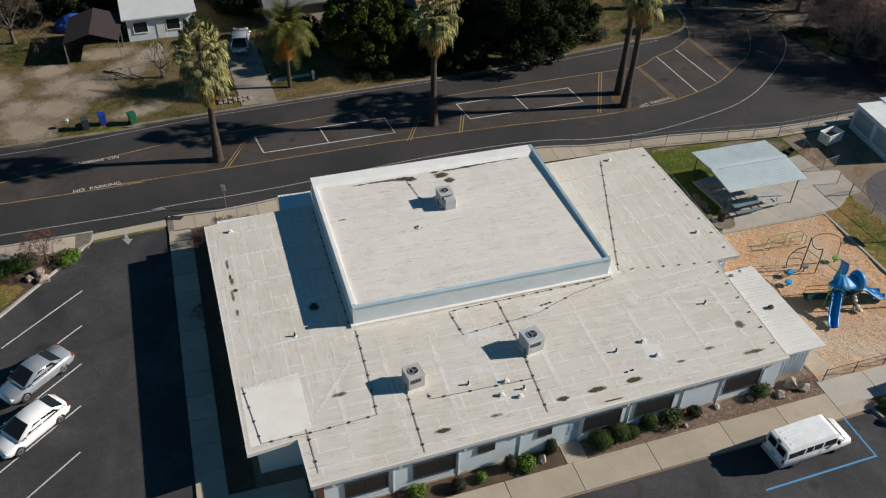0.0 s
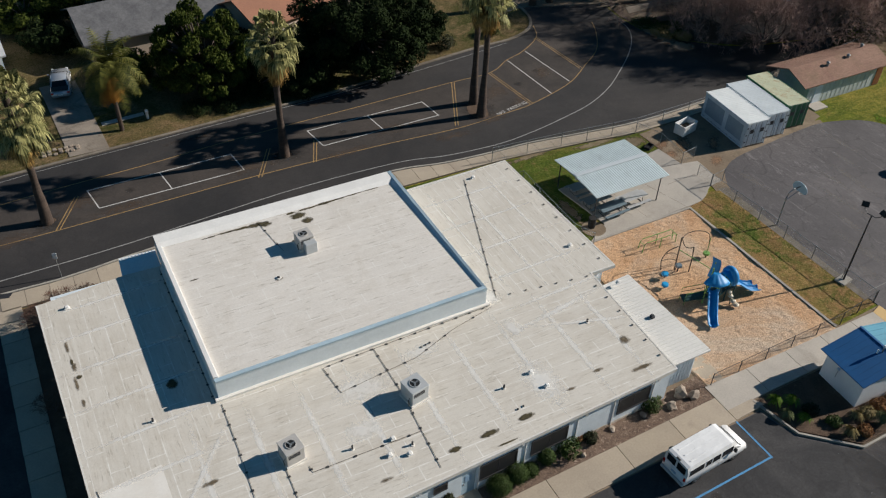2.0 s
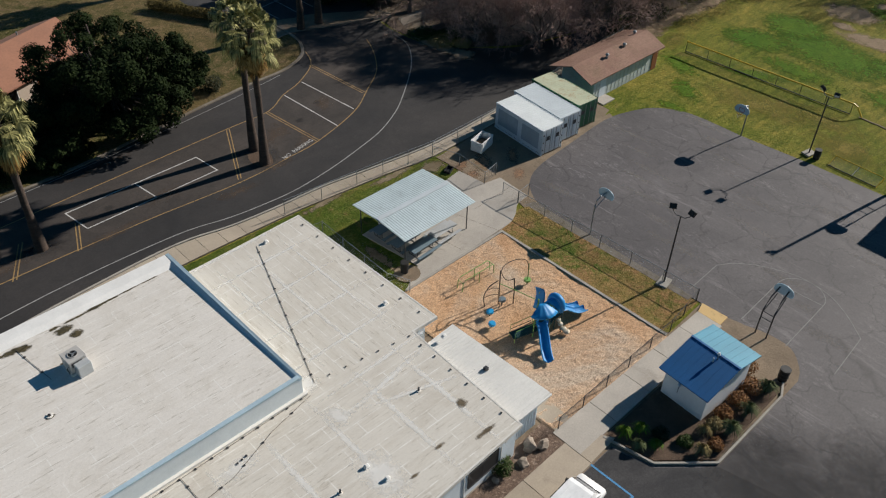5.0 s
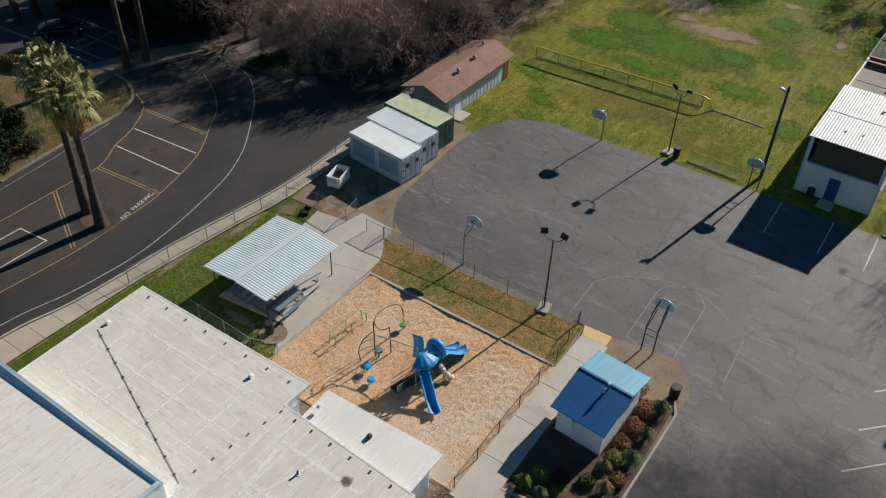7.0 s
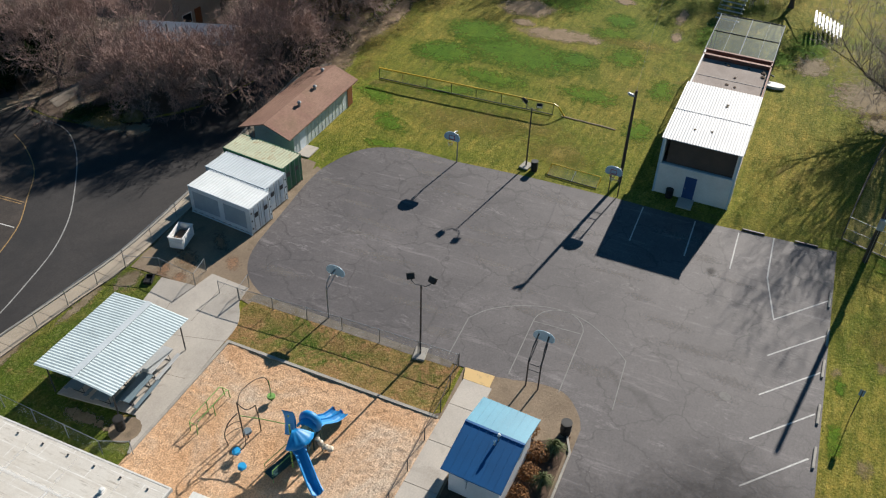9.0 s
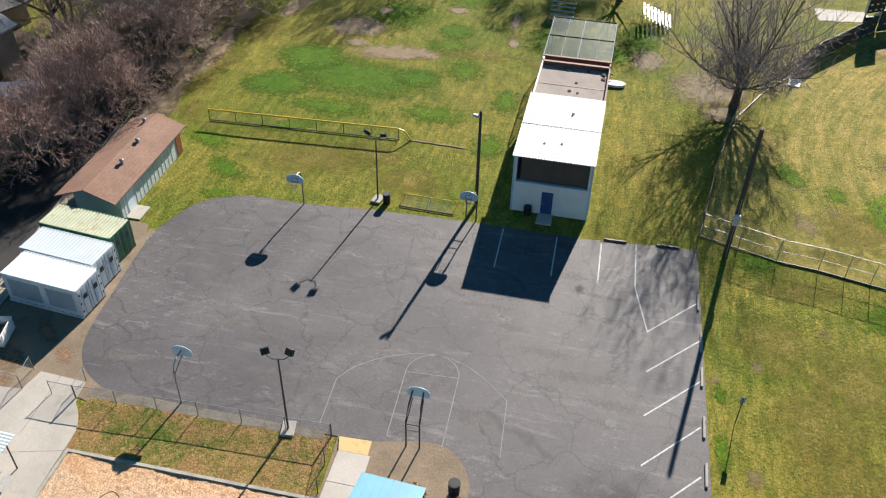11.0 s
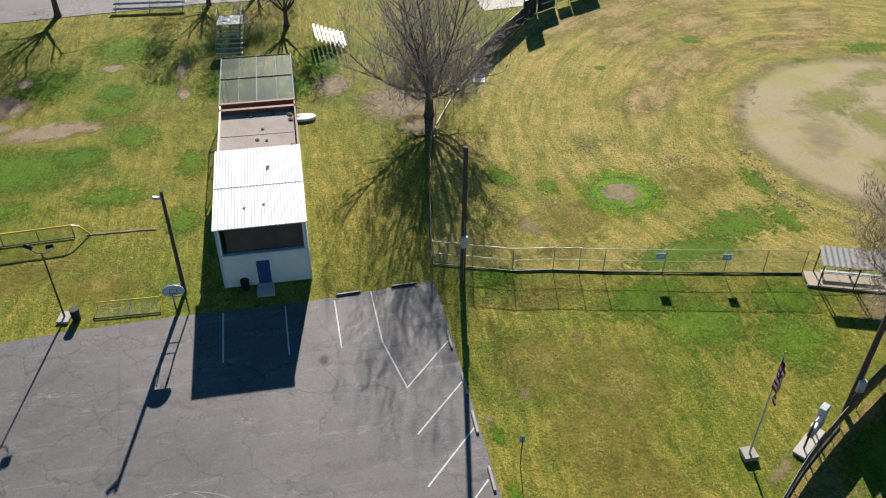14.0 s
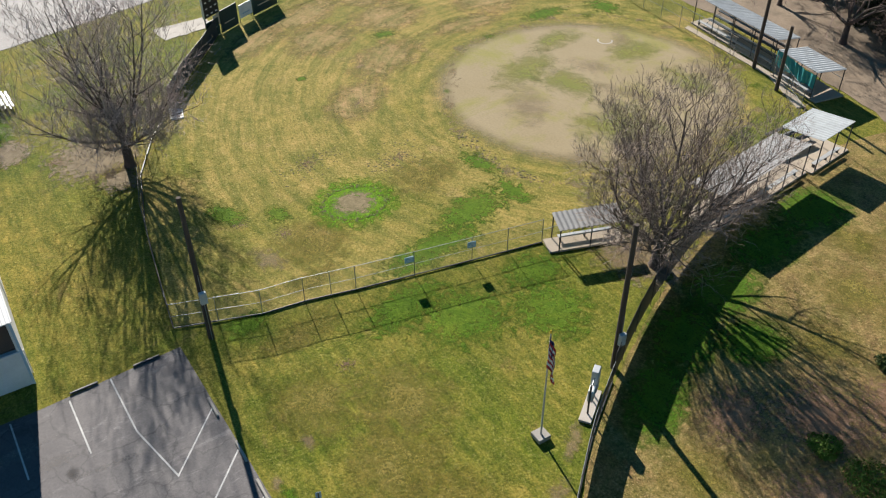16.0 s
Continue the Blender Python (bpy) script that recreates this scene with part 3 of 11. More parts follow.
LUSHFIELD = soften(grass_mat("lush_field_grass_fading", (0.082, 0.178, 0.012), (0.125, 0.200, 0.018), (0.14, 0.15, 0.03), 0.3, (0.45, 0.8), None, (0.7, 0.85), 0.2), 0.0, 0.55, 1.7, 2.0, 0.85)
BRIGHTGRASS = soften(grass_mat("bright_grass_fading", (0.100, 0.188, 0.012), (0.165, 0.222, 0.022), (0.2, 0.18, 0.04), 0.3, (0.45, 0.8), None, (0.7, 0.85), 0.25), 0.28, 0.66, 1.7, 2.2, 0.85)
DRYSOFT = soften(grass_mat("dry_grass_fading", (0.220, 0.190, 0.042), (0.31, 0.248, 0.078), (0.27, 0.20, 0.078), 0.2, (0.4, 0.7), None, (0.56, 0.72), 0.4), 0.2, 0.85, 0.7, 1.7, 0.7)
TANSOFT = soften(grass_mat("tan_worn_turf_fading", (0.37, 0.27, 0.13), (0.42, 0.31, 0.165), (0.36, 0.25, 0.14), 0.2, (0.4, 0.7), (75, -48), (0.56, 0.72), 0.3), 0.1, 0.7, 0.6, 1.5, 0.9)
CLOD = surf("dry_clods", (0.27, 0.19, 0.105), (0.19, 0.13, 0.07), 1.2, 9, 0.95, 0.5, grain=0.4)
CLODDARK = surf("dark_clods", (0.13, 0.105, 0.05), (0.09, 0.085, 0.03), 1.2, 9, 0.95, 0.5, grain=0.4)
SPECKLE = soften(surf("brown_leaf_speckle_fading", (0.145, 0.085, 0.045), (0.22, 0.14, 0.08), 1.2, 11, 0.95, 0.8, grain=0.5, dist=0.04), 0.85, 1.05, 4.5, 2.7, 0.95)
LAWNSOFT = soften(grass_mat("verge_lawn_fading", (0.10, 0.16, 0.015), (0.17, 0.18, 0.04), (0.2, 0.15, 0.06), 0.3, (0.45, 0.7), None, (0.6, 0.75), 0.2), 0.05, 0.4, 1.2, 1.0, 0.95)
DIRTPATCH = soften(surf("field_dirt_fading", (0.33, 0.235, 0.15), (0.25, 0.175, 0.105), 0.35, 6, 0.95, 0.6, grain=0.4, c3=(0.16, 0.14, 0.04), c3_scale=1.4, c3_lo=0.55, c3_hi=0.66, dist=0.05), 0.1, 0.5, 0.8, 1.6, 0.85)
LINKWIRE = mesh_wire_mat("chain_link_wire", (0.36, 0.38, 0.39), wire=0.15)
LINKDARK = mesh_wire_mat("dark_chain_link_wire", (0.10, 0.10, 0.10), wire=0.15)
NETWIRE = mesh_wire_mat("cage_netting", (0.04, 0.06, 0.055), wire=0.24)
WINDSCREEN = mesh_wire_mat("dark_wind_screen", (0.020, 0.040, 0.066), wire=0.985)
POLEWOOD = surf("weathered_pole_wood", (0.085, 0.062, 0.05), (0.06, 0.045, 0.037), 1.5, 10, 0.9, 0.5, grain=0.3, world_space=False, stretch=(1, 1, 0.1))
BARK = surf("bare_tree_bark", (0.115, 0.088, 0.075), (0.085, 0.066, 0.058), 1.2, 9, 0.95, 0.6, grain=0.25, world_space=False)
TWIG = surf("bare_twigs", (0.37, 0.245, 0.205), (0.27, 0.18, 0.15), 1.2, 9, 0.95, 0.0, grain=0.2, world_space=False)
TWIGPALE = surf("pale_bare_twigs", (0.42, 0.345, 0.325), (0.33, 0.265, 0.25), 1.2, 9, 0.95, 0.0, grain=0.2, world_space=False)
TWIGGREY = surf("grey_brown_twigs", (0.31, 0.24, 0.20), (0.225, 0.17, 0.14), 1.2, 9, 0.95, 0.0, grain=0.2, world_space=False)
TWIGDARK = surf("dark_bare_twigs", (0.13, 0.085, 0.065), (0.09, 0.06, 0.047), 1.2, 9, 0.95, 0.0, grain=0.2, world_space=False)
TWIGRED = surf("red_brown_twigs", (0.17, 0.088, 0.062), (0.11, 0.06, 0.043), 1.2, 9, 0.95, 0.0, grain=0.2, world_space=False)
PALEROOF = surf("weathered_pale_metal", (0.46, 0.49, 0.50), (0.37, 0.39, 0.40), 0.5, 8, 0.55, 0.1, grain=0.15, c3=(0.25, 0.25, 0.25), c3_scale=0.8, c3_lo=0.55, c3_hi=0.75)
PALMTRUNK = surf("palm_trunk_bark", (0.085, 0.058, 0.044), (0.045, 0.032, 0.025), 1.4, 9, 0.95, 0.8, grain=0.35, world_space=False, stretch=(0.4, 0.4, 3.0), dist=0.05)
FAN = leaf_mat("palm_fan_leaf", (0.048, 0.054, 0.017), (0.40, 0.37, 0.155))
FANDEAD = leaf_mat("dead_palm_leaf", (0.13, 0.072, 0.024), (0.44, 0.28, 0.095), 0.8)
FEATHER = leaf_mat("feather_palm_leaf", (0.026, 0.034, 0.008), (0.135, 0.13, 0.03))
ORANGEDEAD = leaf_mat("orange_dead_frond", (0.40, 0.16, 0.03), (0.52, 0.24, 0.05), 0.8)
PINELEAF = leaf_mat("dark_conifer_leaf", (0.007, 0.013, 0.005), (0.026, 0.040, 0.012), 0.95)
PEPPERLEAF = leaf_mat("pepper_tree_leaf", (0.0165, 0.027, 0.00525), (0.08625, 0.1087, 0.0195), 0.9)
SHRUBLEAF = leaf_mat("shrub_leaf", (0.022, 0.042, 0.010), (0.06, 0.09, 0.024))
SHRUBDARK = leaf_mat("dark_shrub_leaf", (0.022, 0.026, 0.014), (0.05, 0.055, 0.028))
SHRUBBRIGHT = leaf_mat("bright_shrub_leaf", (0.06, 0.12, 0.015), (0.13, 0.20, 0.03))
SHRUBRED = leaf_mat("rust_red_shrub_leaf", (0.17, 0.075, 0.03), (0.30, 0.155, 0.065))
SHRUBTAN = leaf_mat("straw_grass_leaf", (0.20, 0.15, 0.065), (0.30, 0.24, 0.11))
GREYGREEN = leaf_mat("grey_green_leaf", (0.09, 0.11, 0.05), (0.15, 0.17, 0.08))
ROCK = surf("pale_boulder", (0.40, 0.33, 0.265), (0.27, 0.215, 0.17), 1.2, 6, 0.9, 0.6, grain=0.3, world_space=False)
PAINTW = paint_mat("white_road_paint", (0.56, 0.55, 0.53), 0.6)
PAINTWORN = paint_mat("worn_white_court_paint", (0.235, 0.23, 0.22), 0.85, (0.09, 0.086, 0.085))
PAINTY = paint_mat("yellow_road_paint", (0.36, 0.225, 0.085), 0.7)
PAINTB = paint_mat("blue_bay_paint", (0.07, 0.26, 0.50), 0.4)
PADYELLOW = paint_mat("yellow_warning_pad_paint", (0.62, 0.42, 0.18), 0.3)
BINBLUE = plain("blue_bin_plastic", (0.012, 0.04, 0.26), 0.4)
BINGREEN = plain("green_bin_plastic", (0.015, 0.12, 0.06), 0.4)
BINGREY = plain("dark_bin_plastic", (0.045, 0.055, 0.06), 0.45)
TARPBLUE = plain("blue_tarpaulin", (0.02, 0.09, 0.42), 0.55)
CARPORTROOF = plain("brown_canopy_cloth", (0.035, 0.02, 0.02), 0.8)
GREENBOARD = plain("dark_green_board", (0.010, 0.042, 0.040), 0.6)
TEALCLOTH = plain("teal_shade_cloth", (0.02, 0.28, 0.30), 0.7)
BENCHWHITE = plain("pale_aluminium", (0.52, 0.53, 0.54), 0.5, 0.3)
TABLEBLUE = plain("blue_grey_table", (0.16, 0.22, 0.26), 0.5)
FLAGRED = plain("flag_red", (0.42, 0.03, 0.04), 0.8)
FLAGWHITE = plain("flag_white", (0.82, 0.82, 0.82), 0.8)
FLAGBLUE = plain("flag_blue", (0.02, 0.03, 0.14), 0.8)
SIGNBLUE = plain("pale_blue_sign", (0.30, 0.45, 0.62), 0.5)
BOARDBLUE = plain("pale_blue_backboard", (0.36, 0.50, 0.60), 0.4)

# ---- mesh helpers ----
def box(bm, x0, x1, y0, y1, z0, z1, bevel=0.0):
    vs = [bm.verts.new((x, y, z)) for z in (z0, z1) for y in (y0, y1) for x in (x0, x1)]
    quads = ((0, 2, 3, 1), (4, 5, 7, 6), (0, 1, 5, 4), (2, 6, 7, 3), (0, 4, 6, 2), (1, 3, 7, 5))
    fs = [bm.faces.new([vs[i] for i in q]) for q in quads]
    if bevel:
        es = list({e for f in fs for e in f.edges})
        bmesh.ops.bevel(bm, geom=es, offset=bevel, segments=1, affect="EDGES", profile=0.5)
    return bm


def rod(bm, a, b, r, r2=None, n=6, cap=True):
    a, b = Vector(a), Vector(b)
    r2 = r if r2 is None else r2
    d = (b - a).normalized()
    u = d.orthogonal().normalized()
    v = d.cross(u)
    ra, rb = [], []
    for i in range(n):
        w = u * math.cos(2 * math.pi * i / n) + v * math.sin(2 * math.pi * i / n)
        ra.append(bm.verts.new(a + w * r))
        rb.append(bm.verts.new(b + w * r2))
    for i in range(n):
        j = (i + 1) % n
        bm.faces.new((ra[i], ra[j], rb[j], rb[i]))
    if cap:
        bm.faces.new(list(reversed(ra)))
        bm.faces.new(rb)
    return bm


def tube(bm, pts, r, n=6, r_end=None):
    """A bent pipe through the points."""
    pts = [Vector(p) for p in pts]
    rings = []
    for i, p in enumerate(pts):
        d = (pts[min(i + 1, len(pts) - 1)] - pts[max(i - 1, 0)]).normalized()
        ref = Vector((0, 0, 1)) if abs(d.z) < 0.9 else Vector((1, 0, 0))
        u = d.cross(ref).normalized()
        v = d.cross(u)
        rr = r if r_end is None else r + (r_end - r) * i / (len(pts) - 1)
        rings.append([bm.verts.new(p + (u * math.cos(2 * math.pi * k / n) + v * math.sin(2 * math.pi * k / n)) * rr) for k in range(n)])
    for a, b in zip(rings, rings[1:]):
        for k in range(n):
            j = (k + 1) % n
            bm.faces.new((a[k], a[j], b[j], b[k]))
    bm.faces.new(list(reversed(rings[0])))
    bm.faces.new(rings[-1])
    return bm


def slab(bm, outline, z0, z1):
    """An upright prism over a flat outline, counter-clockwise."""
    lo = [bm.verts.new((x, y, z0)) for x, y in outline]
    hi = [bm.verts.new((x, y, z1)) for x, y in outline]
    n = len(outline)
    bm.faces.new(hi)
    bm.faces.new(list(reversed(lo)))
    for i in range(n):
        j = (i + 1) % n
        bm.faces.new((lo[i], lo[j], hi[j], hi[i]))
    return bm


def strip(bm, pts, w, z0, z1, closed=False):
    """A band of width w along a line, as a low solid."""
    pts = [Vector((p[0], p[1], 0)) for p in pts]
    n = len(pts)
    L, R = [], []
    for i, p in enumerate(pts):
        a = pts[(i - 1) % n] if (closed or i > 0) else p
        b = pts[(i + 1) % n] if (closed or i < n - 1) else p
        d0, d1 = (p - a), (b - p)
        d0 = d0.normalized() if d0.length > 1e-6 else d1.normalized()
        d1 = d1.normalized() if d1.length > 1e-6 else d0
        t = (d0 + d1).normalized()
        m = Vector((-t.y, t.x, 0))
        k = 1 / max(0.4, m.dot(Vector((-d1.y, d1.x, 0))))
        L.append(p + m * w / 2 * k)
        R.append(p - m * w / 2 * k)
    rows = []
    for l, r in zip(L, R):
        rows.append([bm.verts.new((l.x, l.y, z0)), bm.verts.new((l.x, l.y, z1)), bm.verts.new((r.x, r.y, z1)), bm.verts.new((r.x, r.y, z0))])
    m = n if closed else n - 1
    for i in range(m):
        a, b = rows[i], rows[(i + 1) % n]
        for k in range(3):
            bm.faces.new((a[k], a[k + 1], b[k + 1], b[k]))
    if not closed:
        bm.faces.new(rows[0])
        bm.faces.new(list(reversed(rows[-1])))
    return bm


def arc(cx, cy, r, a0, a1, n=16, ry=None):
    return [(cx + r * math.cos(radians(a0 + (a1 - a0) * i / n)), cy + (ry or r) * math.sin(radians(a0 + (a1 - a0) * i / n))) for i in range(n + 1)]


def smooth_line(pts, k=6, closed=False):
    """A rounded line through the points."""
    out, n = [], len(pts)
    rng = range(n) if closed else range(n - 1)
    for i in rng:
        p = [pts[(i + j) % n] if closed else pts[min(max(i + j, 0), n - 1)] for j in (-1, 0, 1, 2)]
        for s in range(k):
            t = s / k
            out.append(tuple(0.5 * (2 * p[1][c] + (p[2][c] - p[0][c]) * t + (2 * p[0][c] - 5 * p[1][c] + 4 * p[2][c] - p[3][c]) * t * t
                                    + (3 * p[1][c] - p[0][c] - 3 * p[2][c] + p[3][c]) * t ** 3) for c in (0, 1)))
    if not closed:
        out.append(tuple(pts[-1][:2]))
    return out


def ragged(pts, amp, step=0.6, seed=1):
    """A closed outline with an uneven edge."""
    rnd = random.Random(seed)
    out = []
    n = len(pts)
    for i in range(n):
        a, b = Vector(pts[i]), Vector(pts[(i + 1) % n])
        k = max(1, int((b - a).length / step))
        d = (b - a)
        nm = Vector((-d.y, d.x)).normalized() if d.length > 0 else Vector((0, 0))
        for s in range(k):
            q = a + d * s / k + nm * rnd.uniform(-amp, amp)
            out.append((q.x, q.y))
    return out


def finish(name, bm, material):
    bmesh.ops.recalc_face_normals(bm, faces=bm.faces)
    me = bpy.data.meshes.new(name)
    bm.to_mesh(me)
    bm.free()
    me.materials.append(material)
    return me


def thing(name, loc=(0, 0, 0), label="", category="", group="", rz=0.0):
    ob = new(name)
    ob.empty_display_size = 0.2
    ob.matrix_world = pose(*loc, 0, 0, rz)
    return tagged(ob, label, category, group)


def part(name, bm, material, parent, label=""):
    """Links a bmesh as one mesh object under a thing or part."""
    ob = new(name, finish(name, bm, material))
    ob.parent = parent
    return tagged(ob, label)


def solid(name, bm, material, label="", category="", group="", kind="", loc=None, rz=0.0):
    """A thing of one mesh."""
    ob = new(name, finish(name, bm, material))
    if loc:
        ob.matrix_world = pose(*loc, 0, 0, rz)
    return tagged(ob, label, category, group, kind)


def shaded(ob):
    for p in ob.data.polygons:
        p.use_smooth = True
    return ob


def setting(name, bm, material, label, category, kind="structure"):
    return solid(name, bm, material, label, category, "", kind)


def sheet(name, outline, z, material, label, category, thick=0.05):
    return setting(name, slab(bmesh.new(), outline, z - thick, z), material, label, category)


def soft_patch(name, x, y, rx, ry, z, material, label, category, rz=0.0, parent=None, kind="structure"):
    """A thin uneven patch that fades into what it lies on."""
    bm = bmesh.new()
    n = 28
    vs = [bm.verts.new((math.cos(2 * math.pi * k / n), math.sin(2 * math.pi * k / n), 0.0)) for k in range(n)]
    bm.faces.new(vs)
    ob = new(name, finish(name, bm, material))
    ob.matrix_world = pose(x, y, z, 0, 0, rz) @ Matrix.Diagonal((rx, ry, 1.0, 1.0))
    return tagged(ob, label, category, "", kind)


def paved(name, slabs, z0, z1, material, label, category):
    """A paved strip whose slabs are pieces of their own, with open joints."""
    ob = new(name)
    ob.empty_display_size = 0.2
    tagged(ob, label, category, "", "structure")
    for q in slabs:
        c = Vector((sum(p[0] for p in q) / len(q), sum(p[1] for p in q) / len(q)))
        pts = []
        for p in q:
            d = Vector((p[0], p[1])) - c
            pts.append((c.x + d.x * (1 - 0.012 / max(0.2, d.length)), c.y + d.y * (1 - 0.012 / max(0.2, d.length))))
        part("slab", slab(bmesh.new(), pts, z0, z1), material, ob)
    return ob


def along(line, x):
    """The height of a polyline over x."""
    for a, b in zip(line, line[1:]):
        lo, hi = (a, b) if a[0] <= b[0] else (b, a)
        if lo[0] <= x <= hi[0]:
            return lo[1] + (hi[1] - lo[1]) * (x - lo[0]) / max(1e-6, hi[0] - lo[0])
    return line[-1][1]


# ---- ground, road, pavements ----
def ground_sheet():
    bm = bmesh.new()
    xs = [-3000, -800, -200] + list(range(-60, 161, 20)) + [260, 800, 3000]
    ys = [-3000, -800, -250] + list(range(-120, 121, 20)) + [220, 800, 3000]
    g = [[bm.verts.new((x, y, -0.03)) for x in xs] for y in ys]
    for a, b in zip(g, g[1:]):
        for i in range(len(xs) - 1):
            bm.faces.new((a[i], a[i + 1], b[i + 1], b[i]))
    return setting("ground", bm, GRASS, "patchy green and yellow mown grass ground", "ground")


ground_sheet()
# street, with its bend to the north-east
KERB_S = [(-140, 44.8), (-28.4, 44.8), (-6, 45.6), (6, 46.6), (14.2, 46.9), (18.7, 46.1), (23, 45.75), (27, 45.6), (32.1, 44.9), (38, 44.3), (45.7, 44.6), (54.5, 45.8), (70, 47.6)]
KERB_N = [(-140, 58.2), (-29.4, 58.75), (-18.4, 59.5), (-5.6, 60.2), (5.6, 60.75), (14, 61.0), (24.6, 62.4), (31.4, 63.2), (36.5, 63.6), (40, 66), (41, 72), (40, 90), (38, 130)]
ROAD_E = [(62, 130), (57, 90), (54.5, 72), (50.5, 67), (49.7, 63), (50.3, 58.2), (53, 55), (58, 51.5), (70, 49)]
road_outline = smooth_line(KERB_S, 5)[:-1] + [(70, 47.6)] + list(reversed(smooth_line(ROAD_E, 4))) + list(reversed(smooth_line(KERB_N, 5)))
sheet("road", road_outline, 0.0, ROAD, "dark asphalt street with worn painted lines", "road")
# south pavement and kerb
sheet("pavement_west", [(-140, 43.0), (-22.3, 43.0), (-22.0, 44.7), (-140, 44.7)], 0.108, DUST, "dusty joint bed under the pavement", "pavement", 0.15)
paved("pavement_slabs_west", [[(x, 43.02), (x + 1.58, 43.02), (x + 1.58, 44.68), (x, 44.68)] for x in [-52 + 1.6 * k for k in range(18)]], 0.06, 0.12, CONCRETE, "pale concrete pavement slabs beside the street", "pavement")
sheet("drive_apron", [(-23.35, 43.1), (-22.3, 43.4), (-22.0, 43.9), (-16.62, 44.2), (-16.62, 45.0), (-22.0, 44.65), (-23.35, 44.68)], 0.05, CONCRETE, "concrete driveway apron", "pavement")
inner = [(70, 45.5), (54, 44.2), (45.6, 43.2), (36.5, 42.9), (32, 43.5), (26, 44.1), (22.4, 44.4), (12, 44.6), (2, 44.2), (-8, 43.4), (-16.6, 43.3)]
outer = [(-16.6, 45.22)] + [p for p in smooth_line(KERB_S, 5) if -16.5 < p[0] < 70]
sheet("pavement_south", [(x, y - 0.15) for x, y in outer] + smooth_line(inner, 3), 0.108, DUST, "dusty joint bed under the pavement", "pavement", 0.15)
_in, _out = smooth_line(inner, 3), [(x, y - 0.17) for x, y in outer]
paved("pavement_slabs_south", [[(x, along(_in, x)), (x + 1.58, along(_in, x + 1.58)), (x + 1.58, along(_out, x + 1.58)), (x, along(_out, x))] for x in [-16.2 + 1.6 * k for k in range(53)]], 0.06, 0.12, CONCRETE, "pale concrete pavement slabs along the bending street", "pavement")
kb = strip(bmesh.new(), [(-16.5, 45.22)] + [p for p in smooth_line(KERB_S, 5) if p[0] > -16.4], 0.16, -0.02, 0.135)
setting("kerb_south", kb, KERB, "pale concrete kerb", "kerb")
setting("kerb_south_west", strip(bmesh.new(), [(-140, 44.8), (-28, 44.8), (-22, 44.9)], 0.16, -0.02, 0.135), KERB, "pale concrete kerb", "kerb")
setting("kerb_north", strip(bmesh.new(), smooth_line(KERB_N, 5), 0.3, -0.02, 0.09), KERBEARTH, "worn earth-stained concrete kerb", "kerb")
# north verge of yards
yard_outline = ragged([(-140, 58.5), (-29.4, 59.0), (-5.6, 60.5), (14, 61.3), (31.4, 63.5), (39.6, 66.2), (40.6, 72), (39.6, 90), (37, 130), (-140, 130)], 0.12, 1.5, 3)
sheet("yard_ground", yard_outline, 0.0, YARD, "brown and green yard ground in front of the houses", "ground", 0.02)
# woods floor to the east of the bend
sheet("woods_ground", ragged([(50.5, 58.2), (53, 55), (58, 51.5), (70, 49), (76, 52), (80, 62), (84, 75), (80, 130), (62, 130), (57, 90), (54.5, 72), (50.5, 67), (49.9, 63)], 0.15, 1.4, 5), 0.004, LEAFFLOOR, "leaf-strewn bare earth under the trees", "ground", 0.02)
# asphalt of the yard, court and car parks in one sheet
court_outline = [(-30, -4.2), (37.9, -4.0), (60.9, -3.3), (60.2, 5.5), (60.2, 13.8), (59.9, 21.2), (59.35, 27.2)] + smooth_line([(59.35, 27.2), (59.3, 31), (58.9, 33.2), (57.4, 35.3), (54.8, 36.5), (52, 36.95), (46.5, 36.5), (42, 36.0), (39.6, 34.8), (38.2, 32.7), (38.0, 31)], 4)[1:] + [
    (38.0, 16.6), (38.05, 14.9)] + smooth_line([(38.05, 14.9), (38.7, 13), (38.7, 11), (37.5, 9.7), (36.4, 9.2)], 4)[1:] + [(27.1, 9.1), (24.3, 11.6), (23.6, 14.1), (-12.0, 13.3), (-16.2, 13.3), (-16.5, 44.0), (-22.3, 43.7), (-22.4, 43.3), (-28.5, 36.6), (-42, 22), (-42, -4.2)]
sheet("court_asphalt", court_outline, 0.004, COURT, "cracked grey asphalt of the basketball court and car park", "court")
sheet("car_park_west", [(-42, -4.0), (-16.35, -4.0), (-16.35, 19), (-16.6, 44.0), (-22.2, 43.6), (-22.45, 43.2), (-28.5, 36.6), (-42, 22)], 0.010, LOT, "dark patched asphalt car park", "car park", 0.012)
sheet("car_park_south", [(-16.3, -4.0), (30, -4.0), (27.0, 9.0), (24.2, 11.55), (23.5, 14.05), (-16.3, 13.25)], 0.010, LOT, "dark asphalt car park in front of the building", "car park", 0.012)
for i, (x, y, rx, ry, rz) in enumerate(((29.5, 3.5, 6.5, 7.5, 0), (33.5, 0.5, 7.0, 5.5, 0), (28.0, 7.0, 4.0, 4.0, 0))):
    soft_patch("asphalt_patch", x, y, rx, ry, 0.0122 + 0.0003 * i, LOTSOFT, "darker newer asphalt fading into the court", "asphalt", rz)
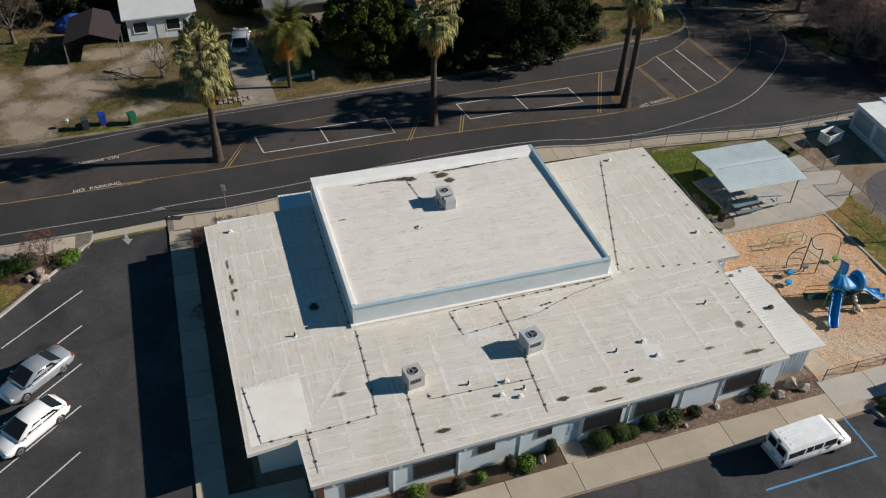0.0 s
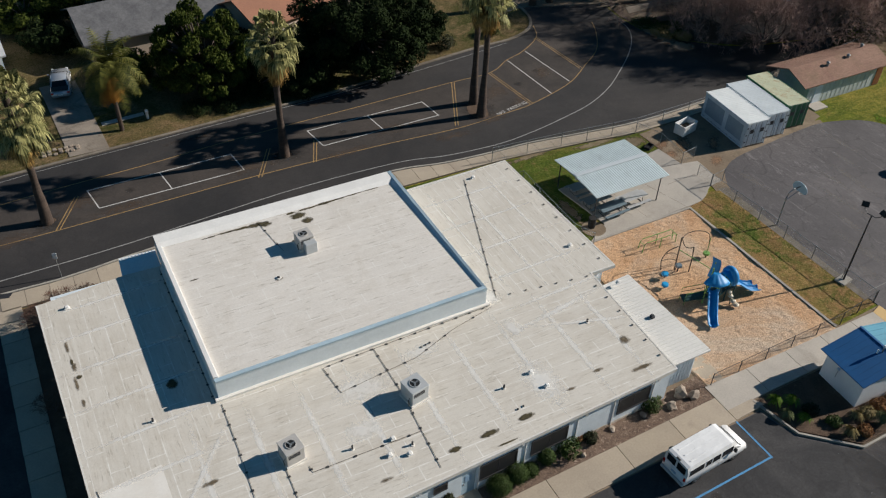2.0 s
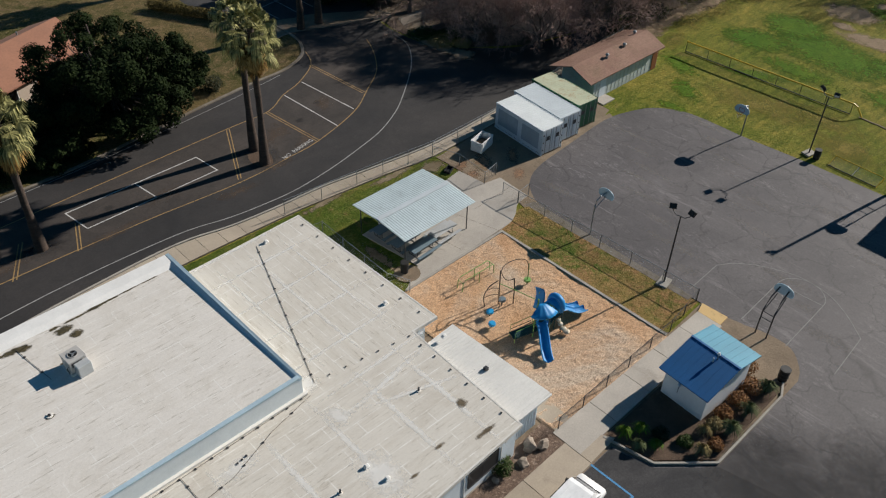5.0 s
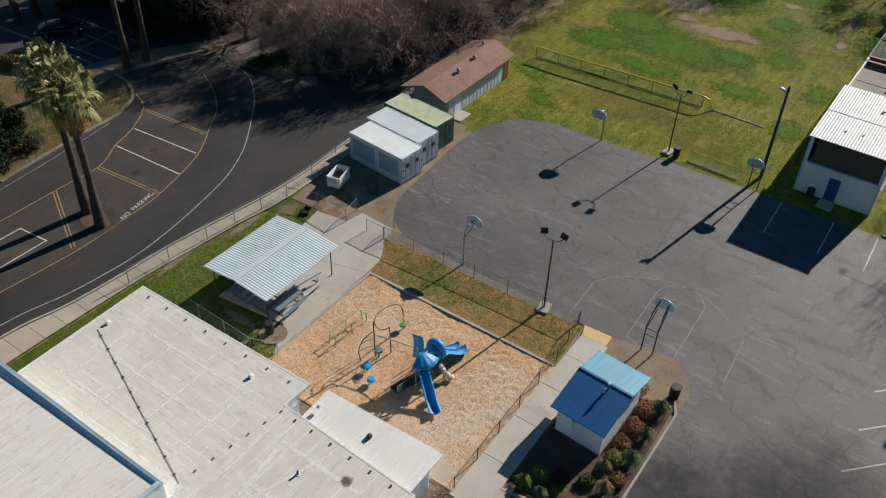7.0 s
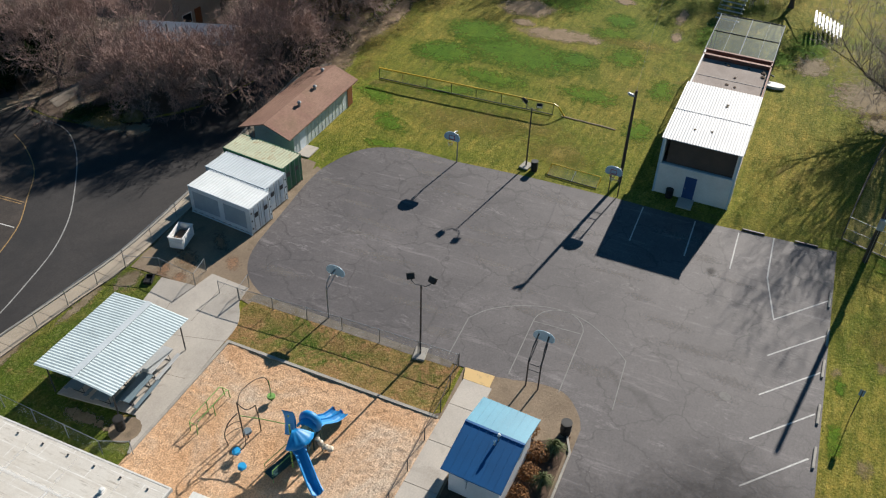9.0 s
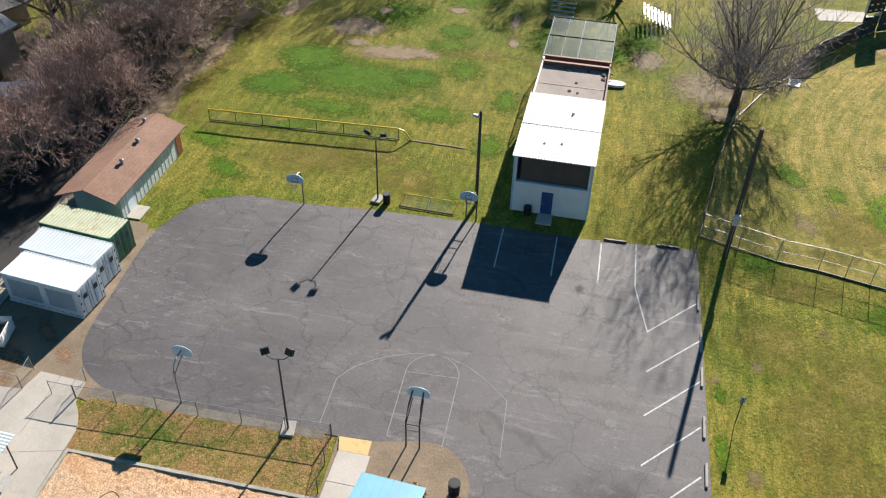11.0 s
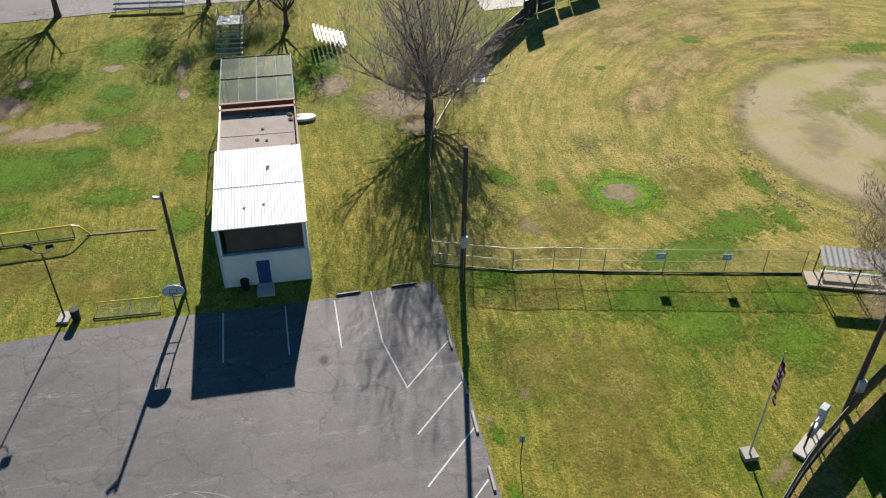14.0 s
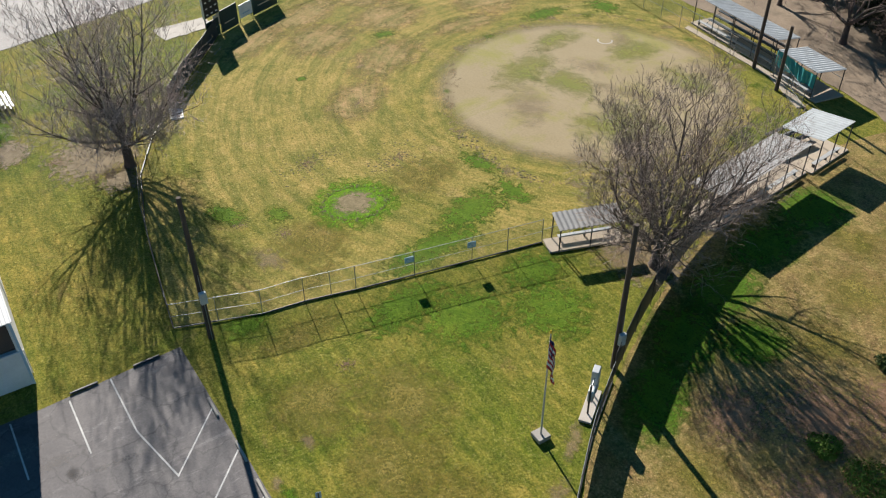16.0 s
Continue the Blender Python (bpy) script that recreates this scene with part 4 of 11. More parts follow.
# grass and dirt areas
sheet("outfield_grass", ragged([(63, -3.7), (75, -5.4), (82, -7.2), (92, -12.9), (100.5, -19.2), (105, -22.5), (110, -33), (112, -60), (95, -78), (79, -67), (62, -58), (56.5, -40), (57.2, -29.4), (59, -20), (60.9, -9)], 0.1, 1.5, 8), 0.004, OUTFIELD, "mown yellow-green baseball outfield with ring tracks", "grass field", 0.02)
infield = [(80.8, -36.6), (76, -33.4), (70, -32.6), (63.6, -34.4), (60.6, -41), (59.8, -50), (62.5, -58.5), (69.6, -63.0), (78, -64.0), (85.2, -61.7), (88.6, -56), (89.5, -49.4), (88.2, -43.5), (85.9, -39.9)]
infield_edge = ragged(smooth_line(infield, 5, True), 0.13, 0.5, 4)
soft_patch("infield_dirt", 74.8, -48.2, 15.9, 16.1, 0.0075, INFIELD, "sandy baseball infield with faded grass", "infield", 0)
soft_patch("green_ring_grass", 69.2, -20.1, 4.3, 4.5, 0.0072, RINGGREEN, "ring of lush green grass", "grass", 20)
soft_patch("ring_dirt_spot", 69.2, -20.1, 2.0, 2.2, 0.0076, RINGDIRT, "bare earth spot in the grass", "dirt")
for i, (x, y, rx, ry, rz) in enumerate(((80.6, 29.5, 4.6, 9.0, -6), (77.6, 36.5, 3.2, 4.6, 10), (83.8, 35.2, 3.6, 4.6, 0), (82.0, 23.6, 2.2, 3.0, 0), (93.2, 22.0, 2.4, 2.4, 0))):
    soft_patch("lush_grass_patch", x, y, rx, ry, 0.0050 + 0.0002 * i, LUSHFIELD, "lush dark green grass patch", "grass", rz)
for i, (x, y, rx, ry, rz) in enumerate(((75.4, 20.4, 2.6, 5.0, 0), (84.6, 19.4, 3.4, 3.2, 20), (79.4, 14.4, 3.6, 2.0, 0), (70.4, 32.6, 1.6, 4.4, 20), (71.2, 14.6, 3.0, 2.2, 0), (66.5, 38.6, 4.2, 1.8, 70), (62.6, 35.4, 3.4, 1.8, 60), (96.0, 29.0, 6, 6, 0), (94.0, 12.6, 5.5, 2.2, 0), (96.5, 2.4, 6.5, 3.6, 0), (92.0, 4.5, 3.5, 2.2, 0), (103, 22, 5, 6, 0), (89.5, 22.0, 2.6, 3.4, 0), (74.5, 30.0, 2.4, 6.5, 0),
        (61.0, -22.5, 2.4, 8.0, 12), (63.6, -27.4, 3.0, 6.0, 15), (68.6, -31.6, 3.6, 1.5, 20), (63.8, -31.6, 3.6, 1.6, 5), (56.6, -17.5, 3.0, 6.0, 15), (53.6, -20.2, 4.4, 5.4, 0), (51.0, -25.6, 4.4, 4.6, 30), (55.0, -27.0, 3.2, 4.0, 0), (60.6, -7.6, 1.6, 2.8, 10), (73.0, -11.0, 3.0, 1.8, 30), (71.0, -14.4, 2.0, 1.4, 0),
        (95.6, -37.4, 1.5, 2.2, 0), (90.7, -25.5, 0.8, 0.9, 0), (88.5, -62, 3.5, 2.5, 0), (90.5, -55, 2.0, 4.5, 0), (42.2, -4.7, 2.4, 0.75, 0), (46.6, -4.6, 1.6, 0.55, 0), (59.0, 34.4, 2.4, 0.9, 100))):
    soft_patch("bright_grass_patch", x, y, rx, ry, 0.0061 + 0.0001 * (i % 7), BRIGHTGRASS, "brighter green grass patch", "grass", rz)
for i, (x, y, rx, ry, rz) in enumerate(((65.6, 29.0, 3.2, 7.4, 4), (64.4, 20.0, 3.0, 4.6, 0), (67.6, 24.0, 2.4, 6.0, 0), (76.0, 43.6, 4.2, 2.2, 10), (81.5, 43.6, 5.0, 2.6, 0), (88.6, 42.6, 5.0, 3.4, -10), (70.6, 42.0, 3.2, 1.8, 20), (88.4, 18.6, 1.9, 5.6, 5), (88.0, 11.8, 2.0, 3.0, 0),
        (52.0, -8.6, 4.2, 4.0, 0), (49.6, -13.2, 5.0, 4.6, 20), (45.4, -10.5, 4.4, 4.6, 0), (41.4, -11.6, 3.4, 4.2, 0), (58.0, -10.6, 1.8, 4.4, 10), (66.4, -15.4, 4.0, 5.0, 30), (69.5, -26.8, 3.6, 4.6, 20), (62.6, -13.4, 1.6, 3.8, 10), (77.0, 10.5, 3.0, 1.6, 0))):
    soft_patch("dry_grass_patch", x, y, rx, ry, 0.0070 + 0.0001 * (i % 7), DRYSOFT, "drier straw-brown grass patch", "grass", rz)
for i, (x, y, rx, ry, rz) in enumerate(((101.5, -25.0, 7.0, 3.0, -52), (104.6, -32.0, 7.0, 3.4, -62), (106.0, -42.0, 7.0, 4.0, -80), (98.0, -31.0, 6.0, 4.5, -55), (99.6, -40.0, 6.0, 5.0, -70), (90.5, -35.0, 4.0, 7.0, 30), (84.0, -28.0, 3.4, 6.0, 40), (98, -52, 6, 6, 0), (93, -46, 2.6, 6, 0))):
    soft_patch("tan_turf", x, y, rx, ry, 0.0058 + 0.0002 * (i % 5), TANSOFT, "tan worn outfield turf", "grass", rz)
for x, y, rx, ry, rz in ((80.5, -45, 3.2, 6.5, 25), (76, -47, 5, 3.5, 0), (67, -46, 6, 6, 0), (70, -57, 5, 2.5, 0), (78, -57, 3, 4, 0), (84.5, -52, 2.4, 5, 10)):
    soft_patch("infield_grass", x, y, rx, ry, 0.0088, INGREEN, "thin yellow-green grass in the infield", "grass", rz)
for x, y, rx, ry, rz in ((74.3, -41, 3.2, 5.5, 60), (77.8, -51, 4.0, 2.0, 35), (71, -50.5, 6.5, 1.6, 30), (70, -60, 5, 1.8, -10), (81, -58, 3.5, 1.6, -35), (64.5, -40, 2.0, 3.5, 10)):
    soft_patch("infield_damp", x, y, rx, ry, 0.0095, INBROWN, "darker worn earth in the infield", "dirt", rz)
for k in range(24):
    a = infield_edge[k * len(infield_edge) // 24]
    soft_patch("infield_rim", a[0] + 0.5 * math.sin(k * 2.1), a[1] + 0.5 * math.cos(k * 1.7), 0.8 + 0.8 * ((k * 0.37) % 1.0), 0.6 + 0.5 * ((k * 0.61) % 1.0), 0.0104, DIRTSOFT if k % 3 else LUSHSOFT, "rough clumpy rim of the infield", "dirt", 37 * k)


def mesh_from(name, verts, faces, material, smooth=False):
    me = bpy.data.meshes.new(name)
    me.from_pydata(verts, [], faces)
    me.materials.append(material)
    if smooth:
        for p in me.polygons:
            p.use_smooth = True
    return me


def clods(name, path, count, spread, size, m, lab, seed):
    """Low ragged lumps strewn along a line, as one sheet of stuff."""
    rnd = random.Random(seed)
    V, F = [], []
    for i in range(count):
        a, b = rnd.choice(list(zip(path, path[1:])))
        f = rnd.random()
        x, y = a[0] + (b[0] - a[0]) * f + rnd.gauss(0, spread), a[1] + (b[1] - a[1]) * f + rnd.gauss(0, spread)
        r, h, i0 = size * rnd.uniform(0.4, 1.3), size * rnd.uniform(0.25, 0.6), len(V)
        for k in range(6):
            q = r * rnd.uniform(0.7, 1.3)
            V.append(Vector((x + q * math.cos(k * 1.047), y + q * math.sin(k * 1.047), 0.0)))
        V.append(Vector((x + rnd.uniform(-0.3, 0.3) * r, y + rnd.uniform(-0.3, 0.3) * r, h)))
        F.extend((i0 + k, i0 + (k + 1) % 6, i0 + 6) for k in range(6))
    ob = new(name, mesh_from(name, V, F, m))
    tagged(ob, lab, "dirt", "", "stuff")


rim = [p for p in infield_edge if p[1] > -47 or p[0] > 84]
clods("infield_clods", rim, 620, 0.34, 0.10, CLOD, "dry brown clods and turf along the infield rim", 3)
clods("infield_clods", [p for p in rim if 64 < p[0] < 74 and p[1] > -40], 70, 0.5, 0.13, CLODDARK, "dark clumps of turf and earth at the infield corner", 4)
clods("ring_clods", [(69.2 + 2.25 * math.cos(radians(a)), -20.1 + 2.5 * math.sin(radians(a))) for a in range(0, 361, 15)], 130, 0.16, 0.11, CLODDARK, "dark rough turf round the bare spot", 5)
clods("leaf_clods", [(72.0, -24.2), (74.6, -28.2)], 130, 0.9, 0.09, CLODDARK, "dark clumps scattered on the worn turf", 6)
clods("leaf_clods", [(75.4, -17.4), (77.2, -21.4)], 120, 0.9, 0.09, CLODDARK, "dark clumps scattered on the worn turf", 7)
for x, y, rx, ry, rz in ((92.5, 15.8, 2.6, 0.9, 0), (66.2, -11.6, 2.6, 1.6, 20), (40.6, -6.4, 1.4, 0.9, 0), (49.6, -7.0, 1.0, 0.7, 0), (47.8, -4.3, 1.0, 0.6, 0), (38.9, -16.6, 2.0, 1.0, -50), (41.6, -19.8, 2.6, 0.8, -52), (52.6, -34, 5, 4.5, 20), (63.0, 8.5, 1.4, 0.8, 0), (70.6, 11.8, 1.2, 1.0, 0)):
    soft_patch("dirt_patch", x, y, rx, ry, 0.0078, DIRTSOFT, "bare brown earth patch in the grass", "dirt", rz)
for x, y, rx, ry, rz in ((86.7, 26.9, 2.0, 5.8, 8), (91.8, 32.6, 3.2, 4.0, 0), (98.6, 23.0, 1.1, 1.7, 0), (97.4, 16.1, 2.9, 0.8, 0), (91.8, 15.6, 1.4, 0.7, 0), (87.9, 31.6, 1.2, 1.6, 0), (96.5, 31.0, 1.2, 1.2, 0), (95.2, 41.0, 4.0, 1.6, -10), (84, 45.2, 6.5, 1.4, 5), (75.5, 45.6, 4.5, 1.3, 10)):
    soft_patch("dirt_patch", x, y, rx, ry, 0.0080, DIRTPATCH, "bare brown earth patch in the grass", "dirt", rz)
for i, (x, y, rx, ry, rz) in enumerate(((76.4, -19.4, 2.4, 3.2, 20), (73.2, -26.6, 2.6, 3.4, 20), (68.4, -13.8, 2.8, 2.6, 0), (71.2, -11.4, 1.8, 2.4, 0), (88.0, -1.6, 2.4, 3.6, 0), (87.6, -6.4, 2.6, 3.4, 0), (83.5, -28.0, 1.6, 3.6, 30), (90.0, -31.5, 1.4, 3.2, 35), (53.8, -11.6, 2.0, 2.4, 0))):
    soft_patch("leaf_speckle", x, y, rx, ry, 0.0084 + 0.0002 * (i % 3), SPECKLE, "scattered brown leaves on the turf", "leaf litter", rz)
for x, y, rx, ry, rz in ((92, 52, 14, 6.5, 0), (79, 50, 9, 5.5, 5), (101, 49, 8, 4, 0), (70, 46, 7, 3, 10)):
    soft_patch("leaf_litter", x, y, rx, ry, 0.0048, DIRTPATCH, "leaf-strewn bare earth under the trees", "leaf litter", rz)
for x, y, rx, ry, rz in ((80, 45.2, 7, 2.4, 3), (90, 45.5, 8, 2.4, -3), (100, 44, 6, 2.2, -8), (87.0, -4.5, 6.5, 6.0, 20), (82.6, -5.5, 3.5, 3.0, 0), (91.5, 1.5, 4, 3, 0), (52, -35, 5.5, 5.0, 0), (66, 46.5, 7, 2.0, 10), (35.4, 41.9, 2.2, 1.2, 0), (32, 43.1, 3.5, 0.6, 0), (26, 43.9, 4, 0.5, 3), (24.6, 36, 0.8, 3, 0)):
    soft_patch("leaf_litter", x, y, rx, ry, 0.0072, LITTERSOFT, "thin brown leaf litter on the grass", "leaf litter", rz)
for i, (x, y, rx, ry, rz) in enumerate(((39.2, 39.6, 2.0, 1.1, 60), (37.1, 38.8, 1.2, 0.8, 20), (37.4, 40.4, 1.4, 0.6, 30), (41.7, 38.6, 1.8, 0.8, 50), (40.1, 36.4, 1.3, 0.8, 40))):
    soft_patch("leaf_litter", x, y, rx, ry, 0.0125 + 0.0004 * i, REDLITTER, "reddish fallen leaves on the bare dirt", "leaf litter", rz)
for i, (x, y, rx, ry, rz) in enumerate(((28.6, 54.6, 3.0, 1.8, 30), (26.0, 50.6, 2.6, 0.9, 10), (21.4, 49.6, 3.2, 0.9, -5), (30.0, 52.2, 2.4, 1.0, 35), (12.0, 51.2, 4.0, 0.7, 3), (4.0, 52.6, 3.6, 1.2, 5), (-6.5, 51.6, 4.0, 0.9, 3), (-15, 51.0, 3.5, 1.2, 3), (35.0, 56.0, 2.4, 1.2, 50), (-9.5, 53.6, 2.2, 1.2, 0), (17.0, 53.0, 3.0, 1.3, 0), (2.0, 59.0, 5.0, 0.6, 3), (15.0, 59.9, 5.0, 0.6, 4))):
    soft_patch("road_dust", x, y, rx, ry, 0.0061 + 0.0003 * (i % 3), ROADDUST, "brown leaf dust on the asphalt", "dust", rz)
for i in range(34):
    a = (i * 0.618) % 1.0
    b2 = (i * 0.414 + 0.2) % 1.0
    soft_patch("court_wear", 39.5 + 19.5 * a, 1 + 33 * b2, 0.35 + 0.6 * ((i * 0.37) % 1.0), 1.6 + 3.2 * ((i * 0.71) % 1.0), 0.0052, WEAR, "pale scuffed wear on the asphalt", "wear", -3 + 9 * ((i * 0.53) % 1.0))
# dark fading discs: small oil stains, and wider ones centred on the street palms
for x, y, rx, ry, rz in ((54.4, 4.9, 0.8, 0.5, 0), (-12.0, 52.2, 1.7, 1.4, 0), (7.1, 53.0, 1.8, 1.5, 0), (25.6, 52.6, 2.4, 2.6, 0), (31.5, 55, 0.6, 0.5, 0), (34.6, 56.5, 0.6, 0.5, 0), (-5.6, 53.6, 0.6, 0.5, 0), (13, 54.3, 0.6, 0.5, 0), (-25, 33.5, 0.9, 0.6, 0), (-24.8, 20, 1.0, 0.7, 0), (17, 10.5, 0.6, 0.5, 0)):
    soft_patch("asphalt_stain", x, y, rx, ry, 0.0058 if x > 37 or y > 45 else 0.0118, DARKMARK, "dark mark on the asphalt", "stain", rz)
sheet("dry_slope_grass", ragged([(38.0, -17.5), (41.2, -20.9), (43.8, -24.8), (47.6, -31.4), (51.2, -39.7), (55.0, -55.8), (52, -75), (40, -95), (0, -95), (-10, -40), (10, -22)], 0.1, 1.2, 13), 0.004, DRYGRASS, "dry brown grass slope behind the fence", "grass", 0.02)
for i, (x, y, rx, ry, rz) in enumerate(((41.0, -44.5, 5.0, 4.2, 20), (45.0, -49.0, 4.0, 3.0, 0), (39.0, -38.5, 3.0, 3.0, 0), (36.0, -24.0, 3.0, 4.0, 30))):
    soft_patch("golden_grass", x, y, rx, ry, 0.0062 + 0.0003 * i, DRYSOFT, "golden dry grass on the slope", "grass", rz)
for i, (x, y, rx, ry, rz) in enumerate(((46.4, -36.6, 3.2, 4.6, 20), (44.4, -31.0, 3.0, 5.0, 30), (48.2, -43.2, 3.0, 5.0, 10), (41.4, -26.0, 2.4, 4.6, 35), (49.4, -49.5, 3.4, 4.5, 0), (41.6, -34.5, 2.6, 3.0, 0))):
    soft_patch("slope_green", x, y, rx, ry, 0.0086 + 0.0003 * i, LUSHFIELD, "lush green grass beside the slope fence", "grass", rz)
for i, (x, y, rx, ry, rz) in enumerate(((35.0, -33.0, 5.0, 5.0, 0), (33.0, -37.5, 4.0, 4.0, 0), (38.0, -29.0, 3.0, 4.0, 20), (31.0, -28.0, 4.0, 4.0, 0))):
    soft_patch("slope_litter", x, y, rx, ry, 0.0076 + 0.0003 * i, REDLITTER, "reddish-brown leaf litter on the slope", "leaf litter", rz)
sheet("stands_ground", ragged([(46, -64), (59.5, -67.5), (80, -71), (96, -70), (110, -100), (40, -100)], 0.3, 1.5, 33), 0.005, DIRT, "bare brown earth behind the stands", "dirt", 0.02)
# verge and far car park beyond the bend
sheet("yard_ground_east", [(20, 61.2), (24.6, 61.6), (31.4, 62.4), (36.5, 62.9), (40.6, 65.6), (41.6, 72), (40.4, 90), (20, 90)], -0.003, YARD, "brown and green yard ground by the bend", "ground", 0.02)
sheet("far_verge", ragged([(36.6, 68.6), (40.7, 69.8), (45, 68.4), (50.4, 66.8), (50.6, 68.6), (45.3, 71.8), (40.8, 73.1), (39, 73.6), (36.4, 74.5)], 0.12, 0.8, 35), 0.02, DIRT, "tan earth verge with palms beside the far car park", "verge", 0.04)
setting("far_verge_kerb", strip(bmesh.new(), smooth_line([(36.4, 68.4), (40.7, 69.6), (45, 68.2), (50.4, 66.6)], 5), 0.18, -0.02, 0.1), KERBEARTH, "worn concrete kerb of the verge", "kerb")
sheet("far_car_park", [(36.2, 74.3), (39, 73.4), (45.3, 71.6), (50.6, 68.4), (54.4, 71.9), (57, 90), (37.0, 92)], 0.003, LOT, "dark asphalt of the far car park", "car park", 0.02)
sheet("verge_path", [(51.2, 63.2), (52.0, 65.0), (60.6, 64.7), (60.4, 63.4), (54.0, 63.4)], 0.03, DRIVECON, "pale concrete path leading in under the bare trees", "path", 0.04)
soft_patch("verge_lawn", 52.0, 58.6, 2.2, 2.9, 0.0125, LAWNSOFT, "small green lawn on the verge", "lawn", 20)
for i, (x, y, rx, ry, rz) in enumerate(((50.9, 57.6, 1.2, 4.6, 10), (51.4, 54.6, 1.6, 1.8, 20), (52.6, 62.0, 2.0, 1.4, 0), (51.2, 66.6, 2.6, 1.2, 20))):
    soft_patch("verge_earth", x, y, rx, ry, 0.0132 + 0.0003 * i, DRIVESOFT, "pale trodden earth on the verge", "dirt", rz)
# strip between playground and court
sheet("play_strip_grass", [(33.6, 17.6), (37.9, 17.6), (37.95, 32.7), (36.5, 33.1), (33.2, 32.4)], 0.008, STRIPGRASS, "worn grass strip beside the court fence", "grass", 0.03)
sheet("fence_path", [(37.55, 18.2), (38.12, 18.2), (38.12, 33), (37.3, 33.2)], 0.0115, DUST, "narrow dusty concrete edge along the fence", "pavement", 0.012)
# dirt yard with containers, kiosk apron
sheet("container_yard_dirt", ragged([(36.9, 33.8), (38.3, 33.4), (39.6, 35.0), (42, 36.2), (46.5, 36.6), (52, 37.1), (54, 37.8), (54, 44), (45.6, 43.2), (36.6, 42.7), (36.8, 38)], 0.06, 0.8, 16), 0.0085, DIRT, "bare dirt yard round the containers", "dirt", 0.02)
sheet("kiosk_apron_dirt", ragged([(34.3, 16.0), (38.0, 16.0), (38.55, 13), (38.6, 11), (37.4, 9.8), (36.2, 9.4), (34.4, 9.5)], 0.05, 0.5, 17), 0.009, DIRT, "sandy dirt beside the kiosk", "dirt", 0.02)
# lawn north-east of the building, under the shelter
sheet("shelter_lawn", [(21.0, 29.0), (25.5, 31.5), (25.5, 33.8), (32, 33.8), (36.6, 39.8), (36.4, 42.8), (32, 43.4), (22.4, 44.3), (12, 44.5), (12, 41.5), (21, 41.2)], 0.006, LAWN, "short green lawn round the picnic shelter", "lawn", 0.03)
sheet("north_strip_dirt", [(-16.4, 41.5), (12, 41.5), (12, 44.5), (-7, 43.4), (-16.4, 43.2)], 0.004, SOIL, "narrow planting strip of bare soil", "soil", 0.02)
# playground surface, mounded wood chips
def chip_bed():
    bm = bmesh.new()
    x0, x1, y0, y1, nx, ny = 21.9, 33.45, 17.0, 32.0, 92, 120
    rows = []
    for j in range(ny + 1):
        row = []
        for i in range(nx + 1):
            x, y = x0 + (x1 - x0) * i / nx, y0 + (y1 - y0) * j / ny
            h = 0.05 + 0.035 * noise.noise(Vector((x * 1.6 + y * 0.5, y * 2.2, 0))) + 0.03 * noise.noise(Vector((x * 3.4 + y * 1.2, y * 4.3, 3))) + 0.05 * noise.noise(Vector((x * 0.5, y * 0.5, 7)))
            if i in (0, nx) or j in (0, ny):
                h = 0.0
            row.append(bm.verts.new((x, y, 0.05 + h)))
        rows.append(row)
    for a, b in zip(rows, rows[1:]):
        for i in range(nx):
            bm.faces.new((a[i], a[i + 1], b[i + 1], b[i]))
    return setting("playground_chips", bm, CHIPS, "loose orange-brown wood chip playground surface", "playground surface")


chip_bed()
setting("playground_edging", strip(bmesh.new(), [(33.5, 17.2), (33.35, 32.05), (23.6, 31.95)], 0.2, -0.02, 0.16), KERB, "low pale concrete playground edging", "edging")
# concrete pads and walks
sheet("shelter_pad", [(23.5, 31.95), (26.0, 33.4), (25.3, 38.8), (31.0, 39.0), (34.9, 39.7), (36.6, 39.95), (36.9, 37.3), (38.45, 37.0), (38.3, 33.85), (37.0, 33.7)] + smooth_line([(36.6, 33.5), (36.0, 33.0), (35.05, 32.5), (34.2, 32.35), (33.3, 32.3)], 3), 0.06, CONCRETE_GREY, "grey concrete pad under the picnic shelter", "pavement", 0.08)
for pts in ([(26.1, 36.0), (34.7, 37.75), (36.9, 37.3)], [(31.4, 39.1), (33.3, 32.3)], [(33.9, 35.4), (38.4, 35.6)], [(28.6, 38.9), (29.6, 32.6)]):
    setting("pad_joint", strip(bmesh.new(), pts, 0.025, 0.05, 0.0625), DUST, "dark joint line in the concrete pad", "joint")
paved("pavement_front", [[(x0, 13.35 + 0.02 * (x0 + 16)), (x1, 13.35 + 0.02 * (x1 + 16)), (x1, 15.25 + 0.022 * (x1 + 16)), (x0, 15.25 + 0.022 * (x0 + 16))] for x0, x1 in ((-16.1, -12.0), (-11.98, -8.0), (-7.98, -4.0), (-3.98, 0.0), (0.02, 4.2), (4.22, 9.0), (9.02, 14.0), (14.02, 18.0), (18.02, 21.72))]
      + [[(21.74, 14.15), (24.2, 14.3), (23.75, 15.0), (21.74, 14.95)]], -0.02, 0.12, CONCRETE, "tan concrete walk in jointed slabs", "pavement")
paved("pavement_kiosk", [[(x0, 14.9 + 0.015 * (x0 - 22)), (x1, 14.9 + 0.015 * (x1 - 22)), (x1, 17.05), (x0, 17.05)] for x0, x1 in ((21.75, 25.2), (25.22, 28.6), (28.62, 31.8), (31.82, 34.8), (34.82, 37.0))], -0.02, 0.115, CONCRETE_GREY, "grey concrete walk in jointed slabs", "pavement")
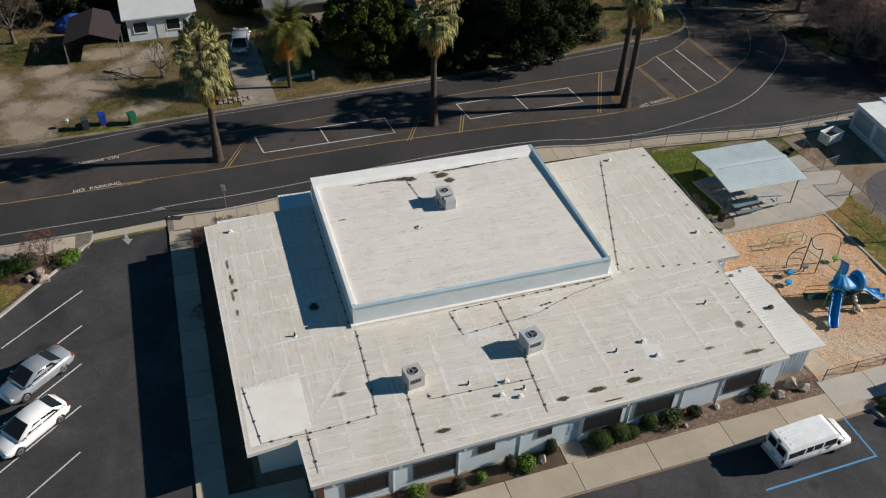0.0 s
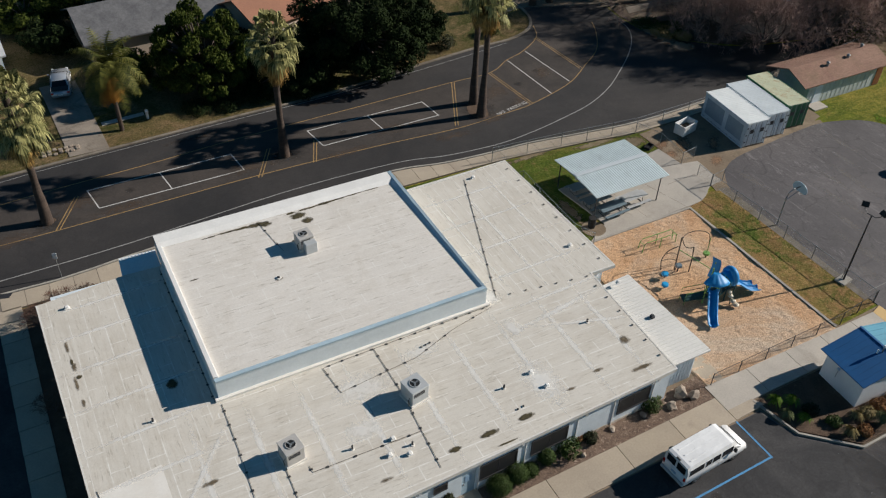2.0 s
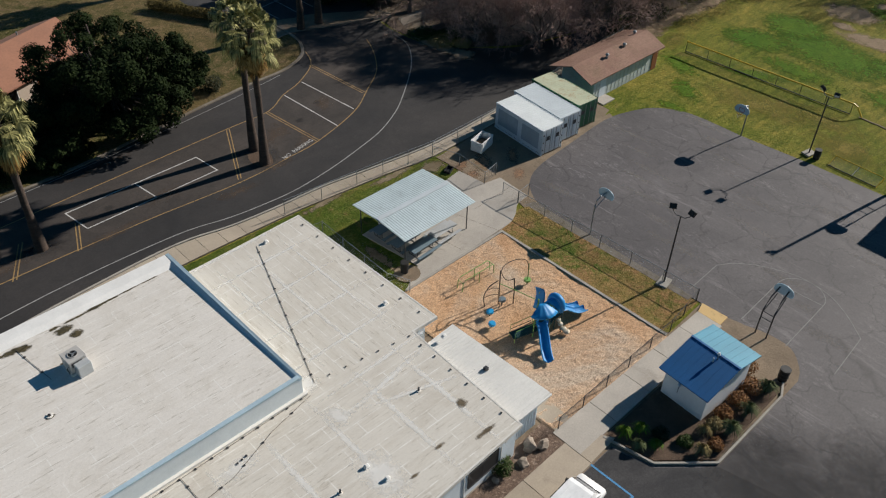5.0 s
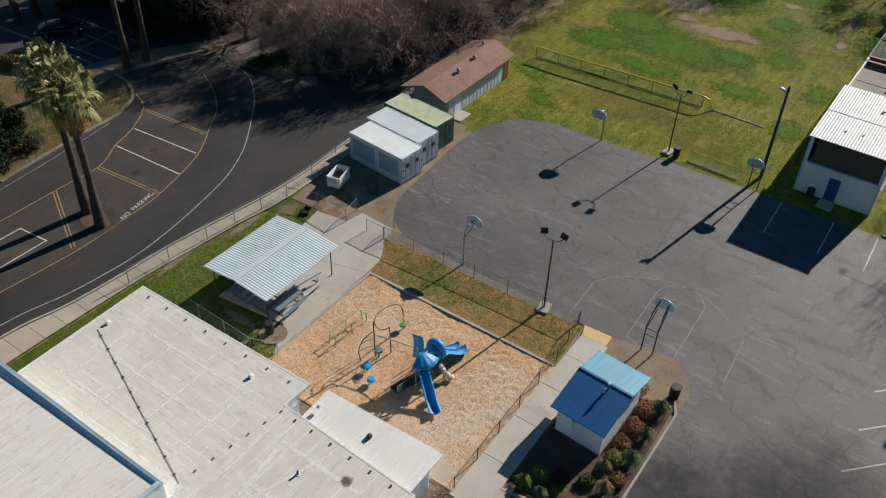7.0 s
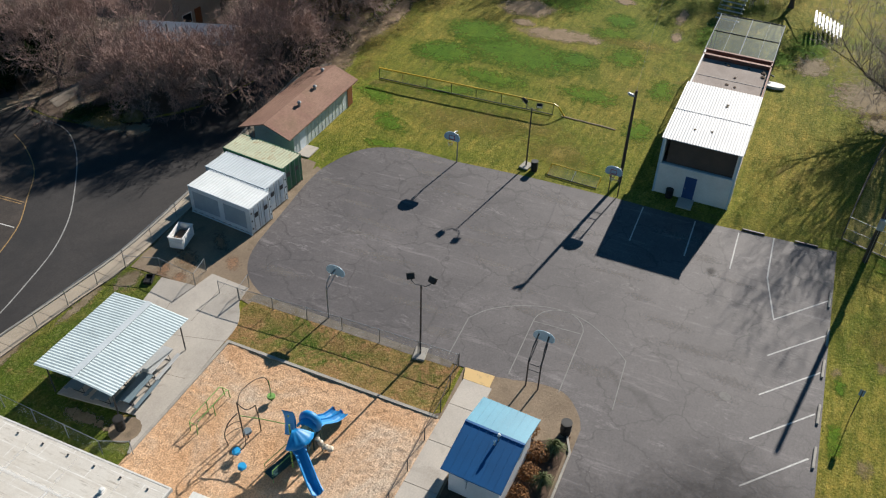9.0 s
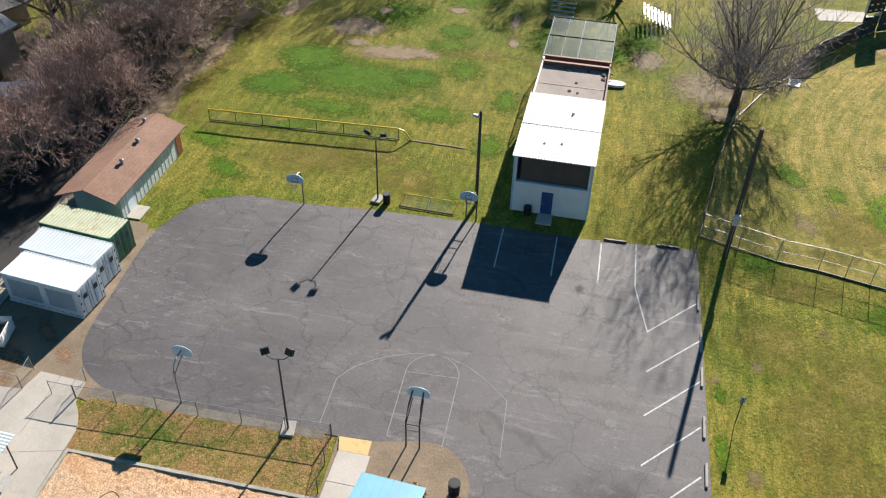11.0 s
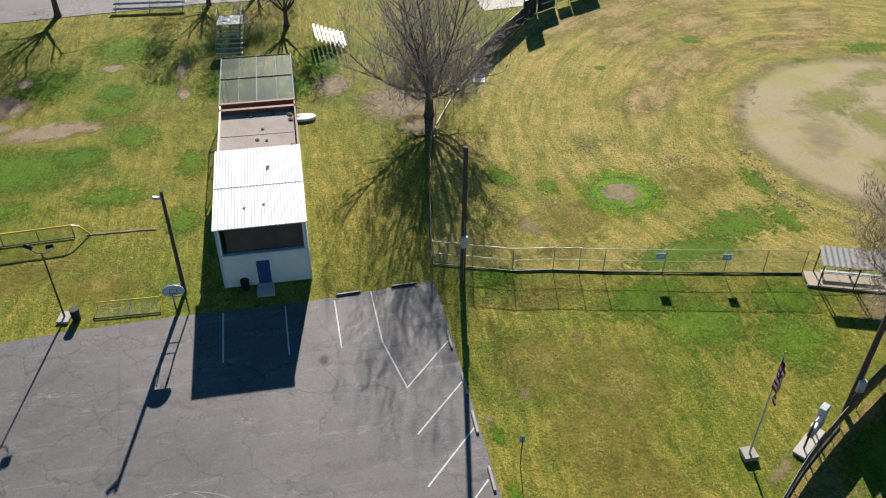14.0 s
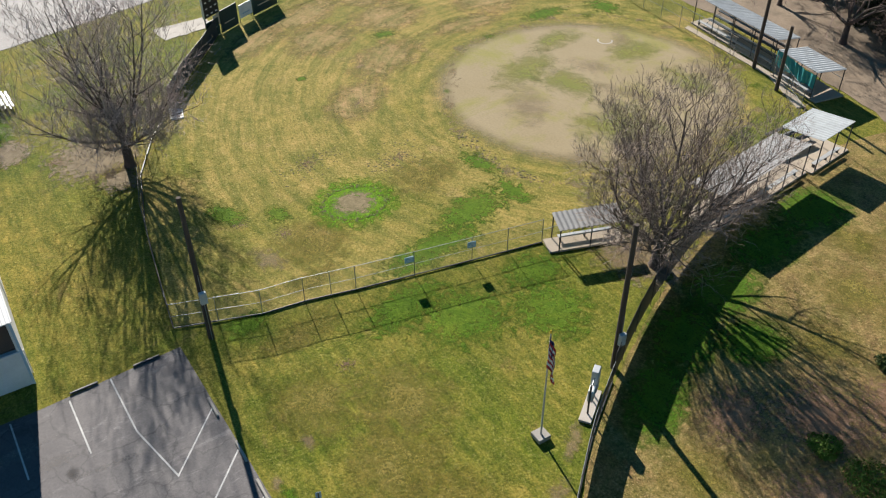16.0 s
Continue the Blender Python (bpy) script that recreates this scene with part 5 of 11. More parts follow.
sheet("warning_pad", [(37.02, 15.3), (38.05, 15.35), (37.95, 17.3), (37.02, 17.05)], 0.10, PADYELLOW, "yellow painted warning pad at the end of the walk", "warning pad", 0.1)
sheet("annex_walk", [(22.0, 16.9), (23.4, 17.0), (23.4, 22.2), (22.0, 22.2)], 0.10, CONCRETE, "short concrete walk beside the annex", "pavement", 0.1)
paved("pavement_west_side", [[(-16.6, y), (-14.9, y), (-14.92, y + 1.9), (-16.58, y + 1.9)] for y in [19.0 + 1.92 * k for k in range(12)]] + [[(-16.6, 42.06), (-14.95, 42.06), (-15.0, 43.4), (-16.55, 43.4)]], -0.02, 0.12, CONCRETE, "concrete walk along the side of the building", "pavement")
sheet("entry_pad", [(-16.2, 15.3), (-10.7, 15.4), (-10.7, 19.0), (-16.5, 19.0)], 0.115, CONCRETE, "concrete entry pad under the notch of the roof", "pavement", 0.13)
sheet("bed_base_dirt", [(-16.6, 13.2), (23.7, 14.0), (38.0, 14.8), (38.0, 17.4), (34, 17.2), (23.5, 32), (23.0, 44.3), (12, 44.5), (-7, 43.3), (-16.6, 43.2)], 0.003, DIRT, "bare dusty earth round the building", "dirt", 0.02)
sheet("apron_base_dirt", [(23.6, 8.9), (39.2, 8.9), (39.2, 17.5), (23.6, 14.0)], 0.0026, DIRT, "bare earth round the kiosk", "dirt", 0.02)
sheet("court_corner_dirt", [(36.9, 32.6), (38.6, 31.0), (52, 33), (53.5, 37.4), (44, 38), (38, 38)], 0.0023, DIRT, "bare earth at the corner of the court", "dirt", 0.02)
soft_patch("leaf_litter", 38.6, 39.4, 1.6, 1.1, 0.0105, LITTERSOFT, "heap of reddish fallen leaves on the dirt", "leaf litter", 60)
# planting beds
sheet("front_bed", [(-10.6, 15.42), (3.9, 15.72), (3.9, 17.2), (-10.6, 17.0)], 0.09, SOIL, "dark soil planting bed along the wall", "planting bed", 0.1)
sheet("front_bed_east", [(5.3, 15.75), (22.0, 16.1), (21.9, 18.0), (18.8, 17.8), (5.3, 17.4)], 0.09, MULCH, "mulched planting bed along the wall", "planting bed", 0.1)
sheet("door_walk", [(3.95, 15.7), (5.25, 15.73), (5.25, 17.5), (3.95, 17.5)], 0.115, CONCRETE, "short concrete walk to the door", "pavement", 0.12)
bed = [(23.9, 14.75), (24.6, 11.8), (27.3, 9.35), (34.3, 9.4), (35.9, 9.7), (34.5, 14.9)]
sheet("kiosk_bed", [(23.9, 14.8), (24.6, 11.8), (27.3, 9.4), (35.6, 9.55), (34.4, 11.3), (34.4, 14.9)], 0.08, SOIL, "dark soil planting bed round the kiosk", "planting bed", 0.1)
setting("kiosk_bed_kerb", strip(bmesh.new(), [(23.75, 14.85), (24.4, 11.7), (27.15, 9.2), (34.4, 9.25), (36.0, 10.0)], 0.13, -0.02, 0.14), KERB, "pale concrete kerb round the planting bed", "kerb")
sheet("west_bed", [(-14.85, 19.2), (-13.4, 19.2), (-13.6, 41.4), (-14.95, 41.4)], 0.07, SOIL, "soil strip along the side wall", "planting bed", 0.08)
sheet("island_bed", ragged([(-22.6, 43.1), (-28.0, 37.2), (-33, 32), (-60, 32), (-60, 42.8), (-24, 42.8)], 0.03, 1, 30), 0.10, SOIL, "soil planting island at the corner of the car park", "planting bed", 0.12)
sheet("island_grass", ragged(smooth_line([(-27.6, 38.4), (-26.6, 39.6), (-27.9, 40.3), (-30.5, 39.4), (-33, 35.6), (-31, 34.0)], 4, True), 0.15, 0.5, 31), 0.112, STRIPGRASS, "small worn grass patch in the island", "grass", 0.02)
setting("island_kerb", strip(bmesh.new(), [(-23.0, 42.95), (-22.35, 43.35), (-28.3, 36.75), (-33.2, 31.6)], 0.2, -0.02, 0.2), KERB, "pale concrete island kerb", "kerb")

for x, y, rx, ry, rz in ((-27.3, 61.2, 3.2, 3.6, 30), (-25.0, 64.2, 3.4, 3.2, 40), (-22.0, 67.3, 3.6, 3.0, 40), (-19.0, 70.2, 3.4, 2.6, 40), (-16.8, 72.4, 3.0, 2.2, 30), (-24.5, 68.5, 3.5, 2.5, 20), (-28.5, 64.5, 2.5, 3, 0), (-20.5, 74, 4, 2.0, 0), (-26, 71.5, 3.0, 2.0, 0), (-18.0, 62.0, 3.6, 1.4, 15), (-12, 63.8, 2.2, 1.3, 0), (-30.5, 69, 3, 4, 0)):
    soft_patch("dirt_drive", x, y, rx, ry, 0.0055 + 0.0003 * (x + 31), DRIVESOFT, "pale packed dirt driveway across the yard", "driveway", rz)

# ---- painted lines ----
def line(name, pts, w, material, label, z=0.0145):
    return setting(name, strip(bmesh.new(), pts, w, z - 0.004, z), material, label, "road marking")


WHITE_EDGE = smooth_line([(-140, 46.4), (-28.6, 46.37), (-17, 46.74), (-7, 47.06), (5.3, 48.1), (14.8, 48.0), (19.2, 47.15), (22.4, 46.8), (25.2, 46.75), (28.7, 47.2), (32.0, 47.9), (35.5, 48.85), (38.6, 50.33), (41.3, 52.2), (45.5, 55.7), (48.0, 58.6), (49.0, 60.8), (49.0, 63)], 5)
line("edge_line", WHITE_EDGE, 0.085, PAINTEDGE, "thin white painted road edge line", 0.005)
line("north_edge_line", smooth_line([(-60, 57.2), (-29.2, 57.6), (-23.2, 58.0), (-12.8, 59.3), (-5.6, 59.75), (5.6, 60.3), (14, 60.6), (23, 61.4), (29.4, 62.1), (35, 62.9)], 5), 0.055, PAINTEDGE, "thin worn white painted road edge line", 0.005)
YEL = smooth_line([(-140, 50.0), (-28.9, 50.4), (-20, 50.75), (-11.5, 50.85), (-6, 51.0), (4, 51.2), (14, 51.0), (22.4, 50.5), (27.3, 50.85), (30.7, 51.25), (36.1, 53.0), (39.6, 55.3), (42.7, 57.6), (45.0, 60.8), (46.2, 63.3)], 5)
line("yellow_edge_line", YEL, 0.085, PAINTY, "faded yellow painted line of the parking strip", 0.0055)
LANE = smooth_line([(-30, 53.2), (-22, 54.7), (-15.5, 55.9), (-9, 56.4), (-4, 56.6), (4, 57.2), (14, 57.6), (26, 58.0), (30.3, 58.1), (33, 59.6), (35.6, 60.6), (38.6, 62.7), (39.8, 65.2)], 4)
line("yellow_lane_line", LANE, 0.085, PAINTY, "faded yellow painted line of the parking strip", 0.0055)
sheet("parking_strip", YEL + list(reversed(LANE)), 0.0022, PARKSTRIP, "dusty asphalt of the parking strip", "road", 0.01)
for x0 in (-11.6, 4.1, 22.4):
    for d in (0, 0.28):
        line("yellow_bar", [(x0 + d, 50.9), (x0 + d + (2.0 if x0 < 20 else 3.4), 54.6 if x0 < 20 else 57.9)], 0.085, PAINTY, "faded yellow hatch line across the parking strip", 0.006)
for d in (0, 0.26):
    line("yellow_bar", [(8.9 + d, 51.0), (10.2 + d, 54.2)], 0.085, PAINTY, "faded yellow hatch line across the parking strip", 0.006)
for x0, x1, x2, y0, y1 in ((-8.6, -2.9, 3.1, 52.3, 55.0), (10.2, 16.0, 21.6, 53.0, 55.8)):
    line("stall_line", [(x0 + 0.4, y0), (x0, y1), (x2, y1 + 0.15), (x2 + 0.3, y0 + 0.2), (x0 + 0.4, y0)], 0.1, PAINTW, "white painted parallel parking stall", 0.006)
    line("stall_line", [(x1, y1 + 0.08), (x1 + 0.35, y0 + 0.1)], 0.1, PAINTW, "white painted stall divider", 0.0065)
for d in (0, 0.26):
    line("yellow_bar", [(30.0 + d, 58.1), (30.6 + d, 51.3)], 0.085, PAINTY, "faded yellow painted stall line", 0.006)
for d in (0, 0.26):
    line("yellow_bar", [(38.3 + d, 62.6), (38.85 + d, 55.1)], 0.085, PAINTY, "faded yellow painted stall line", 0.006)
line("stall_line", [(33.1, 59.5), (33.5, 52.1)], 0.1, PAINTW, "white painted angled stall line", 0.006)
line("stall_line", [(35.8, 60.5), (36.4, 53.4)], 0.1, PAINTW, "white painted angled stall line", 0.006)
for i in range(5):
    y = 38.46 - 3.53 * i
    line("lot_stall_line", [(-22.7, y), (-27.6, y - 4.3)], 0.1, PAINTW, "white painted angled stall line in the car park", 0.0165)
for pts in ([(41.7, 82.2), (42.2, 73.2)], [(44.5, 84.2), (44.6, 73.0)], [(46.3, 84.0), (46.8, 73.2)], [(42.0, 76.6), (46.6, 77.4)]):
    line("far_stall_line", pts, 0.1, PAINTEDGE, "white painted line in the far car park", 0.0065)
for y in (11.25, 7.1, 3.75):
    line("court_stall_line", [(60.0, y + 0.05), (55.3, y - 0.05)], 0.1, PAINTW, "white painted parking line", 0.0085)
line("court_stall_line", [(60.5, 1.24), (55.5, 1.05), (51.2, 0.03), (55.0, -3.36)], 0.1, PAINTW, "white painted parking line", 0.0085)
for x in (47.5, 43.8, 40.05, 36.4, 32.7):
    line("court_stall_line", [(x, -0.05), (x + 3.65, -3.42)], 0.1, PAINTW, "white painted angled stall line", 0.0085)
line("key_line", [(38.7, 14.65), (43.9, 14.85)] + arc(44.0, 13.15, 1.7, 88, -80, 18) + [(38.6, 11.3)], 0.06, PAINTWORN, "worn white free-throw key line", 0.0085)
line("key_line", [(43.9, 14.8), (44.1, 11.5)], 0.06, PAINTWORN, "worn white free-throw line", 0.009)
line("arc_line", [(38.6, 18.75), (42.3, 18.9)] + smooth_line([(42.3, 18.9), (43.5, 18.1), (44.5, 16.9), (45.2, 15.6), (45.65, 14.2), (45.7, 12.8), (45.3, 11.3), (44.3, 9.7), (43.0, 8.2)], 4)[1:] + [(38.7, 7.9)], 0.06, PAINTWORN, "worn white three-point line", 0.0085)
line("blue_bay_line", [(14.1, 14.15), (21.7, 14.35), (21.75, 11.2), (14.1, 10.98)], 0.12, PAINTB, "blue painted accessible bay line", 0.0165)
sheet("turn_arrow", [(-19.79, 44.23), (-19.75, 43.46), (-19.95, 43.51), (-19.52, 42.78), (-19.18, 43.37), (-19.43, 43.4), (-19.6, 44.21)], 0.0145, PAINTEDGE, "worn white painted arrow at the car park exit", "road marking", 0.002)
sheet("drain_cover", [(-16.61, 44.85), (-16.29, 45.27), (-15.34, 45.01), (-15.62, 44.58)], 0.135, DARKSTEEL, "dark steel drain cover in the pavement", "drain cover", 0.02)

# ---- road lettering ----
def letters(name, text, loc, rz, size, material, label):
    cu = bpy.data.curves.new(name, "FONT")
    cu.body = text
    cu.size = size
    cu.align_x = "CENTER"
    cu.extrude = 0.001
    tmp = bpy.data.objects.new(name + "_curve", cu)
    me = bpy.data.meshes.new_from_object(tmp)
    bpy.data.objects.remove(tmp)
    me.materials.clear()
    me.materials.append(material)
    ob = new(name, me)
    ob.matrix_world = pose(*loc, 0, 0, rz)
    return tagged(ob, label, "road marking", "", "structure")



for x, y, rz in ((-21.67, 50.6, 4), (-21.75, 54.9, 184), (28.69, 51.2, 12)):
    letters("road_lettering", "NO  PARKING", (x, y, 0.008), rz, 0.58, PAINTW, "worn white painted words NO PARKING")

# ---- main building ----
def school_building():
    b = thing("school_building", (4, 28, 0), "low school building with white-coated flat roofs and pale blue siding", "building")
    inv = Matrix.Translation((-4, -28, 0))

    def add(name, bm, m, parent=b, label=""):
        o = part(name, bm, m, parent, label)
        if parent is b:
            o.matrix_parent_inverse = inv
        return o

    # walls: a ring of outer faces; the front follows the slanting roof edge
    def yf(x):
        return 16.49 + 0.0348 * (x + 10.62)

    def front(x0, x1, d0, d1, z0, z1, bm=None):
        return slab(bm or bmesh.new(), [(x0, yf(x0) + d0), (x1, yf(x1) + d0), (x1, yf(x1) + d1), (x0, yf(x0) + d1)], z0, z1)

    wall_lines = [("wall", -13.0, -10.2, 20.0, 20.25), ("wall", -10.45, -10.2, 16.55, 20.0), ("wall", 18.6, 18.85, 17.77, 25.2),
                  ("wall", 18.85, 20.7, 27.0, 27.25), ("wall", 20.45, 20.7, 27.25, 40.1), ("wall", -13.0, 20.45, 39.9, 40.15), ("wall", -13.0, -12.75, 20.25, 39.9)]
    for n, x0, x1, y0, y1 in wall_lines:
        add(n, box(bmesh.new(), x0, x1, y0, y1, 0, 2.8), WALLBLUE)
    add("wall", front(-10.2, 4.2, 0, 0.25, 0, 2.8), WALLBLUE)
    add("wall", front(5.1, 18.85, 0, 0.25, 0, 2.8), WALLBLUE)
    add("wall", front(4.2, 5.1, 0, 0.25, 2.1, 2.8), WALLBLUE)
    add("wall", box(bmesh.new(), 18.6, 18.85, 25.2, 27.25, 0, 2.8), WALLBLUE)
    for x in (-6.2, -2.4, 1.3, 5.25, 8.3, 11.9, 14.6, 17.6):
        add("downpipe", front(x, x + 0.06, -0.05, -0.002, 0.1, 2.7), PARAPET)
    add("wall_base", front(-10.2, 4.2, -0.02, -0.002, 0.0, 0.28), WALLSTAIN, b, "stained pale base course")
    add("wall_base", front(5.1, 18.6, -0.02, -0.002, 0.0, 0.28), WALLSTAIN, b, "stained pale base course")
    # main roof slab
    out = [(-13.87, 39.5), (-13.5, 19.2), (-10.75, 19.5), (-10.62, 16.27), (18.95, 17.3), (19.35, 26.65), (21.3, 26.6), (21.05, 40.6), (11.0, 40.4), (11.0, 39.8), (-6.0, 39.9), (-8.4, 40.0)]
    add("roof", slab(bmesh.new(), out, 2.78, 3.0), ROOFW, b, "white-coated flat roof with seams and stains")
    add("roof_edge", strip(bmesh.new(), out[:1] + out[1:10], 0.1, 2.76, 3.012), ROOFEDGE, b, "white-coated roof edge")
    # west wing and north-east wing have their rolls laid the other way
    add("roof_wing", slab(bmesh.new(), [(-13.75, 39.4), (-13.4, 19.4), (-10.75, 19.65), (-6.0, 26.6), (-6.0, 39.8)], 2.99, 3.004), ROOFWN, b, "white-coated roof of the side wing")
    add("roof_wing", slab(bmesh.new(), [(11.5, 27.0), (21.15, 26.7), (20.95, 40.5), (11.1, 40.3)], 2.99, 3.004), ROOFWN, b, "white-coated roof of the side wing")
    add("roof_patch", slab(bmesh.new(), [(-13.3, 19.6), (-9.9, 20.0), (-9.9, 24.2), (-13.35, 23.8)], 2.99, 3.008), ROOFPATCH, b, "freshly recoated white roof patch")

    def blot(name, cx, cy, rx, ry, z, m, rz=0.0, label=""):
        o = soft_patch(name, cx, cy, rx, ry, z, m, label, "", rz, kind="")
        w = o.matrix_world.copy()
        o.parent = b
        o.matrix_parent_inverse = inv
        o.matrix_world = w

    # white seams brushed over the joints, uneven and broken
    for i, x in enumerate((-1.8, 1.2, 4.6, 7.9, 11.2, 14.5, 17.4, -4.9, -8.0)):
        lo = 16.9 + 0.033 * (x + 10)
        blot("roof_seam", x, (lo + 26.2) / 2, 0.26, 5.8, 3.006, ROOFPATCHSOFT, -1.0)
    for i, y in enumerate((23.9, 26.8, 29.8, 32.8, 35.8, 38.2)):
        blot("roof_seam", -9.8, y + 0.1 * (i % 2), 4.6, 0.19, 3.010, ROOFPATCHSOFT, 2.5)
        blot("roof_seam", 16.2, y + 2.2, 5.4, 0.17, 3.010, ROOFPATCHSOFT, 1.5)
    for x in (13.6, 16.0, 18.6):
        blot("roof_seam", x, 33.4, 0.16, 7.2, 3.011, ROOFPATCHSOFT, 0.5)
    blot("roof_seam", -8.0, 22.8, 0.2, 4.2, 3.012, ROOFPATCHSOFT, -38)
    blot("roof_seam", 16.4, 23.0, 4.6, 0.18, 3.012, ROOFPATCHSOFT, -18)
    blot("roof_seam", 15.6, 24.7, 4.4, 0.26, 3.013, ROOFPATCHSOFT, 8)
    for cx, cy, rx, ry in ((11.2, 20.1, 1.3, 2.3), (1.6, 24.3, 2.2, 1.3), (0.4, 21.5, 1.4, 0.9), (11.9, 24.6, 0.8, 1.0), (5.9, 25.3, 1.6, 0.7), (12.0, 27.6, 1.0, 0.9)):
        blot("roof_patch", cx, cy, rx, ry, 3.014, ROOFPATCHSOFT, 5)
    for cx, cy, rx, ry in ((14.6, 19.3, 0.5, 0.2), (17.6, 20.6, 0.5, 0.45), (17.2, 18.3, 1.1, 0.2), (-7.9, 21.9, 0.6, 0.22), (-12.8, 35.0, 0.16, 0.7), (-12.7, 33.2, 0.2, 0.5), (-12.8, 31.8, 0.14, 0.8), (-12.7, 30.2, 0.16, 0.5), (12.4, 18.8, 0.4, 0.14), (0.2, 18.0, 0.6, 0.2)):
        blot("roof_stain", cx, cy, rx, ry, 3.016, ROOFSTAINSOFT)
    # raised hall: walls, parapet, trim, roof
    X0, X1, Y0, Y1, Z = -5.95, 11.45, 27.1, 41.1, 4.55
    add("hall_wall", box(bmesh.new(), X0, X0 + 0.25, Y0, Y1, 2.9, Z - 0.12), HALLWALL)
    add("hall_wall", box(bmesh.new(), X1 - 0.25, X1, Y0, Y1 - 0.3, 2.9, Z - 0.12), HALLWALL)
    add("hall_wall", box(bmesh.new(), X0 + 0.25, X1 - 0.25, Y0, Y0 + 0.25, 2.9, Z - 0.12), HALLWALL)
    add("hall_wall", box(bmesh.new(), X0 + 0.25, X1 - 0.25, Y1 - 0.25, Y1, 0.0, Z - 0.12), PARAPET)
    add("hall_roof", slab(bmesh.new(), [(X0 + 0.25, Y0 + 0.25), (X1 - 0.25, Y0 + 0.25), (X1 - 0.25, Y1 - 0.3), (X0 + 0.25, Y1 - 0.3)], 4.2, 4.36), ROOFU, b, "white-coated flat roof of the raised hall")
    bm = bmesh.new()
    prof = [(Y1 - 1.1, 4.36), (Y1 - 0.75, 4.56), (Y1 + 0.05, 4.62), (Y1 + 0.05, 4.2), (Y1 - 1.1, 4.2)]
    lo = [bm.verts.new((X0, y, z)) for y, z in prof]
    hi = [bm.verts.new((X1 - 0.35, y, z)) for y, z in prof]
    for i in range(5):
        j = (i + 1) % 5
        bm.faces.new((lo[i], lo[j], hi[j], hi[i]))
    bm.faces.new(lo)
    bm.faces.new(list(reversed(hi)))
    add("parapet_north", bm, PARAPET, b, "white rolled parapet")
    # east coping: pale blue folded metal, sloped
    bm = bmesh.new()
    prof = [(X1 - 0.66, 4.36), (X1 - 0.3, 4.61), (X1 - 0.08, 4.64), (X1 + 0.04, 4.3), (X1 - 0.2, 4.25)]
    low = [(X1 - 0.32, 4.36), (X1 - 0.2, 4.48), (X1 - 0.04, 4.52), (X1 + 0.04, 4.3), (X1 - 0.2, 4.25)]
    lo = [bm.verts.new((x, Y0 - 0.03, z)) for x, z in low]
    hi = [bm.verts.new((x, Y1 + 0.06, z)) for x, z in prof]
    for i in range(5):
        j = (i + 1) % 5
        bm.faces.new((lo[i], lo[j], hi[j], hi[i]))
    bm.faces.new(lo)
    bm.faces.new(list(reversed(hi)))
    add("coping_east", bm, TRIMBLUE, b, "pale blue folded metal coping")
    add("coping_south", box(bmesh.new(), X0 - 0.03, X1 - 0.15, Y0 - 0.04, Y0 + 0.22, 4.40, 4.54, 0.02), TRIMBLUE, b, "pale blue metal coping")
    add("coping_west", box(bmesh.new(), X0 - 0.03, X0 + 0.26, Y0 + 0.3, Y1 - 1.1, 4.36, 4.56, 0.02), PARAPET)
    add("base_flashing", strip(bmesh.new(), [(X0 - 0.08, 39.6), (X0 - 0.08, Y0 - 0.08), (X1 + 0.1, Y0 - 0.08), (X1 + 0.1, 40.2)], 0.22, 2.98, 3.16), ROOFPATCH, b, "white flashing round the raised hall")
    for i, (cx, cy, rx, ry) in enumerate(((-2.6, 39.68, 0.8, 0.09), (-1.5, 39.7, 0.7, 0.12), (-0.4, 39.68, 0.9, 0.16), (0.7, 39.6, 0.9, 0.3), (1.2, 39.4, 0.55, 0.3), (3.5, 39.35, 0.75, 0.42), (3.9, 38.6, 0.5, 0.4), (3.1, 39.8, 0.5, 0.16), (4.4, 39.82, 0.9, 0.13), (5.7, 39.88, 0.9, 0.17), (6.7, 39.92, 0.8, 0.1), (7.9, 39.98, 0.9, 0.12), (9.2, 39.98, 0.9, 0.09), (0.13, 33.75, 0.32, 0.16), (-4.7, 36.0, 0.4, 0.08), (2.4, 36.9, 0.35, 0.1))):
        blot("roof_stain", cx, cy, rx, ry, 4.366 + 0.0006 * (i % 4), ROOFMOSS)
    blot("roof_stain", -8.0, 29.4, 0.4, 0.5, 3.019, ROOFMOSS)
    for cx, cy, rx, ry in ((4.3, 18.08, 0.55, 0.2), (6.55, 18.17, 0.75, 0.24), (9.0, 18.25, 0.65, 0.24), (-3.0, 17.81, 0.6, 0.18), (-12.75, 33.7, 0.12, 0.4), (-12.6, 32.3, 0.22, 0.2), (7.2, 17.2, 0.9, 0.07)):
        blot("roof_stain", cx, cy, rx, ry, 3.0185, ROOFMOSS)
    # front windows with dark screens
    for x0, x1, h0, h1 in ((-8.8, -6.5, 0.95, 2.1), (-4.95, -2.6, 0.95, 2.1), (-1.2, -0.3, 1.7, 2.1), (2.5, 3.2, 1.7, 2.1), (5.4, 7.7, 0.95, 2.1), (8.8, 11.2, 0.95, 2.1), (15.0, 17.3, 0.95, 2.1)):
        w = add("window", front(x0, x1, -0.05, -0.002, h0, h1), SCREEN, b, "dark screened window")
        fr = bmesh.new()
        front(x0 - 0.07, x1 + 0.07, -0.07, -0.003, h1, h1 + 0.07, fr)
        front(x0 - 0.07, x1 + 0.07, -0.09, -0.003, h0 - 0.07, h0, fr)
        front(x0 - 0.07, x0, -0.07, -0.003, h0, h1, fr)
        front(x1, x1 + 0.07, -0.07, -0.003, h0, h1, fr)
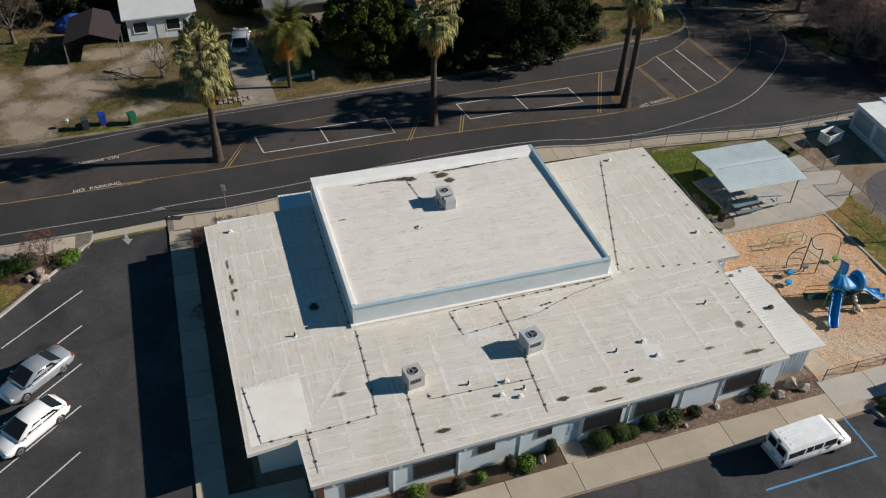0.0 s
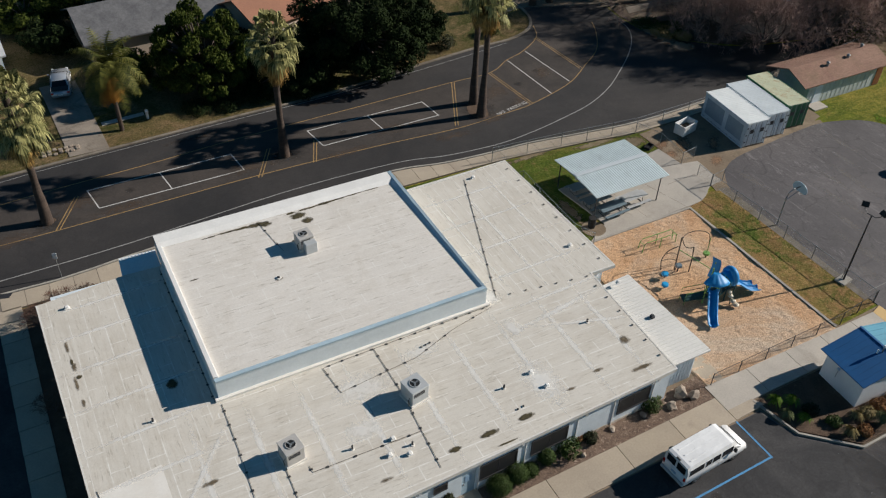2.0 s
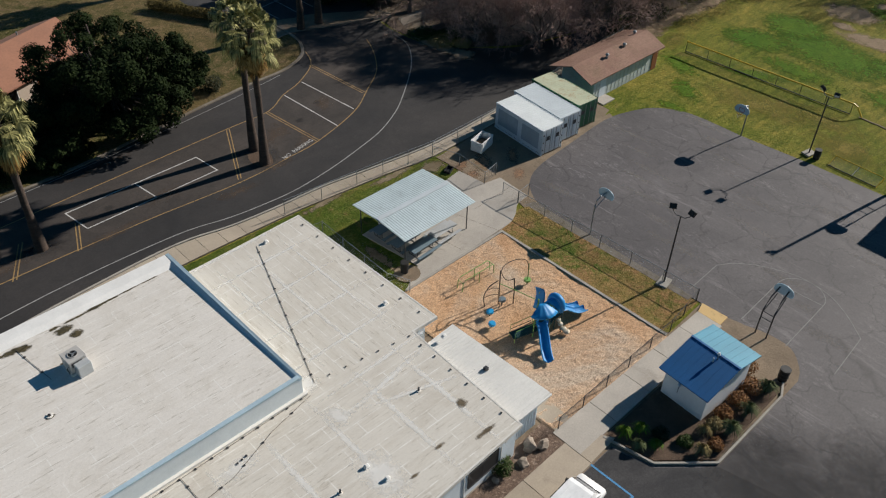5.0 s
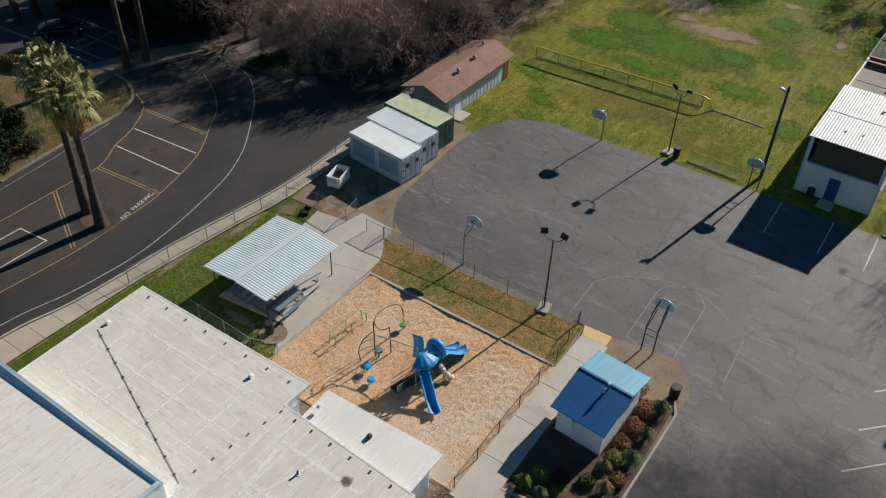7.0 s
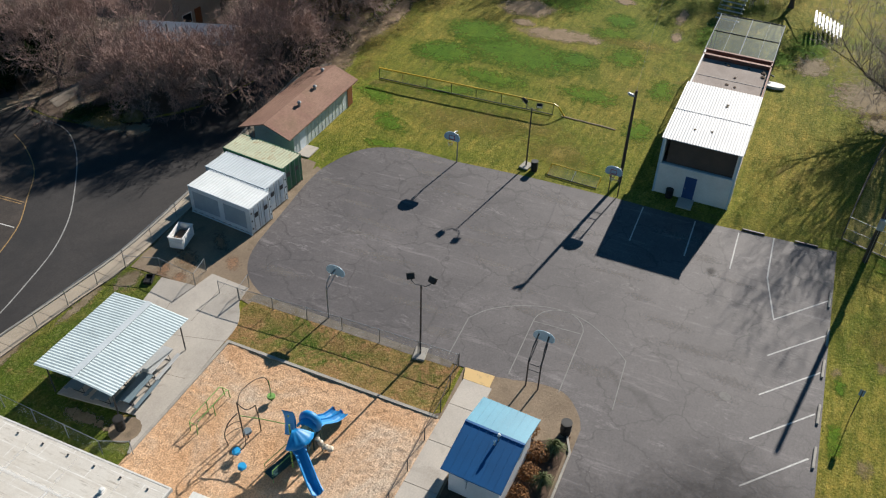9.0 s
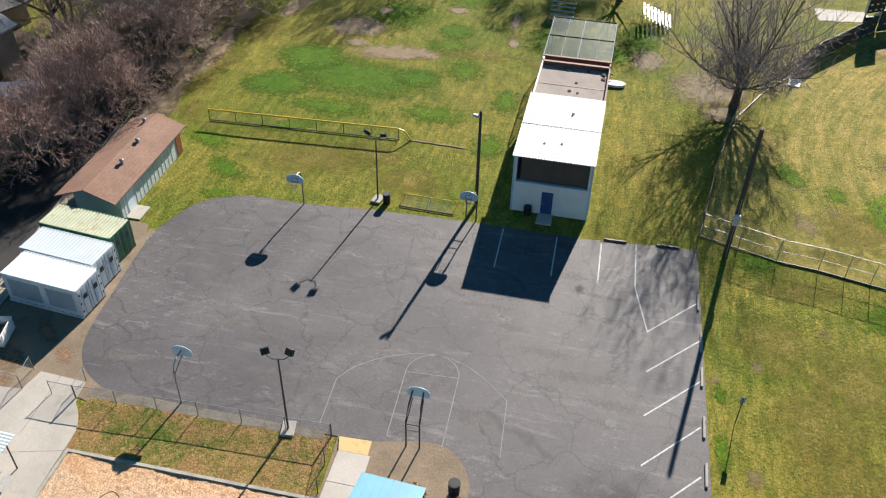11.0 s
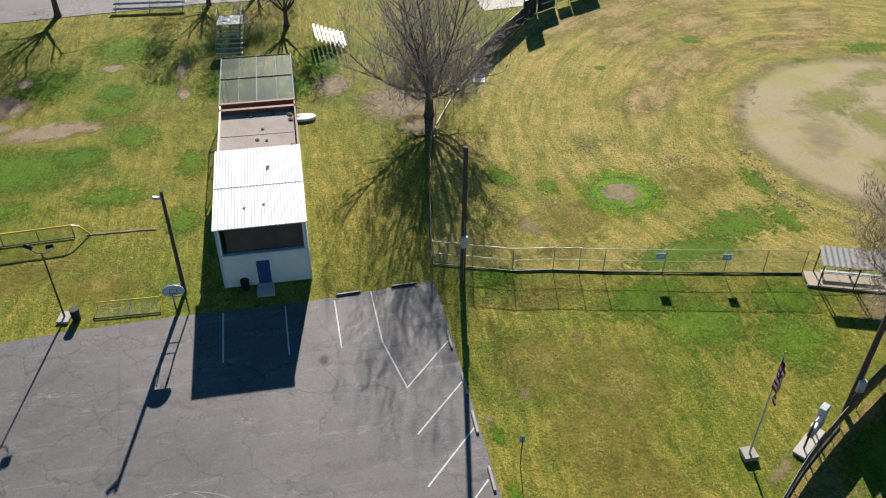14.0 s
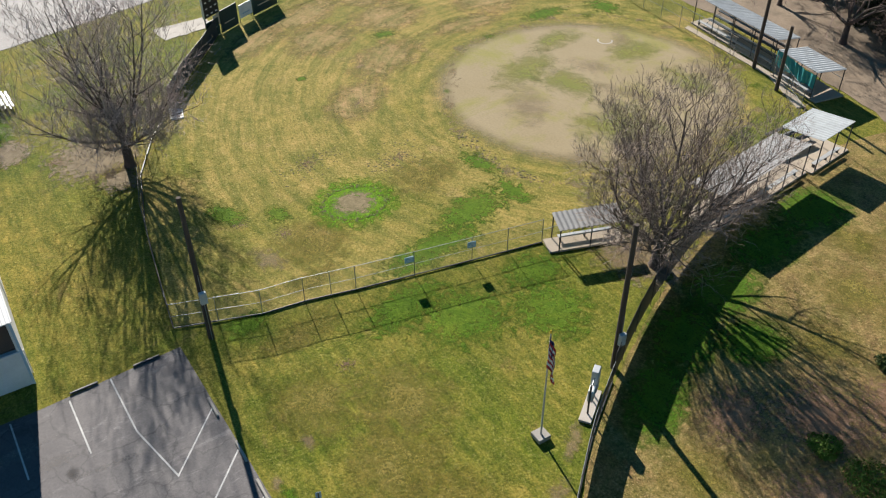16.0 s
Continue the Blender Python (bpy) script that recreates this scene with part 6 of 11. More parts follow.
        part("window_frame", fr, DARKSTEEL, w)
        part("mullion", front((x0 + x1) / 2 - 0.02, (x0 + x1) / 2 + 0.02, -0.06, -0.05, h0, h1), DARKSTEEL, w)
    d = add("door", front(4.22, 5.08, 0.08, 0.13, 0.1, 2.08), TRIMBLUE, b, "pale blue metal door")
    part("door_pane", front(4.45, 4.85, 0.06, 0.08, 1.2, 1.75), SIGNBLUE, d)
    part("door_handle", front(4.32, 4.4, 0.03, 0.08, 1.0, 1.1), GALV, d)
    # drip boxes and flood lamps under the eaves
    for x in (-9.6, -5.9, -2.2, 1.4, 7.9, 12.3, 17.2, 17.7):
        y = 16.35 + 0.035 * (x + 10.6)
        add("eave_lamp", box(bmesh.new(), x, x + 0.2, y - 0.06, y + 0.12, 2.42, 2.64, 0.03), WHITEPAINT, b, "small white lamp box under the eave")
    # annex with ribbed metal roof
    an = [(19.05, 17.75), (22.1, 17.9), (21.8, 25.65), (19.4, 25.5)]
    add("annex_roof", slab(bmesh.new(), an, 2.62, 2.7), ANNEXROOF, b, "ribbed pale metal annex roof")
    for i in range(30):
        t = i / 29
        y0, y1 = 17.8 + 7.65 * t, 17.95 + 7.6 * t
        add("roof_rib", box(bmesh.new(), 19.15, 22.0 - 0.2 * t, y0, y0 + 0.05, 2.7, 2.725), ANNEXROOF)
    add("annex_wall", box(bmesh.new(), 19.0, 21.5, 18.2, 18.4, 0, 2.6), WALLBLUE)
    add("annex_wall", box(bmesh.new(), 21.3, 21.5, 18.4, 25.1, 0, 2.6), WALLBLUE)
    for i in range(10):
        add("batten", box(bmesh.new(), 19.1 + 0.25 * i, 19.14 + 0.25 * i, 18.17, 18.2, 0.05, 2.58), WALLBLUE)
    add("gutter", box(bmesh.new(), 19.0, 22.1, 17.74, 17.84, 2.56, 2.68), PARAPET)
    # ribbed awning on the north-west corner
    add("awning", slab(bmesh.new(), [(-8.5, 40.1), (-6.0, 40.0), (-5.95, 41.85), (-8.35, 41.95)], 2.85, 2.92), AWNMETAL, b, "ribbed white metal awning")
    for i in range(11):
        add("awning_rib", box(bmesh.new(), -8.35 + 0.22 * i, -8.3 + 0.22 * i, 40.1, 41.85, 2.92, 2.95), AWNMETAL)
    for x in (-8.2, -6.2):
        add("awning_post", rod(bmesh.new(), (x, 41.7, 0), (x, 41.7, 2.86), 0.04), GALV)
    # brick-like pier at the front corner
    add("corner_pier", box(bmesh.new(), -10.42, -10.0, 16.3, 16.54, 0, 2.75), RUSTSTEEL)
    return b


school_building()


def roof_pipe(pts, supports=1.6, z=3.0):
    """Conduit on small blocks across the roof."""
    t = thing("roof_conduit", (pts[0][0], pts[0][1], z), "thin dark conduit on small blocks across the roof", "conduit", "roof conduits")
    o = Vector((pts[0][0], pts[0][1], z))
    part("pipe", tube(bmesh.new(), [Vector((x, y, z + 0.03)) - o for x, y in pts], 0.013, 6), BLACKPIPE, t)
    for a, b in zip(pts, pts[1:]):
        a, b = Vector(a), Vector(b)
        n = max(1, int((b - a).length / supports))
        for i in range(n):
            p = a + (b - a) * (i + 0.5) / n - o.xy
            part("support_block", box(bmesh.new(), p.x - 0.075, p.x + 0.075, p.y - 0.06, p.y + 0.06, 0.0, 0.045, 0.01), DARKSTEEL, t)
    return t


roof_pipe([(16.9, 39.7), (12.4, 27.35)], 1.3)
roof_pipe([(-5.9, 26.7), (-6.0, 23.5), (-6.2, 19.9), (-9.5, 19.7), (-12.7, 19.7), (-13.2, 24.0)], 1.05)
roof_pipe([(-4.2, 21.0), (-4.35, 16.7)], 1.0)
roof_pipe([(3.45, 26.75), (3.5, 23.0), (3.1, 17.4)], 1.0)
roof_pipe([(-3.05, 20.6), (-3.0, 20.15), (3.3, 20.0)], 1.35)
roof_pipe([(0.45, 24.5), (5.5, 25.0), (8.6, 26.1), (11.7, 26.75)], 1.6)
roof_pipe([(0.4, 24.45), (0.15, 26.65), (0.9, 26.72), (11.6, 26.9)], 0.9)
for i in range(6):
    t = thing("roof_clip", (13.4 + 1.1 * i, 27.25 - 0.16 * i, 3.03), "small dark clip on the flat roof", "clip", "roof clips")
    part("block", box(bmesh.new(), -0.06, 0.06, -0.05, 0.05, 0, 0.04, 0.012), DARKSTEEL, t)
for i in range(8):
    t = thing("roof_clip", (20.75 - 0.02 * i, 27.6 + 1.7 * i, 3.03), "small dark clip on the roof edge", "clip", "roof clips")
    part("block", box(bmesh.new(), -0.045, 0.045, -0.06, 0.06, 0, 0.05, 0.012), DARKSTEEL, t)
for x, y in ((18.9, 25.4), (18.9, 24.2), (18.85, 22.8), (18.8, 21.4), (18.75, 20.0), (18.7, 18.6), (8.8, 18.9), (9.2, 18.95), (6.1, 25.6), (6.4, 25.65), (6.7, 25.7)):
    t = thing("roof_clip", (x, y, 3.03), "small dark clip on the flat roof", "clip", "roof clips")
    part("block", box(bmesh.new(), -0.05, 0.05, -0.06, 0.06, 0, 0.05, 0.012), DARKSTEEL, t)
roof_pipe([(-10.2, 20.0), (-10.1, 17.0)], 1.1)
roof_pipe([(-6.2, 39.5), (-6.2, 27.0)], 0.95)


def vent(x, y, z, h, r, m, lab):
    t = thing("roof_vent", (x, y, z), lab, "vent", "roof vents")
    part("pipe", rod(bmesh.new(), (0, 0, 0), (0, 0, h), r, r, 8), m, t)
    part("flange", rod(bmesh.new(), (0, 0, 0), (0, 0, 0.04), r * 2.2, r * 2.0, 10), ROOFPATCH, t)
    return t


for x, y in ((8.9, 20.6), (-0.6, 20.6), (-9.6, 27.2), (2.4, 19.4), (16.4, 22.9)):
    vent(x, y, 3.0, 0.28, 0.06, DARKSTEEL, "short dark vent pipe on the flat roof")
for x, y in ((-12.2, 38.4), (17.6, 39.6), (19.7, 29.6), (1.0, 19.3), (1.6, 20.2), (2.0, 18.9), (10.9, 20.9), (11.2, 19.6), (20.4, 25.0)):
    t = thing("roof_hood", (x, y, 3.0), "small white hooded roof vent", "vent", "roof hoods")
    part("base", box(bmesh.new(), -0.16, 0.16, -0.12, 0.12, 0, 0.1, 0.02), PARAPET, t)
    part("hood", box(bmesh.new(), -0.12, 0.12, -0.1, 0.1, 0.1, 0.24, 0.04), PARAPET, t)
vent(0.13, 33.85, 4.36, 0.1, 0.09, DARKSTEEL, "short dark drain on the upper roof")
t = thing("roof_scupper", (20.6, 21.6, 2.7), "dark vent cap on the annex roof", "vent", "roof vents")
part("cap", box(bmesh.new(), -0.14, 0.14, -0.14, 0.14, 0, 0.22, 0.04), DARKSTEEL, t)


def condenser(x, y, z, sx, sy, h, rz, m, lab, fan_dx=0.0):
    """Packaged roof unit: cabinet with corner posts, louvres, fan ring with blades, curb."""
    t = thing("rooftop_unit", (x, y, z), lab, "air conditioner", "rooftop units", rz)
    part("curb", box(bmesh.new(), -sx / 2 - 0.06, sx / 2 + 0.06, -sy / 2 - 0.06, sy / 2 + 0.06, 0, 0.12), ROOFPATCH, t)
    body = part("cabinet", box(bmesh.new(), -sx / 2, sx / 2, -sy / 2, sy / 2, 0.12, h, 0.03), m, t)
    part("lid", box(bmesh.new(), -sx / 2 - 0.03, sx / 2 + 0.03, -sy / 2 - 0.03, sy / 2 + 0.03, h, h + 0.05, 0.02), m, t)
    r = min(sx, sy) * 0.27
    f = part("fan_well", rod(bmesh.new(), (fan_dx, 0, h + 0.05), (fan_dx, 0, h + 0.062), r, r, 20), BLACK, t, "dark round fan opening")
    bm = bmesh.new()
    for k in range(20):
        a0, a1 = 2 * math.pi * k / 20, 2 * math.pi * (k + 1) / 20
        rod(bm, (fan_dx + r * math.cos(a0), r * math.sin(a0), h + 0.08), (fan_dx + r * math.cos(a1), r * math.sin(a1), h + 0.08), 0.025, n=4)
    part("fan_ring", bm, m, t)
    for k in range(3):
        a = 2 * math.pi * k / 3
        part("fan_blade", rod(bmesh.new(), (fan_dx, 0, h + 0.075), (fan_dx + r * 0.8 * math.cos(a), r * 0.8 * math.sin(a), h + 0.075), 0.03, 0.07, 4), GALV, f)
    part("hub", rod(bmesh.new(), (fan_dx, 0, h + 0.06), (fan_dx, 0, h + 0.1), r * 0.28, r * 0.24, 10), GALV, f)
    for side in (-1, 1):
        for k in range(4):
            zz = h * 0.62 + 0.075 * k
            part("louvre", box(bmesh.new(), -sx * 0.4, sx * 0.25, side * sy / 2 - 0.012, side * sy / 2 + 0.012, zz, zz + 0.05), DARKSTEEL, body)
    part("service_panel", box(bmesh.new(), sx / 2 - 0.01, sx / 2 + 0.012, -sy * 0.35, sy * 0.35, 0.25, h * 0.6), DARKSTEEL, body)
    part("conduit", tube(bmesh.new(), [(-sx / 2 - 0.05, -sy * 0.3, 0.05), (-sx / 2 - 0.12, -sy * 0.3, 0.5), (-sx / 2, -sy * 0.3, 0.6)], 0.03, 6), DARKSTEEL, t)
    return t


condenser(-3.65, 21.55, 3.0, 1.05, 1.05, 1.05, 8, ACTAN, "tan rooftop air conditioner with a round fan grille")
condenser(4.0, 22.35, 3.0, 1.15, 1.15, 1.12, 10, ACGREY, "grey rooftop air conditioner with a round fan grille")
unit = condenser(2.75, 36.15, 4.36, 1.0, 1.0, 0.95, 4, ACTAN, "pale grey rooftop air conditioner unit on the raised roof")
part("duct_box", box(bmesh.new(), -0.3, 0.5, -1.0, -0.5, 0.0, 0.8, 0.03), ACGREY, unit, "grey metal duct box")
roof_pipe([(1.3, 36.2), (0.8, 39.6)], 1.4, 4.36)


# ---- picnic shelter ----
def picnic_shelter():
    t = thing("picnic_shelter", (28.5, 36.6, 0.06), "open picnic shelter with a corrugated metal roof", "shelter")
    bm = bmesh.new()
    n = 34
    for half, (ya, yb, za, zb) in enumerate(((-2.95, 0.0, 2.60, 2.80), (0.0, 2.85, 2.80, 2.55))):
        rows = []
        for k in range(n * 2 + 1):
            x = -3.5 + 7.0 * k / (n * 2)
            dz = 0.024 if k % 2 else 0.0
            rows.append((bm.verts.new((x, ya, za + dz)), bm.verts.new((x, yb, zb + dz)), bm.verts.new((x, yb, zb + dz - 0.012)), bm.verts.new((x, ya, za + dz - 0.012))))
        for a, b in zip(rows, rows[1:]):
            for i in range(4):
                j = (i + 1) % 4
                bm.faces.new((a[i], a[j], b[j], b[i]))
    part("roof", bm, ROOFMETAL, t, "corrugated pale metal roof")
    part("ridge_cap", box(bmesh.new(), -3.5, 3.5, -0.22, 0.22, 2.835, 2.87, 0.02), CONROOFG, t)
    for y in (-2.5, 0.0, 2.4):
        part("beam", box(bmesh.new(), -3.4, 3.4, y - 0.05, y + 0.05, 2.42, 2.56), GALV, t)
    for x in (-3.1, 3.1):
        part("beam", box(bmesh.new(), x - 0.05, x + 0.05, -2.7, 2.6, 2.30, 2.42), GALV, t)
        for y in (-2.5, 2.4):
            part("post", rod(bmesh.new(), (x, y, 0), (x, y, 2.4), 0.045, n=8), DARKSTEEL, t)
    return t


picnic_shelter()


def picnic_table(x, y, rz, m, lab):
    t = thing("picnic_table", (x, y, 0.06), lab, "picnic table", "picnic tables", rz)
    part("tabletop", box(bmesh.new(), -1.2, 1.2, -0.38, 0.38, 0.70, 0.75, 0.01), m, t)
    for s in (-1, 1):
        part("bench", box(bmesh.new(), -1.2, 1.2, s * 0.72 - 0.13, s * 0.72 + 0.13, 0.42, 0.46, 0.01), m, t)
        part("leg", tube(bmesh.new(), [(s * 0.8, -0.72, 0.42), (s * 0.8, -0.55, 0.02), (s * 0.8, 0.55, 0.02), (s * 0.8, 0.72, 0.42)], 0.03, 6), DARKSTEEL, t)
        part("leg", tube(bmesh.new(), [(s * 0.8, -0.3, 0.02), (s * 0.8, -0.2, 0.7), (s * 0.8, 0.2, 0.7), (s * 0.8, 0.3, 0.02)], 0.03, 6), DARKSTEEL, t)
    return t


for x, y in ((26.8, 35.6), (26.8, 37.6), (29.2, 37.6)):
    picnic_table(x, y, 2, TABLEBLUE, "blue-grey picnic table under the shelter")
picnic_table(29.6, 34.6, 3, BENCHWHITE, "pale aluminium picnic table at the edge of the shelter")
picnic_table(27.3, 34.3, 3, TABLEBLUE, "blue-grey picnic table under the shelter")


# ---- shipping containers ----
def container(x, y, rz, wall, roof, patches, lab):
    """A six metre steel container with corrugated sides, corner posts and doors."""
    t = thing("shipping_container", (x, y, 0.0), lab, "container", "shipping containers", rz)
    L, W, H = 5.9, 2.44, 2.5
    for s in (-1, 1):
        bm = bmesh.new()
        n = 40
        row = []
        for k in range(n + 1):
            yy = -L / 2 + 0.12 + (L - 0.24) * k / n
            xx = s * (W / 2 - (0.04 if (k // 2) % 2 else 0.005))
            row.append((bm.verts.new((xx, yy, 0.15)), bm.verts.new((xx, yy, H - 0.1))))
        for a, b in zip(row, row[1:]):
            bm.faces.new((a[0], b[0], b[1], a[1]))
        sd = part("side_wall", bm, wall, t)
        if patches and s == patches:
            for y0, y1 in ((-2.5, -0.4), (0.1, 2.6)):
                part("paint_patch", box(bmesh.new(), s * (W / 2 - 0.004), s * (W / 2 + 0.004), y0, y1, 0.5, 2.05), CONPATCH, sd, "grey overpainted patch")
        for e in (-1, 1):
            part("corner_post", box(bmesh.new(), s * W / 2 - 0.08 if s > 0 else -W / 2, W / 2 if s > 0 else -W / 2 + 0.08, e * L / 2 - 0.12 if e > 0 else -L / 2, L / 2 if e > 0 else -L / 2 + 0.12, 0, H, 0.01), wall, t)
        part("rail", box(bmesh.new(), s * (W / 2) - 0.06, s * (W / 2) + 0.0, -L / 2, L / 2, H - 0.1, H), wall, t)
        part("rail", box(bmesh.new(), s * (W / 2) - 0.06, s * (W / 2) + 0.0, -L / 2, L / 2, 0.02, 0.15), wall, t)
    bm = bmesh.new()
    n = 88
    row = []
    for k in range(n + 1):
        yy = -L / 2 + L * k / n
        dz = 0.025 if (k // 2) % 2 else 0.0
        row.append((bm.verts.new((-W / 2, yy, H + dz - 0.03)), bm.verts.new((W / 2, yy, H + dz - 0.03))))
    for a, b in zip(row, row[1:]):
        bm.faces.new((a[0], a[1], b[1], b[0]))
    part("roof", bm, roof, t)
    part("end_wall", box(bmesh.new(), -W / 2 + 0.08, W / 2 - 0.08, L / 2 - 0.06, L / 2 - 0.01, 0.1, H - 0.05), wall, t)
    for s in (-1, 1):
        d = part("door", box(bmesh.new(), min(s * 0.02, s * 1.12), max(s * 0.02, s * 1.12), -L / 2 - 0.0, -L / 2 + 0.05, 0.12, H - 0.08, 0.01), wall, t)
        for k in (0.3, 0.85):
            part("lock_rod", rod(bmesh.new(), (s * k, -L / 2 - 0.04, 0.15), (s * k, -L / 2 - 0.04, H - 0.12), 0.022), GALV, d)
        for z in (0.5, 1.2, 1.9):
            part("hinge", box(bmesh.new(), s * 1.08 - 0.06, s * 1.08 + 0.06, -L / 2 - 0.03, -L / 2, z, z + 0.12), DARKSTEEL, d)
        part("label_bars", box(bmesh.new(), s * 0.55 - 0.2, s * 0.55 + 0.2, -L / 2 - 0.006, -L / 2 - 0.001, 1.35, 1.75), DARKSTEEL, d)
    part("floor", box(bmesh.new(), -W / 2 + 0.05, W / 2 - 0.05, -L / 2 + 0.05, L / 2 - 0.05, 0.1, 0.16), DARKSTEEL, t)
    return t


container(44.85, 39.75, -5, CONWHITE, CONROOFW, -1, "white shipping container with grey overpainted patches")
container(47.55, 40.1, -5, CONWHITE, CONROOFG, 0, "pale blue-white shipping container")
container(50.35, 40.45, -5, CONGREEN, CONROOFY, 0, "dark green shipping container with a faded yellow-green roof")


def dumpster(x, y, rz):
    t = thing("dumpster", (x, y, 0.0), "open white steel dumpster standing on the dirt", "dumpster", "", rz)
    bm = bmesh.new()
    for y0, y1, x0, x1 in ((-0.54, -0.49, -0.92, 0.92), (0.49, 0.54, -0.92, 0.92), (-0.49, 0.49, -0.92, -0.87), (-0.49, 0.49, 0.87, 0.92)):
        box(bm, x0, x1, y0, y1, 0.15, 1.1)
    part("body", bm, WHITEPAINT, t)
    part("floor", box(bmesh.new(), -0.87, 0.87, -0.49, 0.49, 0.15, 0.2), DARKSTEEL, t)
    part("rim", strip(bmesh.new(), [(-0.92, -0.54), (0.92, -0.54), (0.92, 0.54), (-0.92, 0.54)], 0.07, 1.07, 1.13, True), WHITEPAINT, t)
    for k in range(5):
        part("rib", box(bmesh.new(), -0.8 + 0.38 * k, -0.74 + 0.38 * k, -0.575, -0.54, 0.2, 1.05), WHITEPAINT, t)
    for sx in (-0.8, 0.8):
        for sy in (-0.42, 0.42):
            part("caster", rod(bmesh.new(), (sx - 0.04, sy, 0.08), (sx + 0.04, sy, 0.08), 0.08, n=10), RUBBER, t)
    part("side_pocket", box(bmesh.new(), -0.99, -0.92, -0.4, 0.4, 0.65, 0.8), WHITEPAINT, t)
    part("rubbish", box(bmesh.new(), -0.8, 0.7, -0.45, 0.45, 0.2, 0.7, 0.1), SOIL, t)
    return t


dumpster(40.45, 41.1, 13)


# ---- kiosk ----
def kiosk():
    t = thing("kiosk_building", (31.3, 13.0, 0), "small white kiosk with a two-tone blue metal roof", "kiosk", "", -3)
    for nm, x0, x1, y0, y1 in (("wall", -2.2, -2.0, -1.5, 1.5), ("wall", 2.0, 2.2, -1.5, 1.5), ("wall", -2.0, 2.0, -1.5, -1.3), ("wall", -2.0, 2.0, 1.3, 1.5)):
        part(nm, box(bmesh.new(), x0, x1, y0, y1, 0.05, 2.28), KIOSKWALL, t)
    for a, b, m, lab in (((-2.65, 2.25), (0.35, 3.0), KIOSKROOF2, "deep blue metal roof slope"), ((0.35, 3.0), (2.75, 2.5), KIOSKROOF, "light blue metal roof slope")):
        bm = bmesh.new()
        for dz0, dz1 in ((0, 0.07),):
            vs = [bm.verts.new((x, y, z + dz)) for dz in (0, 0.07) for (x, z) in (a, b) for y in (-1.75, 1.8)]
            for q in ((0, 1, 3, 2), (4, 6, 7, 5), (0, 4, 5, 1), (2, 3, 7, 6), (0, 2, 6, 4), (1, 5, 7, 3)):
                bm.faces.new([vs[i] for i in q])
        r = part("roof_slope", bm, m, t, lab)
        for k in range(9):
            y = -1.72 + 0.43 * k
            part("roof_rib", rod(bmesh.new(), (a[0], y, a[1] + 0.08), (b[0], y, b[1] + 0.08), 0.022, n=4), m, r)
    part("ridge_trim", box(bmesh.new(), 0.28, 0.42, -1.76, 1.81, 3.06, 3.1), KIOSKROOF2, t)
    for s in (-1.5, 1.3):
        bm = bmesh.new()
        o = [(-2.2, 2.28), (-2.2, 2.34), (0.35, 2.98), (2.2, 2.58), (2.2, 2.28)]
        lo = [bm.verts.new((x, s, z)) for x, z in o]
        hi = [bm.verts.new((x, s + 0.2, z)) for x, z in o]
        bm.faces.new(lo)
        bm.faces.new(list(reversed(hi)))
        for i in range(5):
            j = (i + 1) % 5
            bm.faces.new((lo[i], hi[i], hi[j], lo[j]))
        part("gable", bm, KIOSKWALL, t)
    v = part("roof_vent", rod(bmesh.new(), (0.0, -0.35, 2.95), (0.0, -0.35, 3.45), 0.05), GALV, t)
    part("vent_cap", rod(bmesh.new(), (0.0, -0.35, 3.4), (0.0, -0.35, 3.55), 0.11, 0.06, 8), WHITEPAINT, v)
    part("roof_vent", rod(bmesh.new(), (-0.3, -0.25, 2.85), (-0.3, -0.25, 3.2), 0.05), WHITEPAINT, t)
    lampp = part("wall_lamp", box(bmesh.new(), -2.32, -2.2, 0.3, 0.5, 1.6, 1.75, 0.02), SIGNBLUE, t)
    part("wall_pipe", rod(bmesh.new(), (-2.23, 0.42, 0.9), (-2.23, 0.42, 1.6), 0.02), GALV, t)
    return t


kiosk()


